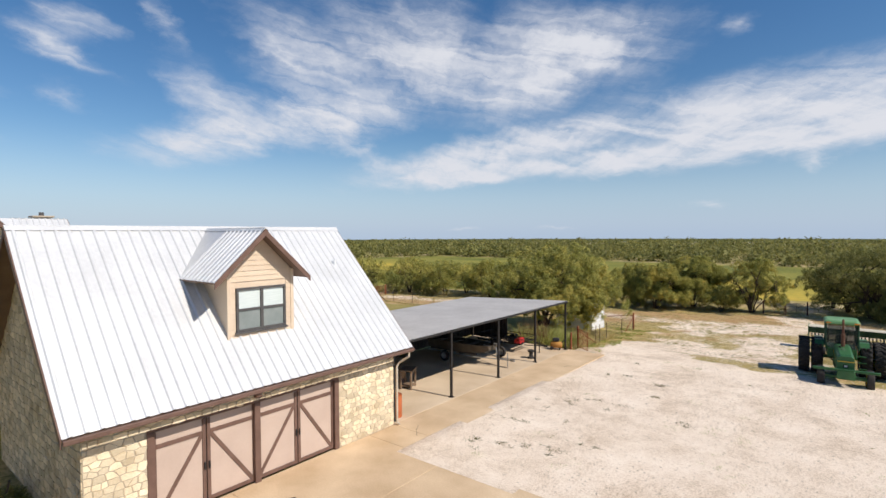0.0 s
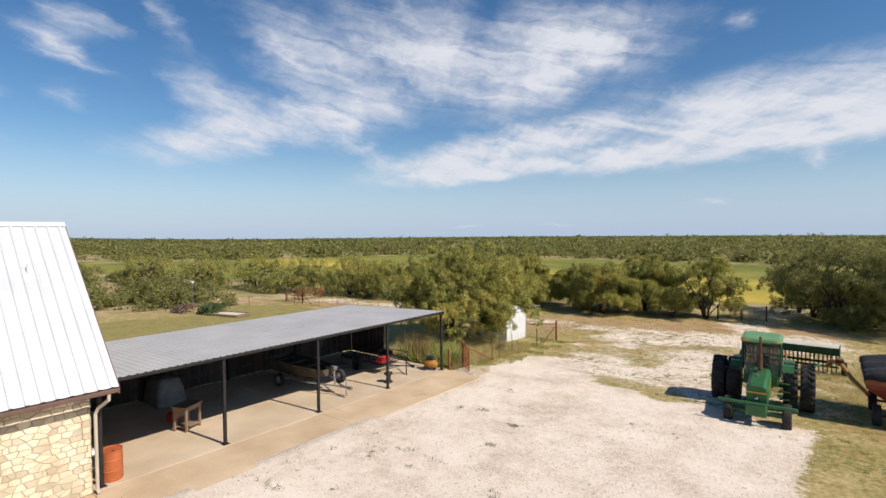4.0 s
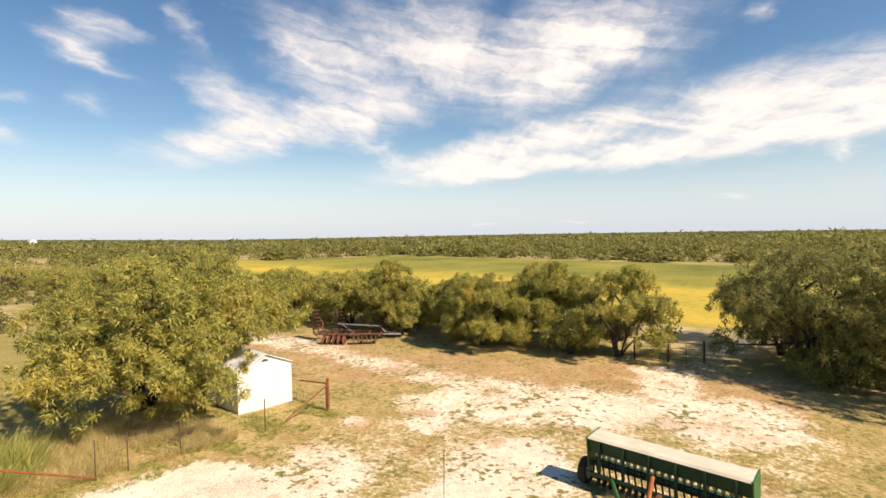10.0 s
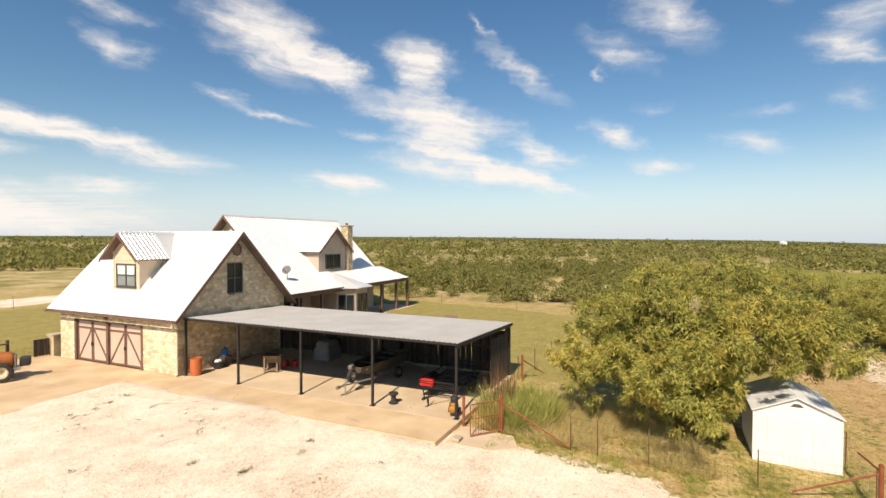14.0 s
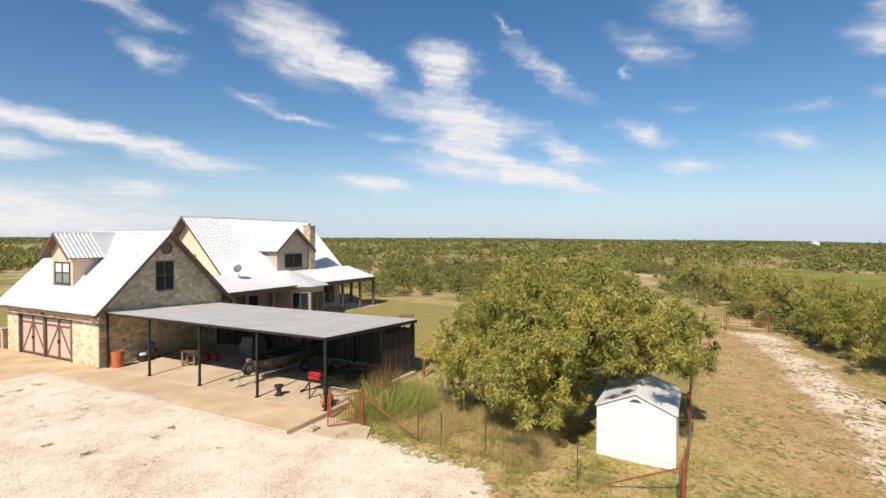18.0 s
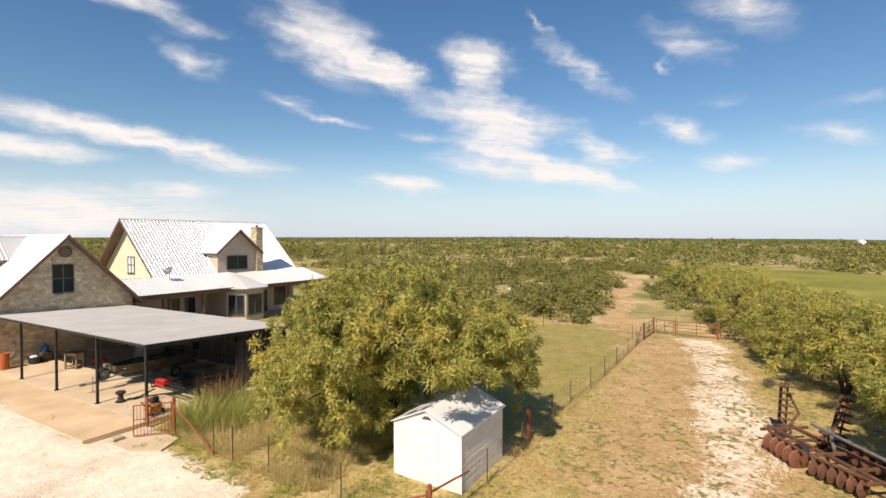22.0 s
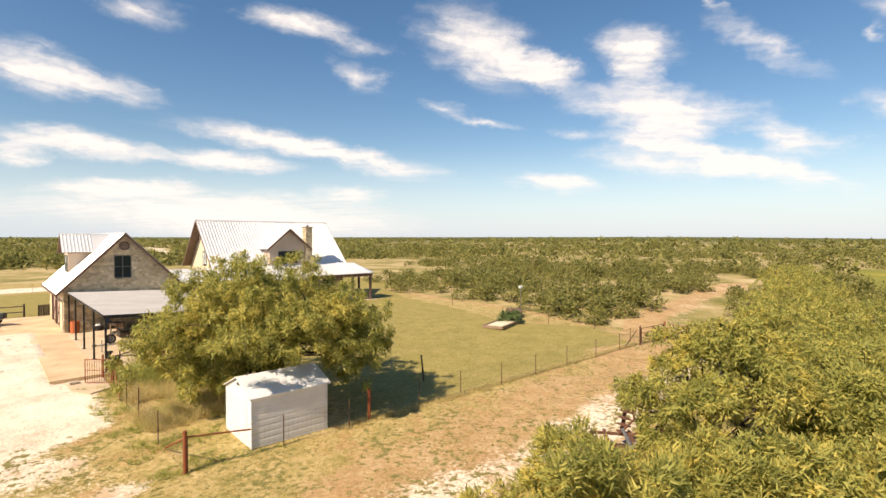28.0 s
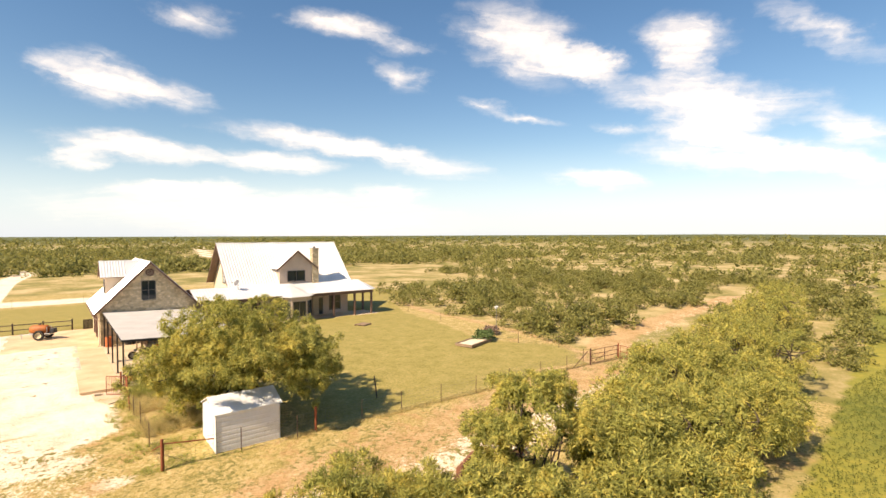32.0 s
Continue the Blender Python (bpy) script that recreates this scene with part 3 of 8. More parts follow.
def fast_mesh(name, verts, quads, mat, smooth=False, normals=None):
    me = bpy.data.meshes.new(name)
    k = quads.shape[1]
    me.vertices.add(len(verts))
    me.vertices.foreach_set("co", np.ascontiguousarray(verts, dtype=np.float32).ravel())
    me.loops.add(quads.size)
    me.loops.foreach_set("vertex_index", np.ascontiguousarray(quads, dtype=np.int32).ravel())
    me.polygons.add(len(quads))
    me.polygons.foreach_set("loop_start", np.arange(0, quads.size, k, dtype=np.int32))
    me.polygons.foreach_set("loop_total", np.full(len(quads), k, dtype=np.int32))
    me.materials.append(mat)
    if smooth:
        me.polygons.foreach_set("use_smooth", np.ones(len(quads), dtype=bool))
    me.update(calc_edges=True)
    if normals is not None:
        me.polygons.foreach_set("use_smooth", np.ones(len(quads), dtype=bool))
        me.normals_split_custom_set_from_vertices(normals.tolist())
    return me


def ground_material():
    m = bpy.data.materials.new("ground_soil_grass_gravel")
    m.use_nodes = True
    n, l = m.node_tree.nodes, m.node_tree.links
    bs = n["Principled BSDF"]
    geo = n.new("ShaderNodeNewGeometry")

    def tex(scale, detail=6.0, rough=0.55, dist=0.0):
        t = n.new("ShaderNodeTexNoise")
        t.inputs["Scale"].default_value, t.inputs["Detail"].default_value = scale, detail
        t.inputs["Roughness"].default_value, t.inputs["Distortion"].default_value = rough, dist
        l.new(geo.outputs["Position"], t.inputs["Vector"])
        return t.outputs[0]

    def ramp(src, stops):
        r = n.new("ShaderNodeValToRGB")
        e = r.color_ramp.elements
        e[0].position, e[0].color = stops[0][0], (*stops[0][1], 1)
        e[1].position, e[1].color = stops[-1][0], (*stops[-1][1], 1)
        for p, c in stops[1:-1]:
            k = e.new(p)
            k.color = (*c, 1)
        l.new(src, r.inputs[0])
        return r.outputs[0]

    def attr(name):
        a = n.new("ShaderNodeAttribute")
        a.attribute_name = name
        return a.outputs["Fac"]

    def mix(f, a, b):
        x = n.new("ShaderNodeMix")
        x.data_type = "RGBA"
        l.new(f, x.inputs[0]) if not isinstance(f, float) else None
        if isinstance(f, float):
            x.inputs[0].default_value = f
        l.new(a, x.inputs[6])
        l.new(b, x.inputs[7])
        return x.outputs[2]

    def maths(op, a, b):
        x = n.new("ShaderNodeMath")
        x.operation = op
        for i, v in enumerate((a, b)):
            if isinstance(v, float):
                x.inputs[i].default_value = v
            else:
                l.new(v, x.inputs[i])
        return x.outputs[0]

    mid, fine, grain, big = tex(0.9, 9.0, 0.7), tex(6.0, 9.0, 0.75), tex(55.0, 4.0, 0.7), tex(0.11, 6.0)
    def level(a, b, k):
        return maths("ADD", maths("MULTIPLY", a, 1.0 - k), maths("MULTIPLY", b, k))
    soft = level(mid, fine, 0.5)
    speck = level(fine, grain, 0.55)
    dry = ramp(level(soft, speck, 0.45), [(0.40, (0.17, 0.155, 0.045)), (0.47, (0.33, 0.26, 0.09)), (0.52, (0.46, 0.345, 0.15)), (0.60, (0.60, 0.46, 0.25))])
    scrub = ramp(level(big, soft, 0.4), [(0.40, (0.17, 0.165, 0.05)), (0.48, (0.30, 0.25, 0.095)), (0.54, (0.45, 0.345, 0.17)), (0.62, (0.56, 0.44, 0.26))])
    c = mix(attr("wild"), dry, scrub)
    remote = ramp(big, [(0.4, (0.085, 0.105, 0.045)), (0.6, (0.13, 0.14, 0.06))])
    c = mix(attr("remote"), c, remote)
    lawn_c = ramp(level(soft, speck, 0.5), [(0.40, (0.17, 0.155, 0.045)), (0.48, (0.27, 0.23, 0.07)), (0.54, (0.34, 0.275, 0.10)), (0.60, (0.43, 0.33, 0.14))])
    crop_n = level(tex(0.05, 5.0), tex(1.6, 9.0, 0.8), 0.45)
    green_crop = ramp(crop_n, [(0.38, (0.12, 0.14, 0.03)), (0.46, (0.19, 0.195, 0.042)), (0.54, (0.265, 0.245, 0.05)), (0.62, (0.36, 0.295, 0.06))])
    in_bloom = ramp(crop_n, [(0.38, (0.18, 0.185, 0.035)), (0.45, (0.33, 0.285, 0.05)), (0.52, (0.48, 0.365, 0.06)), (0.60, (0.60, 0.41, 0.065))])
    field_c = mix(attr("bloom"), green_crop, in_bloom)
    white_c = ramp(level(tex(0.35, 10.0, 0.8), level(tex(14.0, 6.0, 0.85), grain, 0.5), 0.68), [(0.415, (0.33, 0.23, 0.14)), (0.455, (0.60, 0.47, 0.345)), (0.50, (0.80, 0.665, 0.525)), (0.56, (0.90, 0.785, 0.65))])
    c = mix(attr("lawn"), c, lawn_c)
    c = mix(attr("field"), c, field_c)
    red = ramp(level(soft, speck, 0.4), [(0.40, (0.28, 0.175, 0.075)), (0.5, (0.46, 0.30, 0.145)), (0.6, (0.58, 0.43, 0.26))])
    rcut = n.new("ShaderNodeMapRange")
    rcut.interpolation_type = "SMOOTHSTEP"
    rcut.inputs["From Min"].default_value, rcut.inputs["From Max"].default_value = 0.3, 0.75
    l.new(maths("ADD", attr("bare"), maths("MULTIPLY", maths("SUBTRACT", soft, 0.5), 2.2)), rcut.inputs[0])
    c = mix(rcut.outputs[0], c, red)
    cut = n.new("ShaderNodeMapRange")
    cut.interpolation_type = "SMOOTHSTEP"
    cut.inputs["From Min"].default_value, cut.inputs["From Max"].default_value = 0.34, 0.56
    l.new(maths("ADD", attr("white"), maths("MULTIPLY", maths("SUBTRACT", level(soft, speck, 0.45), 0.5), 3.0)), cut.inputs[0])
    c = mix(cut.outputs[0], c, white_c)
    # tufts and weeds standing in the gravel and the dry yard
    def step(src, lo, hi):
        s_ = n.new("ShaderNodeMapRange")
        s_.interpolation_type = "SMOOTHSTEP"
        s_.inputs["From Min"].default_value, s_.inputs["From Max"].default_value = lo, hi
        l.new(src, s_.inputs[0])
        return s_.outputs[0]
    tuft_c = ramp(speck, [(0.42, (0.12, 0.12, 0.035)), (0.5, (0.21, 0.185, 0.06)), (0.6, (0.33, 0.27, 0.11))])
    orange_c = ramp(speck, [(0.42, (0.30, 0.17, 0.07)), (0.58, (0.55, 0.34, 0.17))])
    rough_zone = attr("rough")
    c = mix(maths("MULTIPLY", step(tex(0.42, 8.0, 0.7), 0.53, 0.62), maths("MULTIPLY", rough_zone, 0.65)), c, orange_c)
    spot = maths("ADD", tex(3.6, 4.0, 0.62), maths("ADD", maths("MULTIPLY", maths("SUBTRACT", tex(0.5, 3.0), 0.5), 0.42), maths("MULTIPLY", attr("pure"), -0.135)))
    c = mix(maths("MULTIPLY", step(spot, 0.555, 0.61), maths("MAXIMUM", rough_zone, attr("pure"))), c, tuft_c)
    l.new(c, bs.inputs["Base Color"])
    bs.inputs["Roughness"].default_value = 0.95
    bs.inputs["Specular IOR Level"].default_value = 0.15
    bp = n.new("ShaderNodeBump")
    bp.inputs["Strength"].default_value, bp.inputs["Distance"].default_value = 0.5, 0.05
    l.new(maths("ADD", maths("MULTIPLY", grain, 0.5), fine), bp.inputs["Height"])
    l.new(bp.outputs[0], bs.inputs["Normal"])
    return m


M_GROUND = ground_material()
ground_me = fast_mesh("ground", gv, gf, M_GROUND, True)
wild_w = np.where((xx > -35) & (xx < 40) & (yy > -60) & (yy < 42), 0.0, 1.0)
rough_w = np.where((xx > -36) & (xx < 30) & (yy > 10) & (yy < 46), 1.0, 0.0) * (1 - gravel) * (1 - lawn) * (1 - field)
for key, vals in (("wild", wild_w), ("remote", smoothstep(350, 1100, far)), ("white", white), ("lawn", lawn), ("field", field), ("bloom", smoothstep(50, 60, yy + 0.1 * xx + 4 * nz) * smoothstep(95, 75, yy)), ("bare", bare), ("pure", gravel), ("rough", rough_w)):
    at = ground_me.attributes.new(key, "FLOAT", "POINT")
    at.data.foreach_set("value", np.ascontiguousarray(vals.ravel(), dtype=np.float32))
ground = tagged(new("ground", ground_me), "ranch ground of dry grass, pale caliche gravel and mown lawn", "ground", kind="structure")

# ---- building helpers ----
def wpart(name, mesh, mat, parent, label="", smooth=False, at=None):
    """A part whose mesh (or pose at) is given in world metres."""
    ob = part(name, mesh, mat, parent, label, smooth)
    if parent is not None and parent.parent is None:
        ob.matrix_parent_inverse = parent.matrix_basis.inverted()
    if at is not None:
        ob.matrix_basis = at
    return ob


def side(x, y, z, turn):
    """A wall's frame: local x along it, local y outwards, z up. turn 0 faces +y, -90 faces +x."""
    return pose(x, y, z, 0, 0, turn)


def rib_panel(width, length, ribs, high=0.034):
    """A ribbed metal sheet: local x across, y up the slope, z out."""
    prof = []
    step = width / ribs
    for i in range(ribs):
        c = (i + 0.5) * step
        prof += [(c - 0.055, 0.0), (c - 0.022, high), (c + 0.022, high), (c + 0.055, 0.0)]
    prof = [(0.0, 0.0)] + prof + [(width, 0.0)]
    m = Mesh()
    n = len(prof)
    vs = [(x, y, z) for y in (0.0, length) for x, z in prof] + [(x, y, z - 0.012) for y in (0.0, length) for x, z in prof]
    fs = []
    for i in range(n - 1):
        fs.append((i, i + 1, n + i + 1, n + i))
        fs.append((2 * n + i + 1, 2 * n + i, 3 * n + i, 3 * n + i + 1))
        fs.append((i + 1, i, 2 * n + i, 2 * n + i + 1))
    m.add(vs, fs)
    return m


def roof_slope(parent, eave0, along, rise, panel_w, ribs, mat, deck_mat, deck=0.09, lap=0.05, high=0.034):
    """Panels side by side from eave0 along the eave; rise leads from eave to ridge."""
    e, a, r = Vector(eave0), Vector(along), Vector(rise)
    width, length = a.length, r.length
    count = max(1, round(width / panel_w))
    w = width / count
    me = rib_panel(w, length + lap, ribs, high).data("roof_panel", mat)
    ax, ry = a.normalized(), r.normalized()
    up = ax.cross(ry)
    for i in range(count):
        o = e + ax * (w * i) + up * 0.012
        m = Matrix(((ax.x, ry.x, up.x, o.x), (ax.y, ry.y, up.y, o.y), (ax.z, ry.z, up.z, o.z), (0, 0, 0, 1)))
        wpart("roof_panel", me, None, parent, at=m)
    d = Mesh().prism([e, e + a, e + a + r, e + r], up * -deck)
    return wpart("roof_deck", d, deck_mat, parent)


def window(parent, m, w, h, cols, rows, glass, name="window", frame=0.06, blind=None, mat=None, sill=True):
    """A window centred on m's origin: frame with rails, one pane a light. m's y points outwards."""
    mat = mat or M_FRAME
    rings = [[(sx * (w / 2 - o), y, sz * (h / 2 - o)) for sx, sz in ((-1, -1), (1, -1), (1, 1), (-1, 1))] for o, y in ((0, -0.05), (0, 0.034), (0.006, 0.04), (frame, 0.04), (frame, -0.05))]
    fr = Mesh().add([p for ring in rings for p in ring], [(4 * a + i, 4 * a + (i + 1) % 4, 4 * ((a + 1) % 5) + (i + 1) % 4, 4 * ((a + 1) % 5) + i) for a in range(5) for i in range(4)])
    win = wpart(name, fr.turned(m), mat, parent)
    for i in range(1, cols):
        x = -w / 2 + w * i / cols
        wpart("mullion", Mesh().box(x - frame * 0.7, x + frame * 0.7, -0.05, 0.03, -h / 2 + frame, h / 2 - frame, 0.005).turned(m), mat, win)
    edges = [-w / 2 + frame] + [-w / 2 + w * i / cols for i in range(1, cols)] + [w / 2 - frame]
    for j in range(1, rows):
        z = -h / 2 + h * j / rows
        for i in range(cols):
            wpart("meeting_rail", Mesh().box(edges[i] + (frame * 0.7 if i else 0), edges[i + 1] - (frame * 0.7 if i < cols - 1 else 0), -0.05, 0.025, z - frame * 0.5, z + frame * 0.5, 0.005).turned(m), mat, win)
    for i in range(cols):
        for j in range(rows):
            x0, z0 = -w / 2 + w * i / cols, -h / 2 + h * j / rows
            g = Mesh().box(x0 + frame * 0.5, x0 + w / cols - frame * 0.5, -0.02, -0.012, z0 + frame * 0.4, z0 + h / rows - frame * 0.4)
            use = blind if blind and j >= blind[1] else None
            wpart("pane", g.turned(m), use[0] if use else glass, win)
    if sill:
        wpart("sill", Mesh().box(-w / 2 - 0.05, w / 2 + 0.05, -0.03, 0.07, -h / 2 - 0.06, -h / 2 - 0.003, 0.008).turned(m), mat, win)
    return win


def wall_with_holes(m, length, top, holes, thick=0.25, shape=None):
    """A wall in the frame m, from local x 0 to length, holes as (x0, x1, z0, z1); outer face at local y 0."""
    w = Mesh()
    xs = sorted({0.0, length, *[h[0] for h in holes], *[h[1] for h in holes]})
    zs = sorted({0.0, top, *[h[2] for h in holes], *[h[3] for h in holes]})
    full = {(i, j): not any(h[0] - 1e-6 <= xs[i] and xs[i + 1] <= h[1] + 1e-6 and h[2] - 1e-6 <= zs[j] and zs[j + 1] <= h[3] + 1e-6 for h in holes) for i in range(len(xs) - 1) for j in range(len(zs) - 1)}
    vs, fs, at = [], [], {}
    def vert(i, j, k):
        if (i, j, k) not in at:
            at[i, j, k] = len(vs)
            vs.append((xs[i], -thick * k, zs[j]))
        return at[i, j, k]
    for (i, j), solid_cell in full.items():
        if not solid_cell:
            continue
        c = [(i, j), (i + 1, j), (i + 1, j + 1), (i, j + 1)]
        fs.append(tuple(vert(*p, 0) for p in c[::-1]))
        fs.append(tuple(vert(*p, 1) for p in c))
        for (p, q), nb in zip(((c[0], c[1]), (c[1], c[2]), (c[2], c[3]), (c[3], c[0])), ((i, j - 1), (i + 1, j), (i, j + 1), (i - 1, j))):
            if not full.get(nb, False):
                fs.append((vert(*p, 0), vert(*q, 0), vert(*q, 1), vert(*p, 1)))
    w.add(vs, fs)
    if shape:
        w.prism([(x, 0, z) for x, z in shape], (0, -thick, 0))
    return w.turned(m)


def clip_line(poly, px_, pz_, nx, nz_):
    """The part of a polygon on the near side of a line."""
    res = []
    for i in range(len(poly)):
        p, q = poly[i], poly[(i + 1) % len(poly)]
        dp = (p[0] - px_) * nx + (p[1] - pz_) * nz_
        dq = (q[0] - px_) * nx + (q[1] - pz_) * nz_
        if dp <= 0:
            res.append(p)
        if (dp < 0) != (dq < 0) and abs(dp - dq) > 1e-9:
            f = dp / (dp - dq)
            res.append((p[0] + (q[0] - p[0]) * f, p[1] + (q[1] - p[1]) * f))
    return res


def stones(m, x0, x1, z0, z1, holes, limit, r, course=0.25, length=0.42, gap=0.018):
    """Random rubble in the frame m: many-sided stones of mixed size. limit(x): highest z at x. Gives one mesh a stone."""
    out = []
    cw, ch = length * 0.88, course * 0.98
    nx_, nz_ = max(1, round((x1 - x0) / cw)), max(1, round((z1 - z0) / ch))
    cw, ch = (x1 - x0) / nx_, (z1 - z0) / nz_
    seeds = {}
    for j in range(-1, nz_ + 1):
        for i in range(-1, nx_ + 2):
            u, v = r.uniform(-0.36, 0.36), r.uniform(-0.15, 0.15)
            pts = [(x0 + (i + 0.5 * (j % 2) + 0.25 + u) * cw, z0 + (j + 0.5 + v) * ch)]
            if r.random() < 0.16:
                pts.append((pts[0][0] + cw * 0.33, pts[0][1] + ch * r.uniform(-0.35, 0.35)))
            seeds[i, j] = pts if r.random() > 0.07 else []
    k2 = (cw / ch) ** 2 * 1.9
    for (i, j), pts in list(seeds.items()):
        for p in pts:
            cell = [(x0, z0), (x1, z0), (x1, z1), (x0, z1)]
            for di in range(-2, 3):
                for dj in range(-2, 3):
                    for q in seeds.get((i + di, j + dj), ()):
                        if q is p or len(cell) < 3:
                            continue
                        dx, dz_ = q[0] - p[0], (q[1] - p[1]) * k2
                        cell = clip_line(cell, (p[0] + q[0]) / 2, (p[1] + q[1]) / 2, dx, dz_)
            if len(cell) < 3:
                continue
            cx, cz = sum(u for u, v in cell) / len(cell), sum(v for u, v in cell) / len(cell)
            if any(h[0] - 0.01 < cx < h[1] + 0.01 and h[2] - 0.01 < cz < h[3] + 0.01 for h in holes) or cz > limit(cx) - 0.05:
                continue
            keep = []
            for u, v in cell:
                for h in holes:
                    if h[0] < u < h[1] and h[2] < v < h[3]:
                        e = min((u - h[0], 0), (h[1] - u, 1), (v - h[2], 2), (h[3] - v, 3))[1]
                        u, v = (h[0], v) if e == 0 else (h[1], v) if e == 1 else (u, h[2]) if e == 2 else (u, h[3])
                v = min(v, limit(u))
                d_ = max(0.02, math.hypot(u - cx, v - cz))
                f = max(0.3, 1 - gap * 0.62 / d_ * r.uniform(0.7, 1.5))
                keep.append((cx + (u - cx) * f, cz + (v - cz) * f))
            n_ = len(keep)
            front = r.uniform(0.010, 0.024)
            face = [(cx + (u - cx) * 0.93, cz + (v - cz) * 0.91) for u, v in keep]
            vs = [(u, -0.005, v) for u, v in keep] + [(u, front + r.uniform(-0.005, 0.005), v) for u, v in face]
            fs = [tuple(range(n_, 2 * n_))[::-1]] + [((t + 1) % n_, t, n_ + t, n_ + (t + 1) % n_)[::-1] for t in range(n_)]
            out.append(Mesh().add(vs, fs).turned(m))
    return out


def add_stones(parent, meshes, joined=False):
    if joined:
        s = Mesh()
        for q in meshes:
            s.add(q.v, q.f)
        ob = wpart("stonework", s, M_STONEJOIN, parent)
        ob["kind"] = "stuff"
        return
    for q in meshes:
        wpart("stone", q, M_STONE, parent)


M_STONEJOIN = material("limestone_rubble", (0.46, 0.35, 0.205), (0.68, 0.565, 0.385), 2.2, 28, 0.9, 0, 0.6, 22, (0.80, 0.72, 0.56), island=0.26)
M_SOFFIT = material("brown_soffit", (0.15, 0.095, 0.07), (0.20, 0.13, 0.095), 2, 30, 0.7, 0, 0.1)

# ---- garage ----
GX0, GX1, GY0, GY1 = -7.55, 0.27, -13.8, -3.9
RIDGE_X, RIDGE_Z, EAVE_Z = -3.64, 7.42, 2.92
SLOPE = (RIDGE_Z - EAVE_Z) / (0.77 - RIDGE_X)
garage = thing("garage", "limestone garage with white ribbed metal roof and dormer", "garage", ((GX0 + GX1) / 2, (GY0 + GY1) / 2, 0))
front_m = side(GX1, GY1, 0, -90)
DOORS = (2.65, 8.52, 0.0, 2.34)
wall = wpart("front_wall", wall_with_holes(front_m, GY1 - GY0, 2.95, [DOORS]), M_MORTAR, garage)
r = random.Random(11)
flat = lambda x: 2.92
add_stones(wall, stones(front_m, 0, GY1 - GY0, 0.02, 2.9, [DOORS], flat, r, 0.17, 0.27))
gable_m = side(GX0, GY1, 0, 0)
roof_at = lambda x: EAVE_Z + (4.41 - abs(x + GX0 - RIDGE_X)) * SLOPE - 0.12
gable_shape = [(0, 2.95), (GX1 - GX0, 2.95), (GX1 - GX0, roof_at(GX1 - GX0)), (RIDGE_X - GX0, roof_at(RIDGE_X - GX0)), (0, roof_at(0))]
GWIN = (3.44, 4.62, 3.88, 5.66)
gw = wall_with_holes(gable_m, GX1 - GX0, 2.95, [])
pk = RIDGE_X - GX0
up_pts = Mesh()
for pts in ([(0, 2.95), (GWIN[0], 2.95), (GWIN[0], roof_at(GWIN[0])), (0, roof_at(0))],
            [(GWIN[1], 2.95), (GX1 - GX0, 2.95), (GX1 - GX0, roof_at(GX1 - GX0)), (GWIN[1], roof_at(GWIN[1]))],
            [(GWIN[0], 2.95), (GWIN[1], 2.95), (GWIN[1], GWIN[2]), (GWIN[0], GWIN[2])],
            [(GWIN[0], GWIN[3]), (GWIN[1], GWIN[3]), (GWIN[1], roof_at(GWIN[1])), (pk, roof_at(pk)), (GWIN[0], roof_at(GWIN[0]))]):
    up_pts.prism([(x, 0, z) for x, z in pts], (0, -0.25, 0))
up_pts.turned(gable_m)
gw.add(up_pts.v, up_pts.f)
gwall = wpart("gable_wall", gw, M_MORTAR, garage)
vent_hole = (pk - 0.33, pk + 0.33, 6.08, 6.74)
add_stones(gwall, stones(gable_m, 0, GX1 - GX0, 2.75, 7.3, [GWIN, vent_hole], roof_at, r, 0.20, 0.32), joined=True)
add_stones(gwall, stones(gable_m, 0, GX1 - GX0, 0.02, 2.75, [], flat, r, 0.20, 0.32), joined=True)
back_m = side(GX1, GY0, 0, 180)
bw = wall_with_holes(back_m, GX1 - GX0, 2.95, [], shape=[(GX1 - GX0 - x, z) for x, z in gable_shape])
bwall = wpart("gable_wall", bw, M_MORTAR, garage)
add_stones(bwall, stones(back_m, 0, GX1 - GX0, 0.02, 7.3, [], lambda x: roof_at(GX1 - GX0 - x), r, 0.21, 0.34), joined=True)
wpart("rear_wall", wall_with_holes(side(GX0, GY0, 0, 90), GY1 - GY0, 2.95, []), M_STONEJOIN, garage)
window(garage, side(GX0 + (GWIN[0] + GWIN[1]) / 2, GY1 - 0.05, (GWIN[2] + GWIN[3]) / 2, 0), 1.18, 1.78, 2, 2, M_GLASS)
vent = Mesh().lathe([(0.36, 0.0), (0.36, 0.05), (0.27, 0.05), (0.27, 0.0)], "y", (RIDGE_X, GY1, 6.41), 24)
v_ob = wpart("round_vent", vent, M_BROWN, garage)
for k in range(5):
    z = 6.41 - 0.2 + 0.1 * k
    hw = math.sqrt(max(0.27**2 - (z - 6.41) ** 2, 0.01))
    wpart("slat", Mesh().box(RIDGE_X - hw, RIDGE_X + hw, GY1 - 0.01, GY1 + 0.03, z - 0.035, z + 0.03, 0.005), M_BROWN, v_ob)
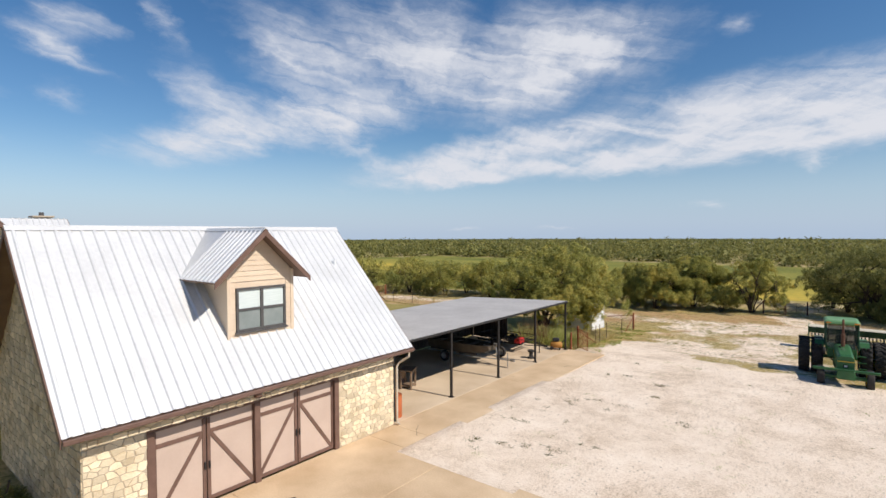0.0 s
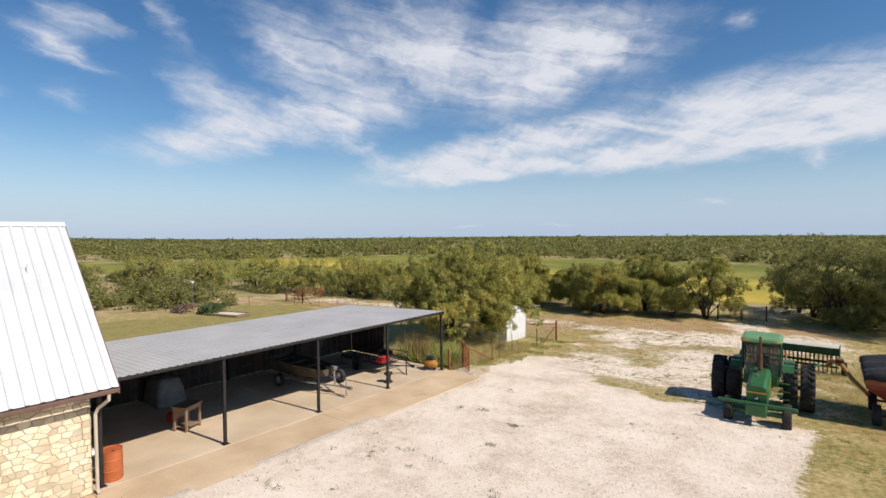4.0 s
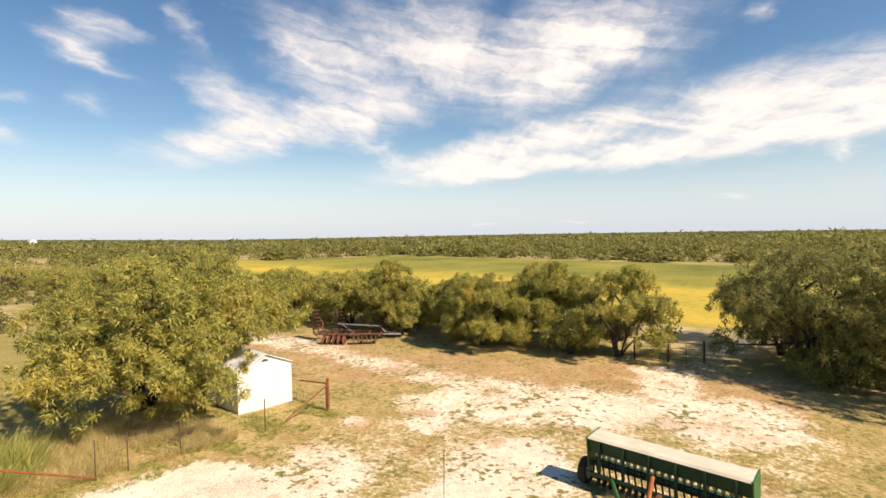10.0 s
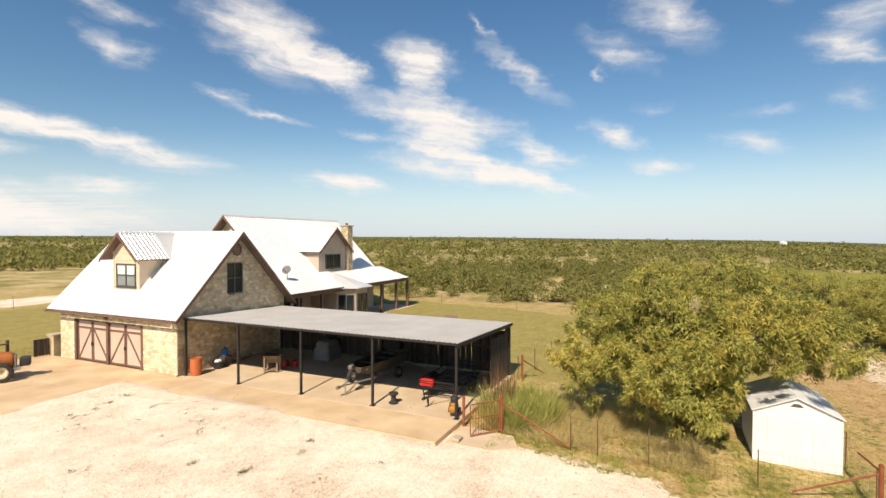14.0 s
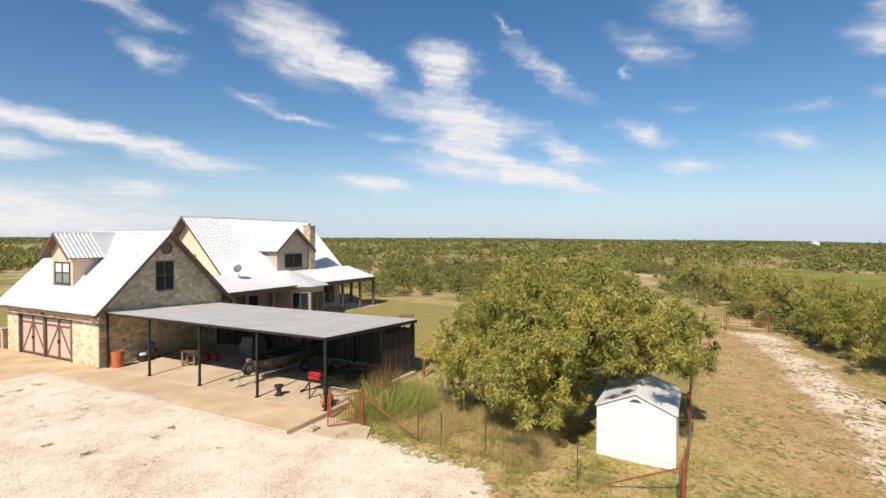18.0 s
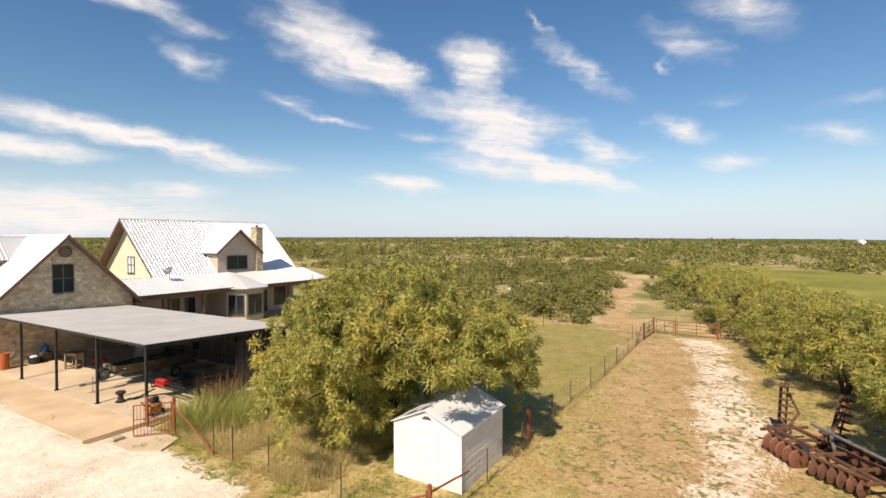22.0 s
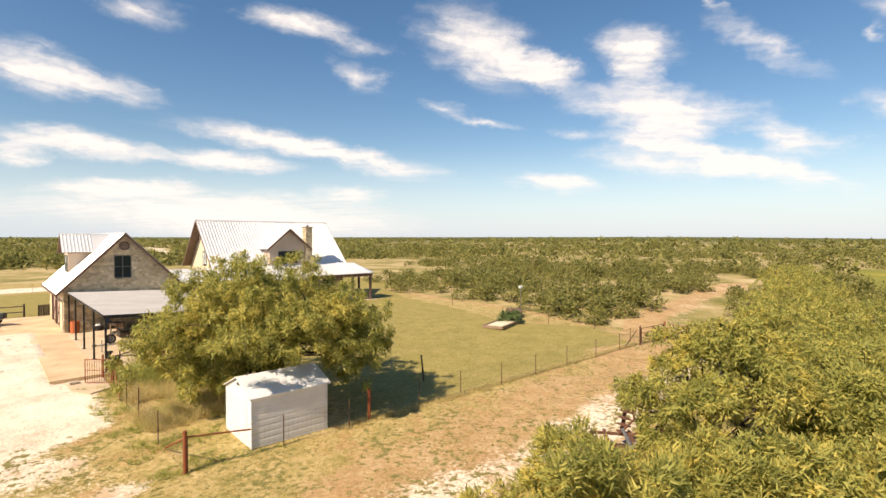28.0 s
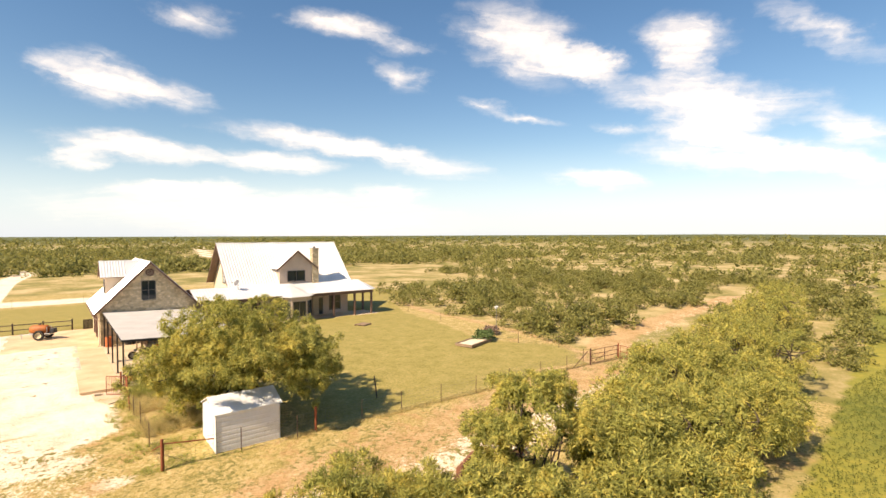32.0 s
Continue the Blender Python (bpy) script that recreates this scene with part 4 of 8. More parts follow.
# roof
Y0, Y1 = -14.28, -3.35
roof_slope(garage, (0.77, Y0, EAVE_Z), (0, Y1 - Y0, 0), (RIDGE_X - 0.77, 0, RIDGE_Z - EAVE_Z), 0.91, 3, M_ROOF, M_SOFFIT)
roof_slope(garage, (-8.05, Y1, EAVE_Z), (0, Y0 - Y1, 0), (RIDGE_X + 8.05, 0, RIDGE_Z - EAVE_Z), 0.91, 3, M_ROOF, M_SOFFIT)
cap = Mesh().prism([(RIDGE_X - 0.14, Y0 - 0.02, RIDGE_Z - 0.08), (RIDGE_X, Y0 - 0.02, RIDGE_Z + 0.065), (RIDGE_X + 0.14, Y0 - 0.02, RIDGE_Z - 0.08), (RIDGE_X, Y0 - 0.02, RIDGE_Z + 0.03)], (0, Y1 - Y0 + 0.04, 0))
wpart("ridge_cap", cap, M_ROOF, garage)
for y in (Y0, Y1):
    o = 0.03 if y == Y1 else -0.03
    for ex in (0.77, -8.05):
        b = Mesh().prism([(ex, y, EAVE_Z - 0.20), (RIDGE_X, y, RIDGE_Z - 0.22), (RIDGE_X, y, RIDGE_Z - 0.0), (ex, y, EAVE_Z + 0.0)], (0, o, 0))
        wpart("barge_board", b, M_BROWN, garage)
for ex, s in ((0.77, 1), (-8.05, -1)):
    gut = Mesh().box(ex, ex + s * 0.11, Y0, Y1, EAVE_Z - 0.13, EAVE_Z - 0.02, 0.015)
    wpart("gutter", gut, M_BROWN, garage)
M_SPOUT = material("cream_downspout", (0.50, 0.43, 0.33), (0.58, 0.50, 0.39), 4, 40, 0.6, 0, 0.05)
wpart("downspout", Mesh().tube([(0.80, -3.6, 2.80), (0.80, -3.6, 2.62), (0.42, -3.75, 2.35), (0.36, -3.80, 2.2), (0.36, -3.80, 0.1), (0.48, -3.80, 0.04)], 0.045, 8), M_SPOUT, garage, "cream metal downspout")
wpart("vent_pipe", Mesh().tube([(-2.2, -4.6, 5.9), (-2.2, -4.6, 6.25)], 0.035, 10), M_WHITEMETAL, garage)
# doors
posts_y = [-6.65, -8.08, -9.50, -10.95, -12.32]
for a, b in zip(posts_y, posts_y[1:]):
    leaf = Mesh().box(0.10, 0.16, b + 0.02, a - 0.02, 0.03, 2.30)
    d = wpart("garage_door", leaf, M_PINK, garage, "tan door leaf with brown boards")
    fr = [(a - 0.11, a - 0.015, 0.03, 2.29), (b + 0.015, b + 0.11, 0.03, 2.29)]
    for y0, y1, z0, z1 in fr:
        wpart("stile", Mesh().box(0.16, 0.19, y0, y1, z0, z1, 0.005), M_BROWN, d)
    for z0 in (0.035, 1.86):
        wpart("rail", Mesh().box(0.16, 0.186, b + 0.112, a - 0.112, z0, z0 + 0.11, 0.005), M_BROWN, d)
    k = posts_y.index(a)
    ya, yb = (a - 0.12, b + 0.12) if k % 2 == 0 else (b + 0.12, a - 0.12)
    p, q = Vector((0.16, ya, 0.15)), Vector((0.16, yb, 1.86))
    dv = (q - p).normalized()
    nv = Vector((0, -dv.z, dv.y)) * 0.05
    wpart("brace", Mesh().prism([p - nv, p + nv, q + nv, q - nv], (0.024, 0, 0)), M_BROWN, d)
    hy = b + 0.06 if k % 2 == 0 else a - 0.06
    wpart("handle", Mesh().box(0.19, 0.235, hy - 0.02, hy + 0.02, 0.92, 1.12, 0.008), M_BLACKSTEEL, d, "dark metal handle")
for y in (-6.60, -9.50, -12.37):
    wpart("door_post", Mesh().box(0.12, 0.30, y - 0.09, y + 0.09, 0.0, 2.34, 0.008), M_BROWN, garage)
wpart("door_lintel", Mesh().box(0.10, 0.29, -12.46, -6.51, 2.34, 2.42, 0.008), M_BROWN, garage)
wpart("wall_lamp", Mesh().box(0.28, 0.42, -9.62, -9.40, 2.50, 2.66, 0.03), M_BROWN, garage, "small brown floodlight under the eave")
# dormer
DX, DY0, DY1, DB, DE, DP = -0.45, -9.93, -7.80, 4.10, 5.86, 7.35
DC = -8.98
dz = lambda y: DP - abs(y - DC) * (DP - DE) / 1.56 - 0.12
body = Mesh().prism([(DX, DY0, DB), (DX, DY1, DB), (DX, DY1, dz(DY1)), (DX, DC, dz(DC)), (DX, DY0, dz(DY0))], (-2.9, 0, 0))
dormer = wpart("dormer", body, M_SIDING, garage, "cream lap-sided dormer")
z = DB
while z < 7.15:
    z1 = z + 0.155
    if z1 > dz(DC):
        break
    lim = lambda zz: min(1.56, (DP - 0.12 - zz) / ((DP - DE) / 1.56))
    a0 = max(DY0, DC - lim(z1))
    a1 = min(DY1, DC + lim(z1))
    segs = [(a0, a1)]
    if 4.30 - 0.1 < z < 5.66:
        segs = [(a0, -9.74), (-8.02, a1)]
    for s0, s1 in segs:
        if s1 - s0 > 0.05:
            wpart("siding_board", Mesh().prism([(DX + 0.028, s0, z), (DX + 0.012, s0, z1 - 0.01), (DX, s0, z1 - 0.01), (DX, s0, z)], (0, s1 - s0, 0)), M_SIDING, dormer)
    z = z1
for y in (DY0, DY1):
    wpart("corner_board", Mesh().box(DX - 0.01, DX + 0.045, y - 0.055, y + 0.055, DB, dz(y), 0.006), M_SIDING, dormer)
window(dormer, side(DX + 0.03, -8.88, 4.97, -90), 1.66, 1.30, 2, 2, material("grey_insect_screen", (0.20, 0.23, 0.22), (0.26, 0.29, 0.28), 3, 60, 0.5, 0, 0.0), frame=0.07, blind=(M_BLIND, 1))
for s in (-1, 1):
    if s > 0:
        roof_slope(garage, (0.0, DC + 1.56, DE), (-2.15, 0, 0), (0, -1.56, DP - DE), 0.72, 3, M_ROOF, M_SOFFIT, 0.07)
        more = Mesh().prism([(-2.15, DC + 1.56, DE), (-2.15, DC, DP), (-3.55, DC, DP)], (0, 0, 0.03))
    else:
        roof_slope(garage, (-2.15, DC - 1.56, DE), (2.15, 0, 0), (0, 1.56, DP - DE), 0.72, 3, M_ROOF, M_SOFFIT, 0.07)
        more = Mesh().prism([(-2.15, DC - 1.56, DE), (-3.55, DC, DP), (-2.15, DC, DP)], (0, 0, 0.03))
    wpart("valley_panel", more, M_ROOF, garage)
    b = Mesh().prism([(0.0, DC + s * 1.58, DE - 0.17), (0.0, DC, DP - 0.19), (0.0, DC, DP + 0.0), (0.0, DC + s * 1.58, DE + 0.01)], (0.03, 0, 0))
    wpart("barge_board", b, M_BROWN, garage)
    # strips beside the dormer; the south one is dark, its shadow put into the colour
    wpart("flashing", Mesh().prism([(DX + 0.2, DC + s * 1.12, DB - 0.25), (DX - 1.6, DC + s * 1.12, DB + 1.56), (DX - 1.6, DC + s * 1.36, DB + 1.56), (DX + 0.2, DC + s * 1.36, DB - 0.25)], (0.03, 0, 0.05)), M_FRAME if s < 0 else M_ROOF, garage)
wpart("ridge_cap", Mesh().prism([(0.02, DC - 0.1, DP - 0.04), (0.02, DC, DP + 0.06), (0.02, DC + 0.1, DP - 0.04), (0.02, DC, DP + 0.03)], (-3.6, 0, 0)), M_ROOF, garage)

# ---- house ----
HY, HZ = -14.05, 8.92
HX0, HX1 = -27.15, -11.9
WF, WB = -9.1, -18.9
house = thing("ranch_house", "two-storey tan stucco house with white ribbed metal roof and long porch", "house", (-19.5, -13, 0))
FZ = 4.0
roof_slope(house, (HX1, WF, FZ), (HX0 - HX1, 0, 0), (0, HY - WF, HZ - FZ), 0.91, 3, M_ROOF, M_SOFFIT)
roof_slope(house, (HX0, WB, FZ), (HX1 - HX0, 0, 0), (0, HY - WB, HZ - FZ), 0.91, 3, M_ROOF, M_SOFFIT)
wpart("ridge_cap", Mesh().prism([(HX1 + 0.02, HY - 0.14, HZ - 0.07), (HX1 + 0.02, HY, HZ + 0.07), (HX1 + 0.02, HY + 0.14, HZ - 0.07), (HX1 + 0.02, HY, HZ + 0.03)], (HX0 - HX1 - 0.04, 0, 0)), M_ROOF, house)
for x, o in ((HX1, 0.03), (HX0, -0.03)):
    for wy in (WF, WB):
        wpart("barge_board", Mesh().prism([(x, wy, FZ - 0.2), (x, HY, HZ - 0.22), (x, HY, HZ), (x, wy, FZ)], (o, 0, 0)), M_BROWN, house)
hz = lambda y: HZ - abs(y - HY) * (HZ - FZ) / 4.95 - 0.1
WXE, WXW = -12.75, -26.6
# east gable takes the lighter stucco: sunlight put into its colour
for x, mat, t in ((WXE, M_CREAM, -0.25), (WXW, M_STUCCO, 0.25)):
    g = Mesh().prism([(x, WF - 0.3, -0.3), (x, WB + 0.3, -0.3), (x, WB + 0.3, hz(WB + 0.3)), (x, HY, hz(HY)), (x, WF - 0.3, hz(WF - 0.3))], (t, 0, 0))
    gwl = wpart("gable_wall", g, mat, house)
window(house, side(WXE + 0.04, -13.85, 4.93, -90), 1.05, 1.45, 2, 2, M_GLASS, mat=M_FRAME, blind=(M_BLIND, 0))
back = Mesh().box(WXW, WXE, WB + 0.1, WB + 0.3, -0.3, 4.0)
wpart("rear_wall", back, M_STUCCO, house)
# front wall under the porch with doors and windows
hf = side(WXW, WF + 0.05, 0, 0)
L = WXE - WXW
FH = [(1.0, 2.6, 0.5, 2.3), (11.1, 12.1, 0.0, 2.15), (12.5, 13.4, 0.6, 2.2), (8.6, 9.9, 0.0, 2.2), (3.4, 4.3, 0.0, 2.1)]
wpart("front_wall", wall_with_holes(hf, L, 3.9, FH), M_STUCCO, house)
for x0, x1, z0, z1 in FH:
    window(house, side(WXW + (x0 + x1) / 2, WF + 0.0, (z0 + z1) / 2, 0), x1 - x0, z1 - z0, 2 if x1 - x0 > 1.2 else 1, 2 if z0 > 0 else 1, M_GLASS, name="window" if z0 > 0 else "glass_door")
# dormer of the house
QX0, QX1, QB, QE, QP = -22.0, -17.75, 3.9, 5.85, 8.05
QC = (QX0 + QX1) / 2
qz = lambda x: QP - abs(x - QC) * (QP - QE) / 2.55 - 0.1
hd = wpart("dormer", Mesh().prism([(QX0, WF, QB), (QX1, WF, QB), (QX1, WF, qz(QX1)), (QC, WF, qz(QC)), (QX0, WF, qz(QX0))], (0, -3.9, 0)), M_STUCCO, house, "tan stucco gable dormer")
window(hd, side(QC + 0.08, WF + 0.03, 4.98, 0), 2.2, 1.25, 2, 1, M_GLASS)
roof_slope(house, (QC + 2.55, WF - 2.0, QE), (0, 2.45, 0), (-2.55, 0, QP - QE), 0.82, 3, M_ROOF, M_SOFFIT, 0.08)
roof_slope(house, (QC - 2.55, WF + 0.45, QE), (0, -2.45, 0), (2.55, 0, QP - QE), 0.82, 3, M_ROOF, M_SOFFIT, 0.08)
for s in (-1, 1):
    tri = [(QC + s * 2.55, WF - 2.0, QE), (QC, WF - 2.0, QP), (QC, WF - 4.1, QP)]
    wpart("valley_panel", Mesh().prism(tri if s > 0 else tri[::-1], (0, 0, 0.03)), M_ROOF, house)
    wpart("barge_board", Mesh().prism([(QC + s * 2.57, WF + 0.45, QE - 0.2), (QC, WF + 0.45, QP - 0.22), (QC, WF + 0.45, QP), (QC + s * 2.57, WF + 0.45, QE)], (0, 0.03, 0)), M_BROWN, house)
# chimney
ch = Mesh().box(-22.55, -21.8, -9.65, -8.85, 0, 8.2)
chimney = wpart("chimney", ch, M_MORTAR, house, "tall limestone chimney")
r = random.Random(5)
for m_, ln in ((side(-22.55, -8.85, 0, 0), 0.75), (side(-21.8, -8.85, 0, -90), 0.8), (side(-21.8, -9.65, 0, 180), 0.75), (side(-22.55, -9.65, 0, 90), 0.8)):
    add_stones(chimney, stones(m_, 0, ln, 3.2, 8.15, [], lambda x: 9, r, 0.19, 0.29), joined=True)
wpart("chimney_cap", Mesh().box(-22.65, -21.7, -9.75, -8.75, 8.2, 8.3, 0.02), M_MORTAR, chimney)
wpart("flue", Mesh().tube([(-22.17, -9.25, 8.25), (-22.17, -9.25, 8.5)], 0.12, 12), M_FRAME, chimney)
# porch roof
PE, PZ = -5.75, 3.02
roof_slope(house, (-8.0, PE, PZ), (-20.2, 0, 0), (0, WF - PE, FZ + 0.06 - PZ), 0.91, 3, M_ROOF, M_SOFFIT, 0.1)
hip = Mesh().prism([(-28.2, PE, PZ), (-29.3, PE - 0.9, PZ), (-28.2, WF, FZ)], (0, 0, 0.03))
hip.prism([(-28.2, WF, FZ), (-29.3, PE - 0.9, PZ), (-29.3, WB, PZ), (-28.2, WB, FZ)], (0, 0, 0.03))
wpart("hip_panel", hip, M_ROOF, house)
wpart("porch_beam", Mesh().box(-28.6, -8.1, PE - 0.35, PE - 0.15, PZ - 0.36, PZ - 0.1, 0.01), M_BROWN, house)
for x in (-28.35, -26.0, -23.2, -14.2, -11.4, -8.7):
    po = wpart("porch_post", Mesh().box(x - 0.11, x + 0.11, PE - 0.36, PE - 0.14, 0, PZ - 0.36, 0.01), M_BROWN, house)
wpart("porch_post", Mesh().box(-29.1, -28.88, -9.5, -9.28, 0, PZ - 0.2, 0.01), M_BROWN, house)
# bay
BC = -18.6
bay_pts = [(-20.55, WF), (-20.55, -6.4), (-19.5, -5.2), (-17.7, -5.2), (-16.65, -6.4), (-16.65, WF)]
bay = wpart("bay", Mesh().prism([(x, y, 0.0) for x, y in bay_pts], (0, 0, 2.75)), M_STUCCO, house, "tan stucco window bay")
for (xa, ya), (xb, yb) in zip(bay_pts[1:], bay_pts[2:5]):
    mx, my = (xa + xb) / 2, (ya + yb) / 2
    ang = math.degrees(math.atan2(yb - ya, xb - xa))
    ln = math.hypot(xb - xa, yb - ya)
    window(bay, side(mx, my, 1.45, ang) @ pose(0, 0.03, 0), ln - 0.3, 1.75, 2, 1, M_GLASS)
apex = (BC, -8.0, 3.95)
eaves = [(-21.0, -7.0, 2.86), (-20.95, -6.2, 2.86), (-19.65, -4.75, 2.84), (-17.55, -4.75, 2.84), (-16.25, -6.2, 2.86), (-16.2, -7.0, 2.86)]
for a, b in zip(eaves, eaves[1:]):
    wpart("bay_roof_panel", Mesh().prism([Vector(a), Vector(b), Vector(apex)], (0, 0, 0.08)), M_ROOF, bay)
# wing between garage and house
wing = Mesh().box(-12.6, -7.7, -12.8, -9.1, -0.3, 3.0)
wpart("wing_wall", wing, M_STUCCO, house)
roof_slope(house, (-12.8, -13.3, 3.0), (5.1, 0, 0), (0, 4.2, 1.06), 0.85, 3, M_ROOF, M_SOFFIT)
wpart("porch_slab", Mesh().box(-29.2, -7.75, WF - 0.2, PE + 0.1, -0.4, 0.0, 0.02), M_CONCRETE, house)
# satellite dish
dish = thing("satellite_dish", "grey satellite dish on a pole on the white roof", "dish", (-12.75, -8.2, 3.72))
bowl = Mesh().lathe([(0.02, 0.0), (0.2, 0.03), (0.36, 0.10), (0.37, 0.115), (0.35, 0.115), (0.2, 0.05)], "z", (0, 0, 0), 18)
bowl.turned(pose(0.1, 0.05, 0.85, 0, 60, 20))
M_DISH = material("grey_dish", (0.13, 0.13, 0.135), (0.19, 0.19, 0.20), 4, 40, 0.5, 0, 0.05)
part("bowl", bowl, M_DISH, dish, smooth=True)
part("mast", Mesh().tube([(0, 0, 0), (0, 0, 0.7), (0.1, 0.05, 0.85)], 0.025, 8), M_DISH, dish)
part("arm", Mesh().tube([(0.1, 0.05, 0.62), (0.62, 0.2, 0.95)], 0.018, 6), M_DISH, dish)
part("receiver", Mesh().box(0.58, 0.70, 0.15, 0.25, 0.90, 1.02, 0.02), M_DISH, dish)

# ---- carport ----
carport = thing("carport", "open carport with galvanised roof and black steel posts", "carport", (-3.5, 4, 0))
CY0, CY1, CX0, CX1 = -3.9, 11.56, -7.22, 0.10
# underside coloured black to paint in the deep shade below the galvanised sheets
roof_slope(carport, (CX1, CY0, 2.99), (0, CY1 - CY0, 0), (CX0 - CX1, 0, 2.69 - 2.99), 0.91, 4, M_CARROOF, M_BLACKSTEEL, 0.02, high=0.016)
wpart("front_trim", Mesh().box(CX1 - 0.01, CX1 + 0.03, CY0 + 0.3, CY1, 2.90, 2.985, 0.005), M_BLACKSTEEL, carport)
wpart("end_trim", Mesh().prism([(CX1, CY1, 2.84), (CX0, CY1, 2.54), (CX0, CY1, 2.67), (CX1, CY1, 2.97)], (0, 0.03, 0)), M_BLACKSTEEL, carport)
for y in (-3.6, 0.0, 3.82, 7.62, 11.46):
    wpart("post", Mesh().box(-0.05, 0.05, y - 0.05, y + 0.05, 0, 2.82, 0.01), M_BLACKSTEEL, carport)
    wpart("base_plate", Mesh().box(-0.11, 0.11, y - 0.11, y + 0.11, 0.0, 0.015, 0.003), M_BLACKSTEEL, carport)
    wpart("rear_post", Mesh().box(-7.06, -6.94, y - 0.06, y + 0.06, 0, 2.55, 0.01), M_BLACKSTEEL, carport)
    wpart("rafter", Mesh().prism([(0.04, y - 0.04, 2.82), (-7.1, y - 0.04, 2.52), (-7.1, y - 0.04, 2.66), (0.04, y - 0.04, 2.96)], (0, 0.08, 0)), M_BLACKSTEEL, carport)
for k in range(6):
    x = -0.05 - 1.4 * k
    z = 2.955 + 0.041 * x
    wpart("purlin", Mesh().box(x - 0.03, x + 0.03, CY0 + 0.02, CY1, z - 0.10, z, 0.005), M_BLACKSTEEL, carport)
rib_end = Mesh().box(CX1 - 0.005, CX1 + 0.04, -0.022, 0.022, 2.985, 3.018, 0.006).data("rib_end", M_BLACKSTEEL)
for k in range(67):
    wpart("rib_end", rib_end, None, carport, at=Matrix.Translation((0, CY0 + 0.12 + 0.2275 * k, 0)))
r = random.Random(3)
y = CY0 + 0.1
while y < CY1 - 0.1:
    w = r.uniform(0.12, 0.16)
    wpart("wall_board", Mesh().box(-7.10, -7.07, y, y + w, 0.02 + r.uniform(0, 0.06), 2.35 + r.uniform(-0.12, 0.1)), M_DARKWOOD, carport)
    y += w + (r.uniform(0.002, 0.008) if r.random() < 0.93 else r.uniform(0.015, 0.035))
for z in (0.45, 1.3, 2.1):
    wpart("board_rail", Mesh().box(-7.068, -7.03, CY0 + 0.1, CY1 - 0.1, z, z + 0.09), M_DARKWOOD, carport)
x = -6.85
while x < -4.2:
    w = r.uniform(0.10, 0.14)
    wpart("end_board", Mesh().box(x, x + w, 11.42, 11.45, 0.05, 2.3 + r.uniform(-0.05, 0.05)), M_DARKWOOD, carport)
    x += w + 0.015

# ---- concrete apron, poured in bays ----
apron = thing("concrete_apron", "stained tan concrete slab in front of the garage and under the carport", "concrete", kind="structure")
for x0, x1, y0, y1 in ((0.2, 3.69, -15.5, -10.31), (3.7, 7.2, -15.5, -10.31), (0.2, 3.69, -10.3, -5.15), (3.7, 7.2, -10.3, -5.15), (0.2, 2.38, -5.14, -3.89), (-7.0, 0.19, -3.88, 3.79), (0.2, 2.38, -3.88, 3.79), (-7.0, 0.19, 3.8, 11.66), (0.2, 2.38, 3.8, 11.66)):
    wpart("slab", Mesh().box(x0, x1, y0, y1, -0.35, -0.002, 0.008), M_CONCRETE if x0 < 0 else M_SOILED, apron)
r = random.Random(17)
for x, y, dx, dy in ((1.1, 1.2, 0.9, 0.5), (-0.4, 4.6, 1.3, -0.3), (1.5, 7.3, 0.5, 1.1), (3.4, -9.6, 1.6, 0.7), (5.0, -12.6, -1.1, 1.4), (-0.9, 9.1, 1.2, 0.4), (1.7, -4.2, -0.8, 0.9)):
    ln, pts = math.hypot(dx, dy), []
    for k in range(9):
        f = k / 8
        pts.append((x + dx * f - dy / ln * r.uniform(-0.07, 0.07), y + dy * f + dx / ln * r.uniform(-0.07, 0.07)))
    ck, wdt = Mesh(), [0.002 + 0.008 * math.sin(math.pi * k / 8) for k in range(9)]
    for k in range(8):
        (ax_, ay_), (bx_, by_) = pts[k], pts[k + 1]
        ck.add([(ax_ - wdt[k], ay_, 0.0), (ax_ + wdt[k], ay_, 0.0), (bx_ + wdt[k + 1], by_, 0.0), (bx_ - wdt[k + 1], by_, 0.0)], [(0, 1, 2, 3)])
    wpart("crack", ck, M_DARKWOOD, apron, "dark weathered crack in the concrete")

# ---- shed ----
shed = thing("garden_shed", "small white steel shed with a gable roof", "shed", (-4.1, 23.05, -0.78))
SX0, SX1, SY0, SY1, SZ, SW, SP = -5.68, -2.53, 21.78, 24.32, -0.8, 1.06, 1.62
SC = (SY0 + SY1) / 2
def ribbed_wall(p0, p1, z0, z1, n_ribs, horizontal=True):
    m = Mesh()
    a, b = Vector((*p0, 0)), Vector((*p1, 0))
    d = (b - a)
    nrm = Vector((d.y, -d.x, 0)).normalized()
    prof = []
    for i in range(n_ribs):
        f0, f1 = i / n_ribs, (i + 1) / n_ribs
        prof += [(f0, 0.0), (f0 + 0.12 / n_ribs, 0.006), (f0 + 0.30 / n_ribs, 0.006), (f0 + 0.42 / n_ribs, 0.0)]
    prof.append((1.0, 0.0))
    vs = []
    for f, o in prof:
        for p in (a, b):
            q = p + nrm * o
            vs.append((q.x, q.y, z0 + (z1 - z0) * f))
    fs = [(2 * i, 2 * i + 1, 2 * i + 3, 2 * i + 2) for i in range(len(prof) - 1)]
    return m.add(vs, fs)
wpart("side_wall", ribbed_wall((SX0, SY1), (SX1, SY1), SZ, SW, 8), M_WHITEMETAL, shed)
wpart("side_wall", ribbed_wall((SX1, SY0), (SX0, SY0), SZ, SW, 8), M_WHITEMETAL, shed)
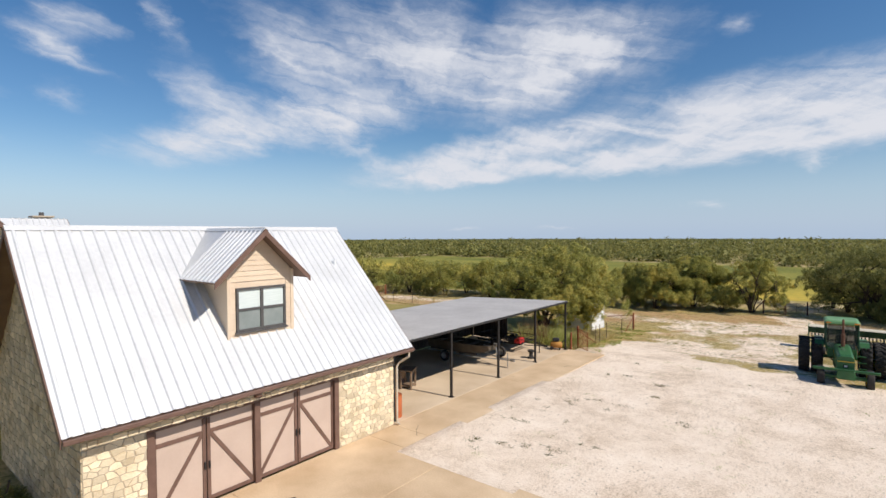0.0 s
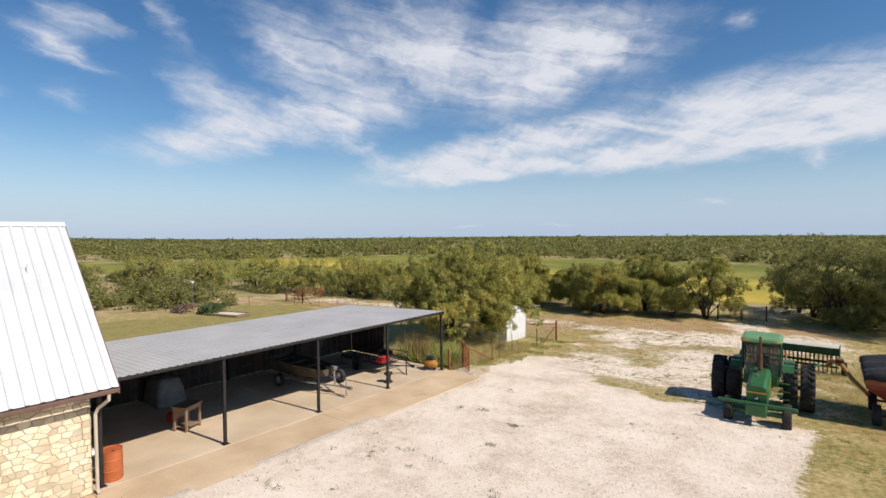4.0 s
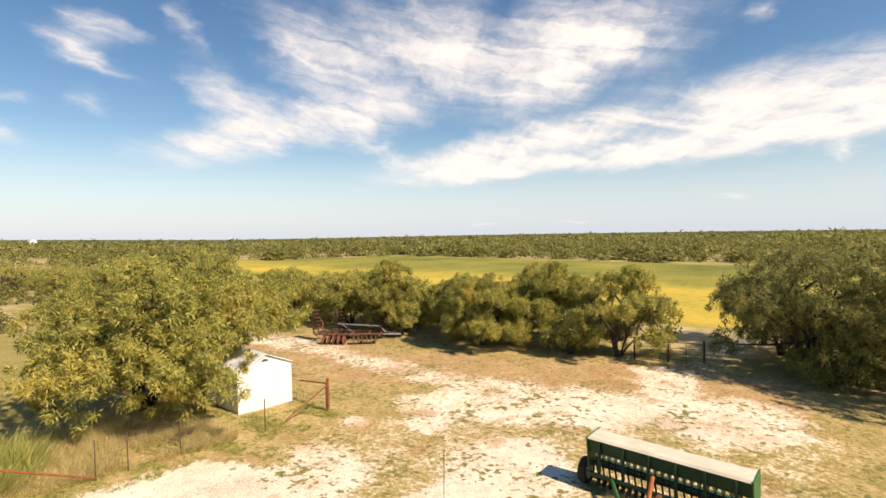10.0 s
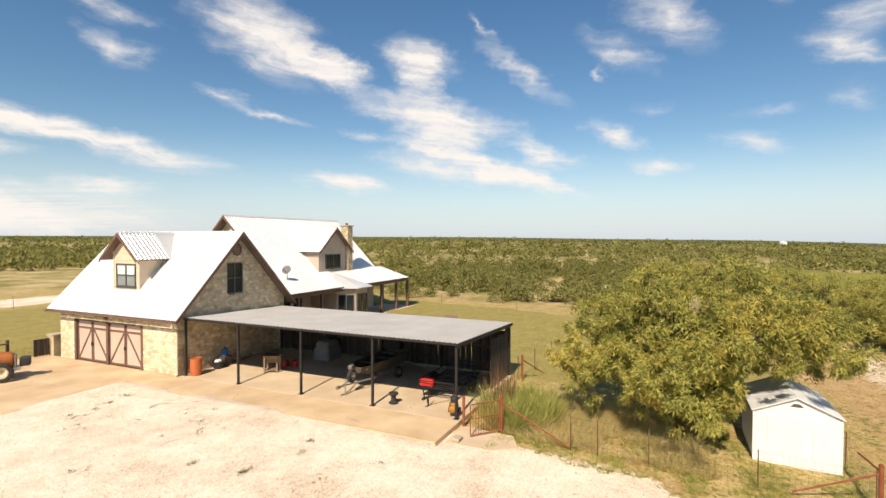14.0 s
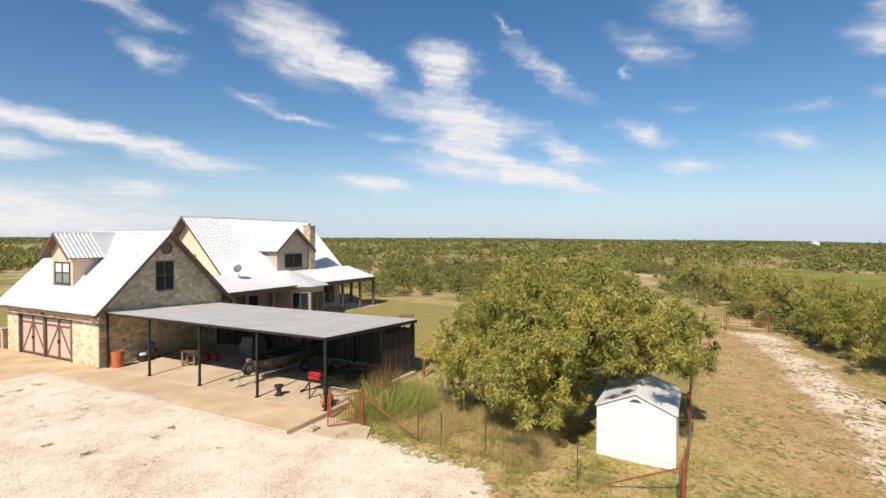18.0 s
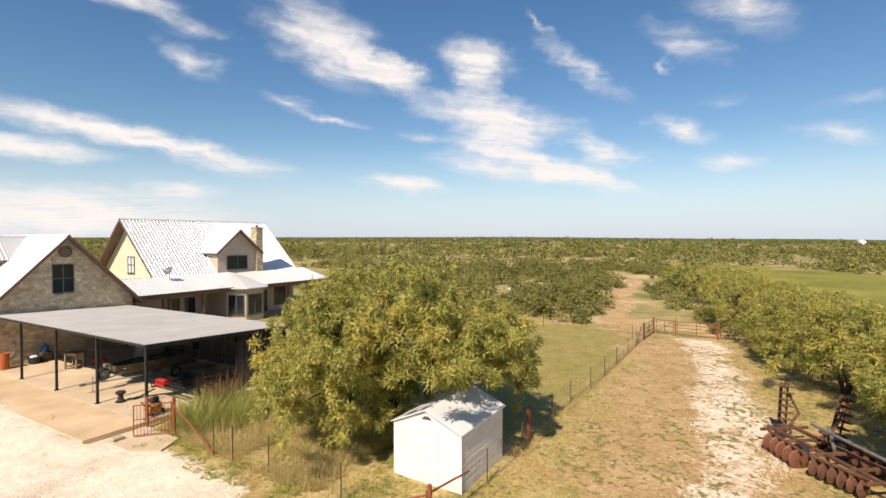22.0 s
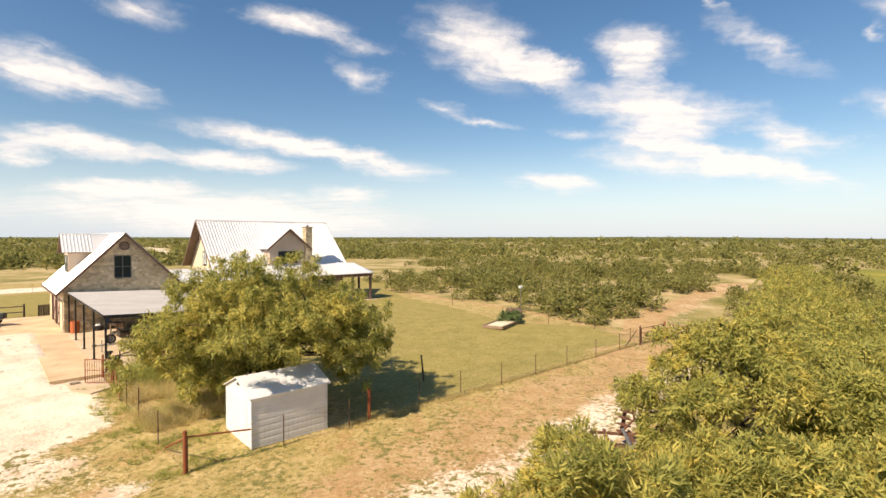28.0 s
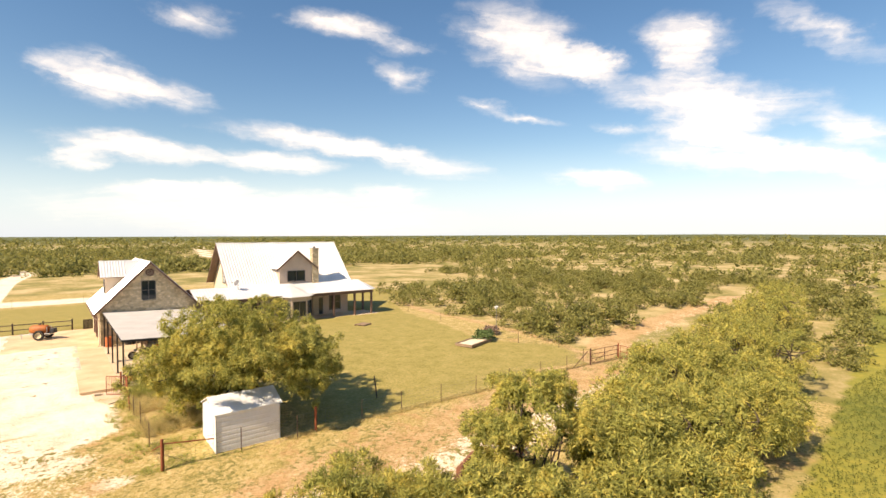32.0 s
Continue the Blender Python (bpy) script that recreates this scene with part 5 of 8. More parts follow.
wpart("front_wall", Mesh().prism([(SX1, SY0, SZ), (SX1, SY1, SZ), (SX1, SY1, SW), (SX1, SC, SP - 0.05), (SX1, SY0, SW)], (-0.04, 0, 0)), M_WHITEMETAL, shed)
wpart("rear_wall", Mesh().prism([(SX0, SY0, SZ), (SX0, SY1, SZ), (SX0, SY1, SW), (SX0, SC, SP - 0.05), (SX0, SY0, SW)], (0.04, 0, 0)), M_WHITEMETAL, shed)
for s, y in ((1, SY1 + 0.08), (-1, SY0 - 0.08)):
    wpart("roof_panel", Mesh().prism([(SX1 + 0.1, y, SW - 0.02), (SX0 - 0.1, y, SW - 0.02), (SX0 - 0.1, SC, SP), (SX1 + 0.1, SC, SP)][::s], (0, 0, 0.035)), M_WHITEMETAL, shed)
for k, (y0, y1) in enumerate(((SC - 0.85, SC + 0.45), (SC + 0.462, SC + 0.85))):
    dd = wpart("door", Mesh().box(SX1, SX1 + 0.025, y0, y1, SZ + 0.05, SW - 0.12, 0.006), M_WHITEMETAL, shed)
for y in (SY0, SY1):
    wpart("corner_trim", Mesh().box(SX1 - 0.02, SX1 + 0.02, y - 0.03, y + 0.03, SZ, SW - 0.02, 0.004), M_WHITEMETAL, shed)
wpart("gable_vent", Mesh().prism([(SX1 + 0.002, SC - 0.2, SW + 0.25), (SX1 + 0.002, SC + 0.2, SW + 0.25), (SX1 + 0.002, SC + 0.08, SW + 0.36), (SX1 + 0.002, SC - 0.08, SW + 0.36)], (0.01, 0, 0)), M_FRAME, shed)

# ---- trees and brush ----
def leaf_faces(p, nrm, out, size, rs, width):
    """One small pointed leaf at each point, lying across nrm and reaching along out."""
    n = len(p)
    out = out / np.linalg.norm(out, axis=1, keepdims=True)
    w = np.cross(out, nrm)
    w /= np.linalg.norm(w, axis=1, keepdims=True) + 1e-9
    ln = size * rs.uniform(0.6, 1.4, n)
    wd = ln * rs.uniform(width[0], width[1], n) * 0.5
    tip = p + out * ln[:, None]
    return np.stack([p + w * wd[:, None], tip, p - w * wd[:, None]], 1).reshape(-1, 3), np.arange(3 * n).reshape(n, 3)


def leaf_cloud(centres, radii, axes, per, size, rs, droop=0.4, lift=0.45, loose=0.55, width=(0.24, 0.38)):
    """Leaf sprays: round each centre a tuft that opens along its axis, lit and shaded as a small cushion."""
    c = np.repeat(np.asarray(centres, float), per, axis=0)
    r = np.repeat(np.asarray(radii, float), per)
    ax = np.repeat(np.asarray(axes, float), per, axis=0)
    n = len(c)
    d = ax * 0.75 + rs.normal(size=(n, 3)) * loose
    d /= np.linalg.norm(d, axis=1, keepdims=True)
    p = c + d * (r * rs.uniform(0.05, 1.0, n) ** 0.55)[:, None]
    out = d * 0.6 + rs.normal(size=(n, 3)) * 0.55
    out[:, 2] -= droop
    nrm = d + rs.normal(size=(n, 3)) * 0.38
    nrm[:, 2] += lift
    return leaf_faces(p, nrm, out, size, rs, width)


def tree(base, height, spread, seed, leaves, mat=None, name="mesquite_tree", label="", stems=4, size=0.34, low=0.25, group="", clumps=None, shift=(0, 0), keep_out=None, extra=(), spray=0.34, feathery=False):
    """A many-stemmed tree: stems that fork, and a crown of leaf sprays gathered in uneven clumps. spread: (rx, ry)."""
    rs = np.random.RandomState(seed)
    x0, y0, z0 = base
    rx, ry = spread
    ob = thing(name, label or "spreading mesquite tree with feathery yellow-green leaves", "tree", (x0, y0, z0), group=group)
    wood = Mesh()
    tips = []
    rc = spray
    cz = height * (low + (1 - low) * 0.42)
    hz_ = height * (1 - low) * 0.58
    count = clumps or min(leaves // 60, int((60 if feathery else 33) * rx * ry) + 160)
    # lobes: uneven sub-crowns that give the outline its lumps and gaps
    lobes = []
    n_l = 8 + int(0.6 * (rx + ry))
    for k in range(n_l):
        a = 2.4 * k + rs.uniform(-0.4, 0.4)
        f = math.sqrt((k + 0.6) / n_l)
        rl = (0.27 if feathery else 0.31) * min(rx, ry) * rs.uniform(0.7, 1.25)
        top = height - (height - cz) * (f ** 2.2) * rs.uniform(0.6, 1.15)
        lobes.append((np.array([math.cos(a) * (rx - rl * 0.75) * f, math.sin(a) * (ry - rl * 0.75) * f, max(top - rl * 0.9, height * low + rl * 0.4)]), rl))
    for k in range(n_l):
        a = rs.uniform(0, 6.283)
        rl = 0.26 * min(rx, ry) * rs.uniform(0.8, 1.2)
        lobes.append((np.array([math.cos(a) * (rx - rl) * rs.uniform(0.55, 0.97), math.sin(a) * (ry - rl) * rs.uniform(0.55, 0.97), height * (low + rs.uniform(0.0, 0.42)) + rl * 0.5]), rl))
    lobes += [(np.array((ex - x0 - shift[0], ey - y0 - shift[1], ez - z0)), er) for ex, ey, ez, er in extra]
    cs, cr, ca_ = [], [], []
    grid = {}
    gap = 0.62 * rc
    misses = 0
    while len(cs) < count and misses < 60 * count:
        c_, rl = lobes[rs.randint(len(lobes))]
        d = rs.normal(size=3)
        d /= np.linalg.norm(d)
        misses += 1
        if d[2] < -0.2 and rs.rand() < 0.8:
            continue
        r_ = rc * rs.uniform(0.6, 1.3)
        p = c_ + d * rl * (1.08 - 0.75 * rs.rand() ** 2.4) * np.array([1, 1, 0.85])
        p[2] = min(p[2], height - r_ * 0.7)
        if p[2] - r_ * 0.4 < 0.05:
            p[2] = 0.05 + r_ * rs.uniform(0.4, 1.6)
        p[0] += shift[0]
        p[1] += shift[1]
        if keep_out and keep_out(p[0] + x0, p[1] + y0, p[2] + z0, r_):
            continue
        cell = (int(p[0] // gap), int(p[1] // gap), int(p[2] // gap))
        if grid.get(cell, 0) > (1 if misses > 12 * count else 0):
            continue
        grid[cell] = grid.get(cell, 0) + 1
        crown_out = np.array([(p[0] - shift[0]) / rx, (p[1] - shift[1]) / ry, (p[2] - cz * 0.75) / height])
        ax_ = d * 0.7 + crown_out * 0.6 + np.array([0, 0, 0.2])
        cs.append(p)
        cr.append(r_)
        ca_.append(ax_ / np.linalg.norm(ax_))
    cs = np.array(cs)
    all_pts = []
    for s in range(stems):
        a = 2 * math.pi * (s + rs.uniform(-0.3, 0.3)) / stems
        lean = rs.uniform(0.25, 0.6)
        r0 = (0.027 if height > 6.5 else 0.019) * height * rs.uniform(0.6, 1.0)
        p = np.array([0.12 * math.cos(a), 0.12 * math.sin(a), -0.1])
        pts = [p]
        for i in range(1, 6):
            f = i / 5
            pts.append(np.array([math.cos(a) * rx * lean * f ** 1.1, math.sin(a) * ry * lean * f ** 1.1, height * 0.62 * f]) + rs.normal(size=3) * 0.06 * height * 0.4)
        all_pts += pts[2:]
        wood.tube(pts, [r0 * (1 - 0.15 * i) for i in range(6)], 7)
        for i in (2, 3, 4, 5):
            for _ in range(2):
                best = min((cs[j] for j in rs.choice(len(cs), 10)), key=lambda q: np.linalg.norm(q - pts[i]))
                m_ = (pts[i] + best) / 2 + rs.normal(size=3) * 0.12
                m_[2] -= 0.05 * height
                wood.tube([pts[i], m_, best], [r0 * 0.45, r0 * 0.28, r0 * 0.1], 5, False)
    stem_pts = np.array(all_pts)
    for c_, rl in lobes:
        q = c_ + np.array([shift[0], shift[1], 0])
        a_ = stem_pts[np.argmin(np.linalg.norm(stem_pts - q, axis=1) + 0.6 * np.maximum(stem_pts[:, 2] - q[2], 0))]
        m_ = (a_ + q) / 2 + rs.normal(size=3) * 0.1
        wood.tube([a_, m_, q], [0.012 * height, 0.008 * height, 0.003 * height], 5, False)
    part("trunk", wood, M_BARK, ob, smooth=True)
    per = max(8, leaves // count)
    if feathery:
        v, q = leaf_cloud(cs, cr, ca_, per, size, rs, droop=0.0, lift=0.65, loose=0.55, width=(0.15, 0.24))
    else:
        v, q = leaf_cloud(cs, cr, ca_, per, size, rs)
    part("crown", fast_mesh("crown", v, q, mat or M_LEAF), None, ob)
    return ob


def over_shed(x, y, z, r_):
    if x + r_ * 0.6 > -2.75 and y > 21.2 and z - r_ < 2.3:
        return True
    return -6.2 - 0.5 * r_ < x < -1.9 + 0.5 * r_ and 21.3 - 0.5 * r_ < y < 24.8 + 0.5 * r_ and z - r_ * 0.8 < 1.75


SKIRT = [(-3.4, 20.5, 0.9, 1.0), (-3.2, 20.8, 2.0, 1.0), (-4.6, 20.7, 1.2, 1.0), (-2.3, 20.2, 0.9, 1.1), (-2.2, 18.6, 1.5, 1.2), (-2.6, 17.0, 1.9, 1.2), (-3.4, 16.0, 1.9, 1.2), (-2.6, 20.4, 2.2, 1.2), (-2.0, 18.4, 2.6, 1.2), (-3.4, 23.0, 3.3, 1.2), (-4.6, 24.2, 3.4, 1.2), (-2.9, 21.6, 3.6, 1.2), (-7.9, 23.6, 1.6, 1.2), (-8.6, 21.6, 1.4, 1.2)]
big_tree = tree((-5.6, 19.2, gz(0, 19.2)), 6.95, (5.7, 5.7), 4, 190000, label="large spreading mesquite with yellow-tipped leaves beside the shed", stems=6, low=0.2, size=0.15, clumps=1250, spray=0.38, shift=(0.5, 0.9), keep_out=over_shed, extra=SKIRT)
# row of trees between the yard and the field: x, y, height, rx, ry, leaves
ROW = [(-10.2, 37.7, 5.7, 2.6, 2.5, 82000), (-13.2, 39.8, 4.4, 2.7, 2.2, 40000), (-2.6, 39.2, 4.9, 3.9, 3.2, 190000), (0.3, 43.0, 5.5, 3.7, 3.2, 190000), (6.0, 41.6, 5.6, 3.7, 2.8, 82000), (-5.6, 41.2, 4.6, 3.4, 2.6, 82000), (3.4, 40.4, 2.6, 2.0, 1.6, 14000),
       (-22.0, 36.4, 4.9, 3.9, 3.2, 36000), (-16.2, 38.8, 4.8, 4.2, 3.4, 44000), (-28.0, 34.8, 4.6, 3.6, 3.0, 26000), (-34.0, 34.4, 5.0, 4.0, 3.2, 22000), (-11.4, 41.8, 3.8, 3.2, 2.6, 34000), (-14.6, 41.4, 3.4, 2.8, 2.2, 24000), (-24.4, 39.8, 3.8, 3.2, 2.4, 20000), (-20.0, 40.2, 4.2, 3.6, 2.4, 24000),
       (-41.0, 32.5, 5.0, 4.4, 3.6, 18000), (-50.0, 31.0, 5.4, 4.8, 3.8, 16000), (-60.0, 28.0, 5.2, 5.2, 4.0, 14000), (-71.0, 24.5, 5.2, 5.2, 4.2, 12000), (-27.0, 38.2, 4.2, 3.8, 2.4, 18000), (-35.0, 37.2, 4.4, 4.2, 2.4, 14000),
       (12.3, 50.0, 5.0, 3.2, 2.8, 22000), (15.4, 43.6, 6.7, 4.7, 3.8, 46000), (20.8, 42.0, 7.5, 5.0, 4.2, 44000), (26.5, 40.5, 7.0, 5.2, 4.4, 36000), (13.6, 47.5, 4.4, 3.0, 2.6, 14000), (32.5, 38.0, 6.4, 4.8, 4.4, 22000), (25.0, 47.5, 6.2, 4.6, 4.2, 12000), (40.0, 36.0, 6.4, 5.2, 4.6, 14000), (16.3, 41.8, 2.0, 1.8, 1.4, 12000)]
for i, (x, y, hgt, rx, ry, nl) in enumerate(ROW):
    tree((x, y, gz(x, y) - 0.02), hgt, (rx, ry), 100 + i, nl if nl > 120000 else int(nl * 0.85), low=0.06 if nl > 80000 else 0.1 if i % 3 else 0.18, size=0.14 if nl > 80000 else 0.17, spray=0.32 if nl > 80000 else 0.40, feathery=nl > 120000, group="trees along the field", stems=5 + i % 3, label="bushy mesquite tree along the field edge", mat=M_LEAFDARK if x > 12 else M_LEAF)


def shrub_kit(seed, leaves, size, squash):
    """A shrub of unit radius, as arrays."""
    rs = np.random.RandomState(seed)
    k = 14
    d = rs.normal(size=(k, 3))
    d /= np.linalg.norm(d, axis=1, keepdims=True)
    d[:, 2] = np.abs(d[:, 2])
    c = d * rs.uniform(0.35, 0.72, (k, 1))
    c[:, 2] *= squash
    ax = c + np.array([0, 0, 0.35])
    ax /= np.linalg.norm(ax, axis=1, keepdims=True)
    v, q = leaf_cloud(c, rs.uniform(0.26, 0.46, k), ax, leaves // k, size, rs, droop=0.2, lift=0.55, width=(0.5, 0.8))
    return v


def brush(name, label, spots, kits, mat):
    """Many shrubs, too many to count, as one object. spots: x, y, radius, height factor."""
    vs = []
    rs = np.random.RandomState(len(spots))
    for x, y, r_, k in spots:
        kit = kits[rs.randint(len(kits))]
        a = rs.uniform(0, 6.283)
        ca, sa = math.cos(a), math.sin(a)
        z = gz(x, y) + float(far_rise(x, y))
        v = np.empty_like(kit)
        v[:, 0] = x + r_ * (ca * kit[:, 0] - sa * kit[:, 1])
        v[:, 1] = y + r_ * (sa * kit[:, 0] + ca * kit[:, 1])
        v[:, 2] = z + r_ * k * kit[:, 2]
        vs.append(v)
    v = np.concatenate(vs)
    q = np.arange(len(v)).reshape(-1, 3)
    return tagged(new(name, fast_mesh(name, v, q, mat)), label, "brush", kind="stuff")


def wild(x, y):
    """Whether brush may stand here."""
    if inside(np.array(x), np.array(y), FIELD) or inside(np.array(x), np.array(y), LAWN):
        return False
    if float(segment(np.array(x), np.array(y), TRACK)) < 2.6 or float(segment(np.array(x), np.array(y), GATE_ROAD)) < 3.2:
        return False
    if x < -34 and float(segment(np.array(x), np.array(y), [(-33, 24), (-41, 20.8), (-60, 17.3), (-84, 14.7)])) < 1.9:
        return False
    if -34.5 < x < 40 and -60 < y < (33 if x < -28 else 43):
        return False
    if float(segment(np.array(x), np.array(y), FRONT_ROAD)) < 8 or float(segment(np.array(x), np.array(y), SIDE_ROAD)) < 6:
        return False
    if y < -28 and x > -75 and y > -98:
        return False
    return True


rs = np.random.RandomState(21)
NEARKIT = [shrub_kit(300 + i, 540, 0.12, 0.95) for i in range(6)]
MIDKIT = [shrub_kit(320 + i, 100, 0.23, 0.9) for i in range(6)]
FARKIT = [shrub_kit(340 + i, 28, 0.42, 0.85) for i in range(5)]
near_s, mid_s, far_s = [], [], []
tries = 0
while len(near_s) < 980 and tries < 16000:
    tries += 1
    d, a = math.sqrt(rs.uniform(20**2, 105**2)), rs.uniform(-0.5, 4.9)
    x, y = -8 + d * math.cos(a), 8 + d * math.sin(a)
    dens = 0.75 + 0.9 * noise.noise((x * 0.035, y * 0.035, 4.0)) + 0.4 * (-62 < x < -34 and y < 22)
    if wild(x, y) and rs.rand() < dens:
        near_s.append((x, y, 1.0 + 1.9 * rs.rand() ** 1.3, rs.uniform(0.8, 1.2)))
while len(mid_s) < 6400:
    d, a = math.sqrt(rs.uniform(100**2, 330**2)), rs.uniform(-0.5, 4.95)
    x, y = -8 + d * math.cos(a), 8 + d * math.sin(a)
    dens = 0.42 + 1.0 * noise.noise((x * 0.03, y * 0.03, 4.0)) + 0.5 * (x > -40 or y > 60)
    if wild(x, y) and rs.rand() < dens:
        mid_s.append((x, y, 1.5 + 3.6 * rs.rand() ** 1.4, rs.uniform(0.65, 1.1)))
while len(far_s) < 9000:
    d, a = rs.uniform(300, 1500), rs.uniform(-0.5, 4.95)
    x, y = -8 + d * math.cos(a), 8 + d * math.sin(a)
    if rs.rand() < 0.6 + 0.8 * noise.noise((x * 0.008, y * 0.008, 4.0)):
        far_s.append((x, y, rs.uniform(2.6, 6.5), rs.uniform(0.5, 1.0)))
for _ in range(900):
    d, a = rs.uniform(600, 1600), rs.uniform(-0.5, 4.95)
    far_s.append((-8 + d * math.cos(a), 8 + d * math.sin(a), rs.uniform(5, 9), rs.uniform(0.7, 1.1)))
far_edge = [(-150, 44), (-134, 58), (-102, 127), (-60, 126), (-5, 131), (34, 122), (40, 90)]
for (xa, ya), (xb, yb) in zip(far_edge, far_edge[1:]):
    n_ = int(math.hypot(xb - xa, yb - ya) / 2.2)
    for i in range(n_):
        f = i / n_
        mid_s.append((xa + (xb - xa) * f + rs.normal() * 3, ya + (yb - ya) * f + abs(rs.normal()) * 5, rs.uniform(2.2, 3.8), rs.uniform(0.9, 1.4)))
for _ in range(330):
    mid_s.append((rs.uniform(-190, 60), rs.uniform(-165, -105), rs.uniform(2.4, 4.4), rs.uniform(0.85, 1.2)))
brush("near_brush", "thicket of green mesquite brush on dry ground", near_s, NEARKIT, M_LEAFDARK)
brush("scrub_brush", "scattered green scrub across dry ranch land", mid_s, MIDKIT, M_LEAFDARK)
brush("distant_brush", "far belt of green brush reaching the horizon", far_s, FARKIT, M_LEAFDARK)


# ---- grass ----
def blades(name, label, spots, high, per, mat, lean=0.35, wide=0.012, seed=1):
    """Tufts of thin blades as one object. spots: x, y, z."""
    rs_ = np.random.RandomState(seed)
    c = np.repeat(np.asarray(spots, float), per, axis=0)
    n = len(c)
    a = rs_.uniform(0, 6.283, n)
    b = a + rs_.normal(size=n) * 0.9
    hgt = high * rs_.uniform(0.35, 1.2, n)
    out = lean * hgt * rs_.uniform(0.2, 1.4, n)
    base = c + np.stack([np.cos(a) * 0.09 * rs_.rand(n), np.sin(a) * 0.09 * rs_.rand(n), np.full(n, -0.01)], 1)
    w = np.stack([-np.sin(b), np.cos(b), np.zeros(n)], 1) * (wide * rs_.uniform(0.6, 1.5, n))[:, None]
    tip = base + np.stack([np.cos(a) * out, np.sin(a) * out, hgt], 1)
    v = np.stack([base - w, base + w, tip], 1).reshape(-1, 3)
    return tagged(new(name, fast_mesh(name, v, np.arange(3 * n).reshape(n, 3), mat)), label, "grass", kind="stuff")


M_DRYGRASS = leaf_material("dry_grass_blade", (0.50, 0.42, 0.18), (0.70, 0.58, 0.28), (0.82, 0.70, 0.42), 0.5)
M_GREENGRASS = leaf_material("green_grass_blade", (0.26, 0.31, 0.075), (0.42, 0.43, 0.12), (0.62, 0.54, 0.22), 0.5)
M_REED = leaf_material("tall_green_reed", (0.30, 0.32, 0.09), (0.48, 0.48, 0.14), (0.68, 0.60, 0.25), 0.45)
M_WEED = leaf_material("dull_weed", (0.09, 0.085, 0.03), (0.20, 0.185, 0.07), (0.36, 0.29, 0.13), 0.3)
M_STALK = leaf_material("reddish_seed_stalk", (0.16, 0.07, 0.04), (0.25, 0.13, 0.07), (0.34, 0.20, 0.10), 0.2)
rs = np.random.RandomState(33)


def scatter(n, x0, x1, y0, y1, test=None):
    out = []
    while len(out) < n:
        x, y = rs.uniform(x0, x1), rs.uniform(y0, y1)
        if test is None or test(x, y):
            out.append((x, y, gz(x, y) + 0.02))
    return out


bank = lambda x, y: x < 0.1 + 0.35 * noise.noise((x, y * 0.7, 1.0)) and not (-6.0 < x < -2.2 and 21.5 < y < 24.6) and not (x < -7 and y < 12.5) and noise.noise((x * 0.6, y * 0.6, 8.0)) > -0.28
blades("tall_dry_grass", "tall dry yellow grass between carport and shed", scatter(3000, -5.5, 0.3, 12.6, 20.5, bank), 0.50, 7, M_DRYGRASS, 1.3, 0.007, 2)
blades("bank_green_grass", "green weeds among the dry grass by the fence", scatter(1500, -4.5, 1.6, 13.2, 24.8, lambda x, y: x < 1.2 + noise.noise((x, y, 2.0)) and not (-6.0 < x < -2.2 and 21.5 < y < 24.6) and noise.noise((x * 0.8, y * 0.8, 4.0)) > -0.1), 0.13, 8, M_GREENGRASS, 1.9, 0.010, 3)
blades("tall_reeds", "clump of tall green reeds beside the carport", scatter(300, -4.4, -0.3, 12.0, 15.0, lambda x, y: abs(x + 2.1) + abs(y - 13.3) * 1.1 < 2.3), 1.05, 11, M_REED, 0.9, 0.018, 4)
blades("seed_heads", "reddish seed heads behind the carport", scatter(70, -3.6, -1.6, 12.0, 13.0), 1.75, 4, M_STALK, 0.25, 0.014, 8)
# low tufts over the rough yard
yard_white = lambda x, y: noise.noise((x * 0.5, y * 0.5, 3.0)) + 0.5 * noise.noise((x * 1.6, y * 1.6, 6.0))
rough = lambda x, y: not (x < 2.5 and y < 12.2) and not (x < 0.2 and y < 24.8) and yard_white(x, y) < (0.1 if y < 32 else 0.5)
blades("yard_tufts", "low tufts of dry grass on the rough yard", scatter(5000, 0.5, 22, 17.5, 40, lambda x, y: rough(x, y) and y > 20.5 - 0.33 * (x - 3)), 0.06, 7, M_DRYGRASS, 2.2, 0.008, 5)
blades("verge_tufts", "low tufts of grass along the track", scatter(6500, -34, 4, 25, 37.5, lambda x, y: yard_white(x, y) < 0.25), 0.07, 6, M_DRYGRASS, 1.6, 0.008, 6)
M_PEBBLE = material("caliche_pebble", (0.46, 0.37, 0.27), (0.72, 0.62, 0.50), 30, 60, 0.9, 0, 0.1, island=0.35)
spots = np.array(scatter(14000, 1.2, 15.5, -6, 19, lambda x, y: not (x < 7.4 and y < -4.9) and not (x < 2.5 and y < 12)))
pn = len(spots)
psz = 0.008 + 0.024 * rs.rand(pn) ** 3
pa = rs.uniform(0, 6.283, pn)
ring = [spots + np.stack([np.cos(pa + k * 1.5708) * psz * (1.2 if k % 2 else 0.9), np.sin(pa + k * 1.5708) * psz * (1.2 if k % 2 else 0.9), np.full(pn, -0.022)], 1) for k in range(4)]
peak = spots + np.stack([rs.normal(size=pn) * psz * 0.3, rs.normal(size=pn) * psz * 0.3, psz * 0.8 - 0.01], 1)
pv = np.stack(ring + [peak], 1).reshape(-1, 3)
pq = (np.arange(pn)[:, None, None] * 5 + np.array([(0, 1, 4), (1, 2, 4), (2, 3, 4), (3, 0, 4)])[None]).reshape(-1, 3)
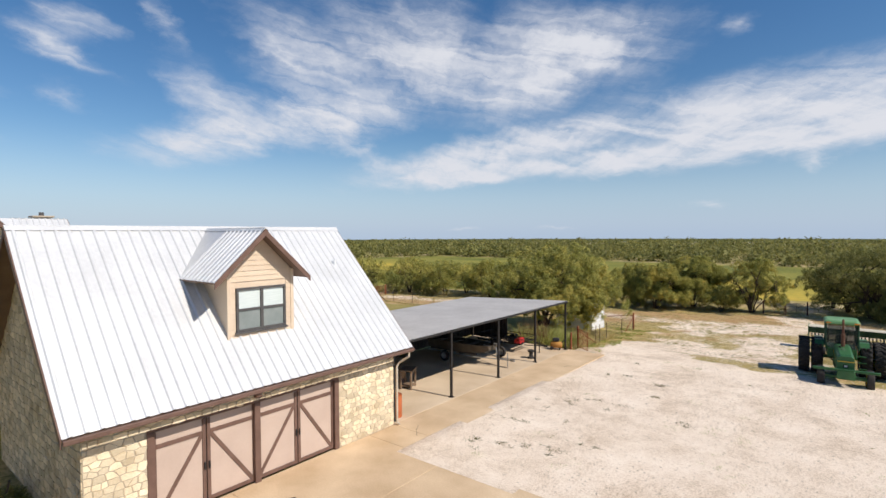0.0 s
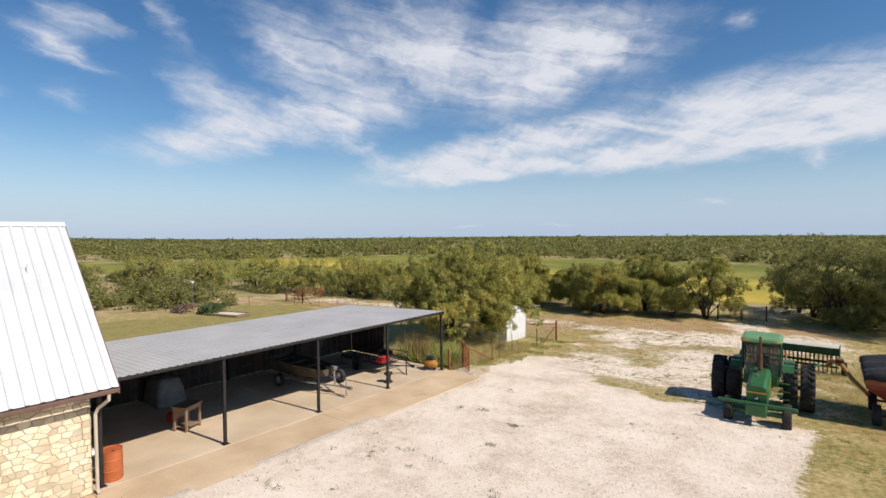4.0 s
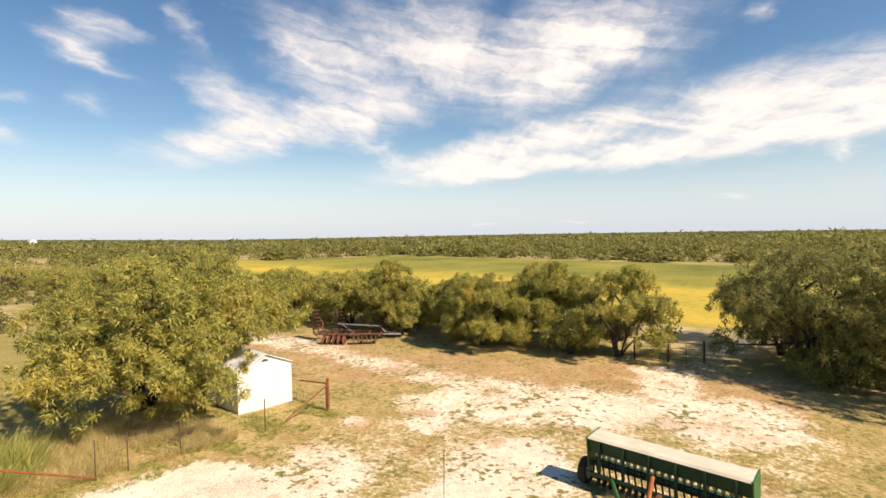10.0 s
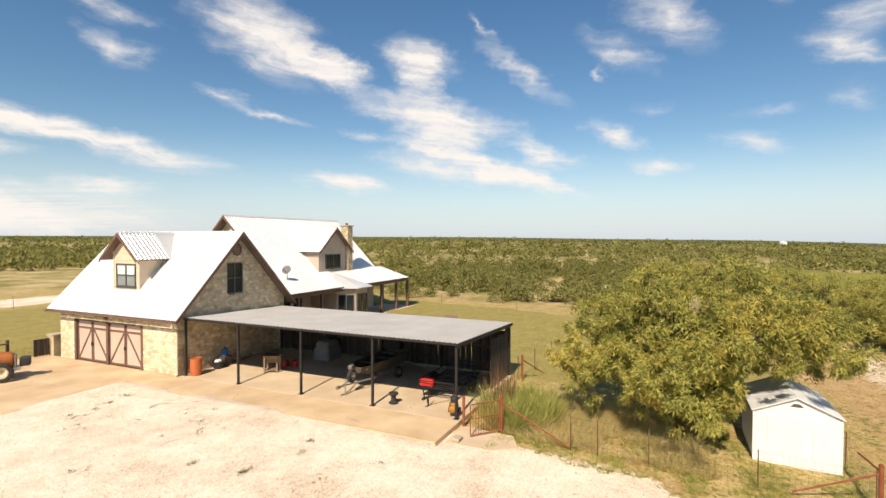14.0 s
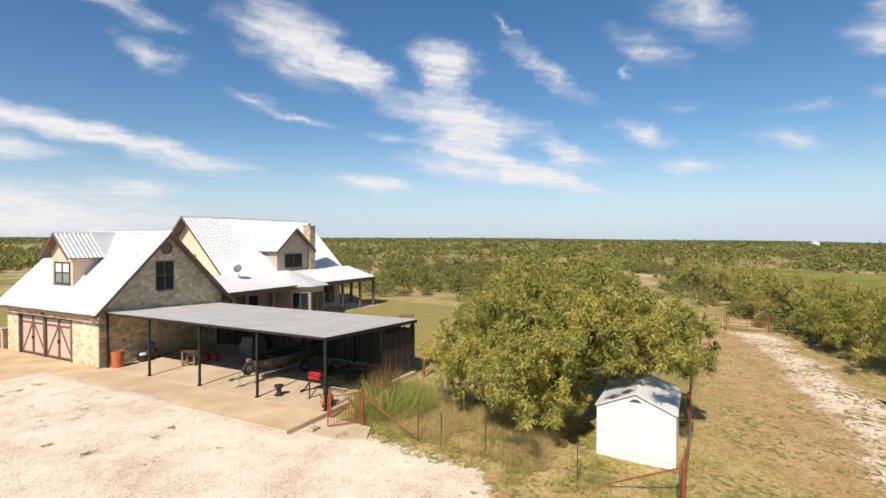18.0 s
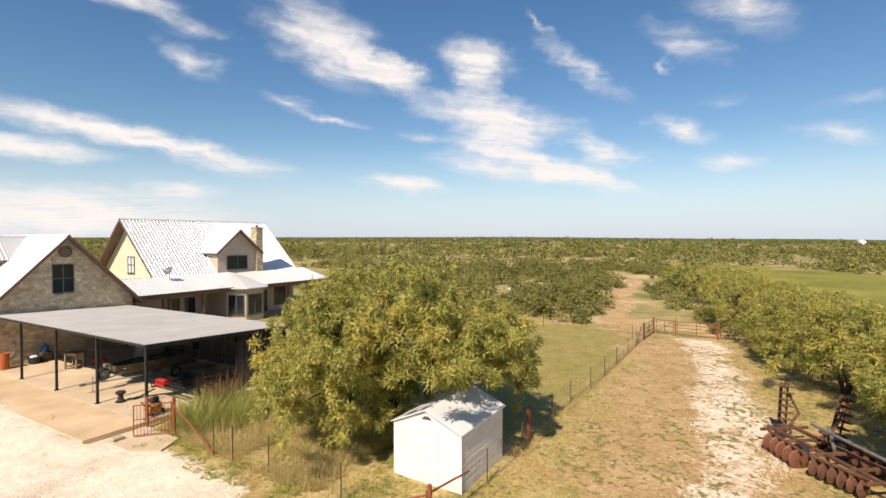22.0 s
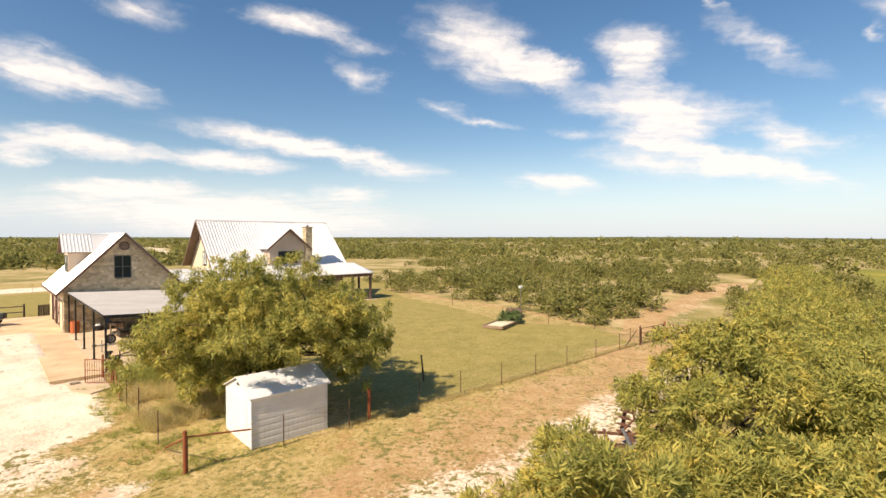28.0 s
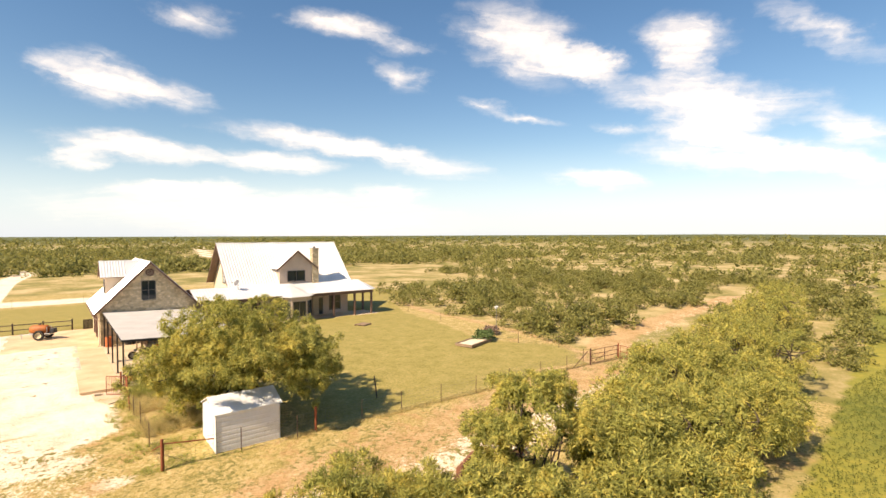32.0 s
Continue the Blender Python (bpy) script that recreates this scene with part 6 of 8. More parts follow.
tagged(new("gravel_pebbles", fast_mesh("gravel_pebbles", pv, pq, M_PEBBLE)), "loose pale pebbles on the gravel yard", "gravel", kind="stuff")
blades("gravel_tufts", "sparse weeds growing through the gravel", [(x + rs.normal() * 0.2, y + rs.normal() * 0.16, z) for x, y, z in scatter(46, 2.6, 15, -5, 17, lambda x, y: yard_white(x, y) > 0.15) for _ in range(5 + int(9 * rs.rand()))], 0.04, 4, M_GREENGRASS, 2.0, 0.006, 7)
EDGE_WEEDS = [(3.75, -0.7, 0.5), (3.8, 0.8, 0.7), (4.05, 2.4, 0.7), (5.0, -2.15, 0.5), (6.15, -2.3, 0.4), (6.8, -1.3, 0.3), (5.0, 3.35, 0.3), (7.1, 5.7, 0.25), (4.8, -2.85, 0.5), (3.7, 3.3, 0.4), (4.55, 7.9, 0.35), (7.0, 7.2, 0.25), (4.6, 10.6, 0.3), (6.4, 3.5, 0.25), (3.5, -3.5, 0.6), (8.9, 2.7, 0.2), (10.4, 3.3, 0.2)]
clumps = [(x + rs.normal() * w_ * 0.8, y + rs.normal() * w_ * 0.6) for x, y, w_ in EDGE_WEEDS for _ in range(1 + int(5 * w_))]
blades("edge_weeds", "dark spiky weeds in the gravel beside the slab", [(x + rs.normal() * 0.10, y + rs.normal() * 0.05, 0.0) for x, y in clumps for _ in range(2 + int(6 * rs.rand()))], 0.06, 6, M_WEED, 2.0, 0.012, 11)
blades("cart_grass", "grass growing round the parked machines", scatter(3200, 14.6, 24, 10, 30, lambda x, y: x > 15.3 + 0.8 * noise.noise((x, y, 0.0))), 0.10, 8, M_GREENGRASS, 1.9, 0.007, 9)
blades("implement_grass", "dry grass standing round the drill and the hitch frame", scatter(1500, 12.2, 17.5, 19.5, 27.2, lambda x, y: noise.noise((x * 0.7, y * 0.7, 2.0)) > -0.15), 0.26, 8, M_DRYGRASS, 1.1, 0.008, 12)
blades("fence_grass", "longer grass along the wire fences", scatter(1800, -31, -6, 24.45, 25.0), 0.18, 6, M_DRYGRASS, 0.9, 0.008, 10)
crop = scatter(20000, -60, -3, 40, 60, lambda x, y: bool(inside(np.array(x), np.array(y), FIELD)))
cv_, cq_ = leaf_cloud(np.array(crop) + np.array([0, 0, 0.02]), np.full(len(crop), 0.14), np.tile((0.0, 0.0, 1.0), (len(crop), 1)), 5, 0.07, rs, droop=-0.3, width=(0.5, 0.8))
M_CROP = leaf_material("field_crop_leaf", (0.10, 0.125, 0.03), (0.165, 0.18, 0.042), (0.24, 0.225, 0.05))
tagged(new("field_crop", fast_mesh("field_crop", cv_, cq_, M_CROP)), "low green field crop with yellow flowers", "crop", kind="stuff")

# ---- machinery ----
M_GREEN = material("green_machine_paint", (0.025, 0.10, 0.032), (0.042, 0.145, 0.048), 2.5, 40, 0.45, 0, 0.05, third=(0.075, 0.19, 0.08))
M_DKGREEN = material("dull_green_paint", (0.012, 0.05, 0.024), (0.022, 0.075, 0.034), 3, 40, 0.6, 0, 0.1, third=(0.07, 0.085, 0.05))
M_YELLOW = material("yellow_rim_paint", (0.60, 0.36, 0.02), (0.70, 0.45, 0.04), 4, 50, 0.5, 0, 0.05)
M_CREAMRIM = material("cream_rim", (0.55, 0.47, 0.30), (0.65, 0.57, 0.40), 4, 50, 0.6, 0, 0.05)
M_TYRE = material("dusty_tyre_rubber", (0.018, 0.017, 0.016), (0.045, 0.040, 0.036), 3, 50, 0.9, 0, 0.3)
M_RUST = material("rusty_steel", (0.10, 0.045, 0.026), (0.20, 0.095, 0.058), 5, 60, 0.85, 0.2, 0.4, third=(0.30, 0.16, 0.10))
M_REDDISC = material("red_brown_disc_steel", (0.15, 0.06, 0.035), (0.24, 0.105, 0.065), 5, 50, 0.6, 0.3, 0.2)
M_STEEL = material("worn_grey_steel", (0.20, 0.19, 0.18), (0.34, 0.33, 0.31), 6, 60, 0.5, 0.6, 0.2)
M_AMBER = glass_material("amber_lamp", (0.75, 0.22, 0.02))
M_REDP = material("faded_red_paint", (0.16, 0.03, 0.02), (0.24, 0.05, 0.03), 2.5, 40, 0.6, 0, 0.1, third=(0.36, 0.12, 0.07))
M_ORANGE = material("orange_machine_paint", (0.30, 0.09, 0.025), (0.44, 0.15, 0.04), 3, 40, 0.6, 0, 0.1)
M_AUGER = material("faded_yellow_orange_paint", (0.34, 0.15, 0.03), (0.50, 0.24, 0.05), 4, 50, 0.6, 0, 0.15, third=(0.30, 0.13, 0.06))
M_TARP = material("black_tarpaulin", (0.014, 0.014, 0.015), (0.026, 0.026, 0.028), 2, 30, 0.9, 0, 0.5, 3.5)
M_LID = material("cream_hopper_lid", (0.55, 0.50, 0.38), (0.68, 0.63, 0.50), 2, 30, 0.6, 0, 0.05)
M_WHITE = material("white_paint", (0.68, 0.68, 0.66), (0.78, 0.78, 0.76), 3, 40, 0.6, 0, 0.05)
M_RED = material("bright_red_plastic", (0.45, 0.02, 0.02), (0.55, 0.035, 0.03), 4, 40, 0.45, 0, 0.05)
M_CAB = glass_material("tinted_cab_glass", (0.03, 0.045, 0.045), 0.62)
M_GREENTOP = material("pale_green_paint", (0.11, 0.24, 0.095), (0.16, 0.31, 0.13), 2.0, 40, 0.5, 0, 0.05, third=(0.21, 0.35, 0.18))
M_SEAT = material("black_vinyl", (0.02, 0.02, 0.022), (0.035, 0.035, 0.038), 6, 60, 0.6, 0, 0.1)


def wheel(parent, at, radius, width, rim_mat, lugs=0, name="wheel", axis_turn=0.0):
    """A wheel on an axle along local x: tyre, rim and hub. at: its middle."""
    x, y, z = at
    w = width / 2
    ty = Mesh().lathe([(radius * 0.56, -w * 0.8), (radius * 0.8, -w), (radius * 0.93, -w * 0.96), (radius * 0.985, -w * 0.6), (radius, 0), (radius * 0.985, w * 0.6), (radius * 0.93, w * 0.96), (radius * 0.8, w), (radius * 0.56, w * 0.8)], "x", (0, 0, 0), 32)
    lug_at = []
    if lugs:
        for i in range(lugs):
            for s in (-1, 1):
                a = 2 * math.pi * (i + (0.5 if s > 0 else 0)) / lugs
                m = pose(0, 0, 0, math.degrees(a), 0, 0) @ pose(s * w * 0.48, 0, radius * 0.99, 0, 0, s * 38)
                lug_at.append(m)
    m = pose(x, y, z, 0, 0, axis_turn)
    t = part(name, ty.turned(m), M_TYRE, parent)
    rim = Mesh().lathe([(0.02, 0.03), (radius * 0.2, 0.03), (radius * 0.22, 0.06), (radius * 0.3, 0.02), (radius * 0.5, -0.02), (radius * 0.54, w * 0.82), (radius * 0.585, w * 0.86), (radius * 0.57, w * 0.7), (radius * 0.55, -w * 0.8), (radius * 0.585, -w * 0.86)], "x", (0, 0, 0), 24)
    part("rim", rim.turned(m), rim_mat, t, smooth=False)
    if lug_at:
        lug = Mesh().box(-w * 0.56, w * 0.56, -0.035, 0.035, -0.03, 0.05, 0.008).data("lug", M_TYRE)
        for q in lug_at:
            part("lug", lug, None, t).matrix_basis = m @ q
    hub = Mesh().lathe([(0.0, 0.12), (radius * 0.12, 0.12), (radius * 0.14, 0.02)], "x", (0, 0, 0), 14)
    part("hub", hub.turned(m), rim_mat, t)
    return t


def tractor():
    ob = thing("tractor", "green farm tractor with cab, rusty stack and dual rear tyres", "tractor", (13.28, 17.05, gz(13, 17)), 184.0)
    for x in (-1.60, -1.02, 1.02, 1.60):
        wheel(ob, (x, 0, 0.93), 0.91, 0.50, M_YELLOW, 22, "rear_wheel")
    for s in (-1, 1):
        wheel(ob, (s * 0.95, 3.05, 0.50), 0.50, 0.30, M_YELLOW, 0, "front_wheel")
    part("axle", Mesh().tube([(-1.8, 0, 0.90), (1.8, 0, 0.90)], 0.09, 12), M_GREEN, ob)
    part("front_axle", Mesh().box(-0.85, 0.85, 2.95, 3.15, 0.46, 0.62, 0.02), M_GREEN, ob)
    part("transmission", Mesh().box(-0.32, 0.32, -0.45, 1.3, 0.55, 1.25, 0.05), M_DKGREEN, ob)
    part("engine", Mesh().box(-0.27, 0.27, 1.2, 3.2, 0.6, 1.2, 0.04), M_DKGREEN, ob)
    hood = Mesh()
    sec = [(-0.37, 0.98), (-0.37, 1.45), (-0.33, 1.60), (-0.22, 1.68), (0.22, 1.68), (0.33, 1.60), (0.37, 1.45), (0.37, 0.98)]
    ys = [(1.0, 1.0, 0.10), (1.6, 1.0, 0.07), (2.6, 0.98, 0.03), (3.25, 0.95, 0.0), (3.42, 0.90, -0.05)]
    vs = [(x * k, y, 0.98 + (z - 0.98) * 1.0 + (dz_ if z > 1.4 else 0)) for y, k, dz_ in ys for x, z in sec]
    n = len(sec)
    fs = [(i * n + j, i * n + j + 1, (i + 1) * n + j + 1, (i + 1) * n + j) for i in range(len(ys) - 1) for j in range(n - 1)]
    fs += [tuple(range(n)), tuple(range((len(ys) - 1) * n, len(ys) * n))[::-1]]
    hood.add(vs, fs)
    hd_ = part("hood", hood, M_GREEN, ob)
    for s in (-1, 1):
        part("stripe", Mesh().box(s * 0.372, s * 0.376, 1.1, 3.25, 1.40, 1.45), M_YELLOW, hd_, "yellow stripe")
    part("stripe", Mesh().box(-0.33, 0.33, 3.425, 3.43, 1.36, 1.40), M_YELLOW, hd_, "yellow stripe")
    part("badge", Mesh().box(-0.10, 0.10, 3.425, 3.435, 1.08, 1.24, 0.01), M_BLACKSTEEL, hd_, "square dark badge with pale shape")
    part("badge_shape", Mesh().prism([(-0.06, 3.437, 1.13), (0.05, 3.437, 1.12), (0.07, 3.437, 1.19), (-0.01, 3.437, 1.20), (-0.05, 3.437, 1.22)], (0, 0.003, 0)), M_WHITE, hd_)
    part("fuel_cap", Mesh().tube([(0.05, 2.2, 1.70), (0.05, 2.2, 1.76)], 0.07, 12), M_STEEL, hd_)
    part("grille", Mesh().box(-0.33, 0.33, 3.2, 3.40, 0.62, 1.0, 0.02), M_GREEN, ob)
    beam = part("front_toolbar", Mesh().box(-1.28, 1.28, 3.50, 3.62, 0.92, 1.04, 0.02), M_GREEN, ob)
    part("weight_box", Mesh().box(-0.34, 0.34, 3.62, 3.80, 0.58, 1.02, 0.03), M_GREEN, ob)
    for k in range(9):
        x = -0.30 + 0.075 * k
        part("weight_rib", Mesh().box(x - 0.02, x + 0.02, 3.62, 3.81, 1.023, 1.06, 0.006), M_GREEN, ob)
    for s in (-1, 1):
        part("frame_rail", Mesh().box(s * 0.22, s * 0.32, 1.2, 3.56, 0.62, 0.78, 0.01), M_GREEN, ob)
    st = part("exhaust_stack", Mesh().tube([(0.0, 1.45, 1.7), (0.0, 1.45, 2.4)], 0.085, 14), M_RUST, ob, "rusty exhaust stack")
    part("stack_pipe", Mesh().tube([(0.0, 1.45, 2.3), (0.0, 1.45, 3.0), (0.0, 1.38, 3.12)], 0.05, 12), M_RUST, st)
    part("air_stack", Mesh().tube([(0.14, 1.75, 1.68), (0.14, 1.75, 1.82)], 0.06, 10), M_BLACKSTEEL, ob)
    # cab
    cab = part("cab", Mesh().box(-0.62, 0.62, -0.62, 1.02, 1.05, 1.56, 0.04), M_GREEN, ob)
    for x in (-0.68, 0.68):
        for y, yt in ((0.98, 0.90), (0.25, 0.25), (-0.62, -0.56)):
            part("pillar", Mesh().tube([(x, y, 1.5), (x * 0.98, yt, 2.86)], 0.035, 6), M_DKGREEN, cab)
    part("windscreen", Mesh().prism([(-0.62, 0.985, 1.45), (0.62, 0.985, 1.45), (0.6, 0.9, 2.82), (-0.6, 0.9, 2.82)], (0, 0.008, 0)), M_CAB, cab)
    part("rear_window", Mesh().prism([(-0.62, -0.62, 1.45), (0.62, -0.62, 1.45), (0.6, -0.56, 2.82), (-0.6, -0.56, 2.82)], (0, -0.008, 0)), M_CAB, cab)
    for s in (-1, 1):
        for y0, y1 in ((-0.56, 0.22), (0.29, 0.92)):
            part("side_window", Mesh().box(s * 0.672, s * 0.68, y0, y1, 1.45, 2.82), M_CAB, cab)
        part("fender", Mesh().prism([(s * 0.74, -0.75, 1.85), (s * 0.74, 0.5, 1.85), (s * 0.74, 0.75, 1.62), (s * 0.74, 0.75, 1.54), (s * 0.74, 0.48, 1.77), (s * 0.74, -0.75, 1.77)], (s * 0.40, 0, 0)), M_GREEN, ob)
        for j in (0, 1):
            part("work_lamp", Mesh().box(s * (0.84 + 0.17 * j), s * (0.97 + 0.17 * j), 0.76, 0.83, 1.52, 1.66, 0.015), M_BLACKSTEEL, ob, "black work lamp")
    rv = Mesh()
    secs = [(2.80, 0.70, -0.66, 1.04), (2.86, 0.74, -0.72, 1.10), (2.95, 0.72, -0.68, 1.06), (3.0, 0.62, -0.56, 0.92)]
    vs, fs = [], []
    for z, hx_, y0, y1 in secs:
        c = 0.14
        vs += [(-hx_ + c, y0, z), (hx_ - c, y0, z), (hx_, y0 + c, z), (hx_, y1 - c, z), (hx_ - c, y1, z), (-hx_ + c, y1, z), (-hx_, y1 - c, z), (-hx_, y0 + c, z)]
    for i in range(3):
        for j in range(8):
            fs.append((i * 8 + j, i * 8 + (j + 1) % 8, (i + 1) * 8 + (j + 1) % 8, (i + 1) * 8 + j))
    fs += [tuple(range(8))[::-1], tuple(range(24, 32))]
    roof = part("cab_roof", rv.add(vs, fs), M_GREENTOP, cab, "rounded green cab roof")
    for s in (-1, 1):
        part("amber_lamp", Mesh().box(s * 0.48, s * 0.70, 1.06, 1.13, 2.85, 2.92, 0.015), M_AMBER, cab, "amber warning lamp")
    part("seat", Mesh().box(-0.24, 0.24, -0.35, 0.12, 1.42, 1.56, 0.04).box(-0.23, 0.23, -0.42, -0.30, 1.56, 2.05, 0.04), M_SEAT, cab)
    part("steering_wheel", Mesh().lathe([(0.20, 0), (0.225, 0.015), (0.20, 0.03), (0.19, 0.015)], "z", (0, 0.48, 1.82), 18, True).tube([(0, 0.48, 1.83), (0, 0.66, 1.42)], 0.03, 8), M_SEAT, cab)
    for k in range(3):
        part("step", Mesh().box(-1.0, -0.66, 0.72, 1.0, 0.55 + 0.32 * k, 0.59 + 0.32 * k, 0.005), M_GREEN, ob)
    part("step_rail", Mesh().tube([(-0.98, 0.86, 0.5), (-0.98, 0.86, 1.3), (-0.7, 0.95, 1.75)], 0.02, 6), M_BLACKSTEEL, ob)
    part("fuel_tank", Mesh().box(-0.5, 0.5, -1.0, -0.45, 0.75, 1.35, 0.06), M_GREEN, ob)
    part("drawbar", Mesh().box(-0.06, 0.06, -1.5, -0.4, 0.45, 0.52, 0.01), M_RUST, ob)
    for s in (-1, 1):
        part("lift_arm", Mesh().tube([(s * 0.35, -0.4, 0.65), (s * 0.42, -1.35, 0.60)], 0.04, 8), M_RUST, ob)
    part("antenna", Mesh().tube([(0.5, -0.5, 3.1), (0.52, -0.55, 3.9)], 0.006, 5), M_BLACKSTEEL, ob)
    return ob


tractor()


def seed_drill():
    bx, by = 13.6, 25.9
    ob = thing("seed_drill", "wide dark green seed drill with cream lid and row openers", "seed drill", (bx, by, gz(bx, by)), 179.0)
    W = 2.14
    hop = Mesh().prism([(-W, -0.34, 1.02), (-W, 0.28, 1.12), (-W, 0.36, 1.52), (-W, -0.36, 1.52)], (2 * W, 0, 0))
    box = part("hopper", hop, M_DKGREEN, ob)
    part("lid", Mesh().prism([(-W - 0.02, -0.40, 1.53), (-W - 0.02, 0.38, 1.53), (-W - 0.02, 0.30, 1.585), (-W - 0.02, -0.34, 1.60)], (2 * W + 0.04, 0, 0)), M_LID, box, "cream sheet-metal lid")
    for s in (-1, 1):
        part("end_plate", Mesh().prism([(s * W, -0.42, 0.62), (s * W, 0.30, 0.62), (s * W, 0.42, 1.58), (s * W, -0.42, 1.62)], (s * 0.04, 0, 0)), M_GREEN, ob)
        wheel(ob, (s * (W + 0.22), 0.05, 0.40), 0.40, 0.24, M_CREAMRIM, 0)
    part("main_beam", Mesh().box(-W, W, -0.06, 0.06, 0.62, 0.74, 0.01), M_DKGREEN, ob)
    part("front_beam", Mesh().box(-W, W, 0.42, 0.52, 0.50, 0.60, 0.01), M_DKGREEN, ob)
    part("rear_beam", Mesh().box(-W, W, -0.50, -0.40, 0.55, 0.64, 0.01), M_DKGREEN, ob)
    k = 0
    x = -W + 0.12
    while x < W - 0.05:
        part("seed_tube", Mesh().tube([(x, 0.06, 1.06), (x, 0.16, 0.75), (x, 0.02, 0.30), (x, -0.05, 0.10)], 0.028, 6), M_BLACKSTEEL, ob)
        part("opener_disc", Mesh().lathe([(0.0, -0.006), (0.17, -0.004), (0.175, 0.0), (0.17, 0.004), (0.0, 0.006)], "x", (x, 0.02, 0.17), 16), M_RUST, ob)
        part("opener_arm", Mesh().tube([(x, 0.45, 0.52), (x, 0.04, 0.20)], 0.018, 5), M_RUST, ob)
        part("meter_cup", Mesh().box(x - 0.045, x + 0.045, 0.04, 0.16, 0.96, 1.08, 0.01), M_STEEL, ob)
        x += 0.19
    for i in range(6):
        x = -W + 0.35 + i * (2 * W - 0.7) / 5
        part("strut", Mesh().box(x - 0.03, x + 0.03, 0.30, 0.42, 0.55, 1.48, 0.008), M_DKGREEN, ob)
    for s in (-1, 1):
        part("tongue_bar", Mesh().tube([(s * 1.35, 0.5, 0.55), (0.0, 2.55, 0.48)], 0.055, 8), M_GREEN, ob)
    part("hitch", Mesh().box(-0.09, 0.09, 2.45, 3.3, 0.42, 0.52, 0.01), M_RUST, ob)
    part("tongue_spine", Mesh().box(-0.06, 0.06, 0.5, 2.5, 0.50, 0.60, 0.01), M_RUST, ob)
    part("lift_cylinder", Mesh().tube([(0.12, 1.0, 0.65), (0.18, 0.55, 1.05)], 0.06, 10), M_ORANGE, ob, "orange hydraulic cylinder")
    part("jack", Mesh().tube([(0.1, 2.2, 0.0), (0.1, 2.2, 0.85)], 0.035, 8), M_RUST, ob)
    part("step_board", Mesh().box(-W, W, -0.72, -0.52, 0.52, 0.56, 0.008), M_DKGREEN, ob)
    return ob


seed_drill()


def old_implement():
    """Rusty frame with small wheels between tractor and drill."""
    bx, by = 13.6, 21.6
    ob = thing("trailed_hitch_frame", "rusty trailed hitch frame with small cream wheels behind the tractor", "farm implement", (bx, by, gz(bx, by)), 184)
    for s in (-1, 1):
        part("side_bar", Mesh().tube([(s * 0.5, -1.4, 0.5), (s * 0.35, 2.0, 0.5)], 0.05, 8), M_RUST, ob)
        wheel(ob, (s * 1.15, -0.9, 0.32), 0.32, 0.18, M_CREAMRIM)
    part("cross_bar", Mesh().tube([(-1.2, -0.9, 0.42), (1.2, -0.9, 0.42)], 0.05, 8), M_RUST, ob)
    part("cross_bar", Mesh().tube([(-0.45, 0.8, 0.5), (0.45, 0.8, 0.5)], 0.045, 8), M_RUST, ob)
    for k in range(5):
        y = -1.2 + 0.5 * k
        part("coil", Mesh().lathe([(0.14, -0.03), (0.17, 0.0), (0.14, 0.03)], "y", (0.1, y, 0.62), 12, True), M_BLACKSTEEL, ob)
    part("shaft", Mesh().tube([(0.1, -1.5, 0.62), (0.05, 1.9, 0.6)], 0.03, 8), M_STEEL, ob)
    return ob


old_implement()


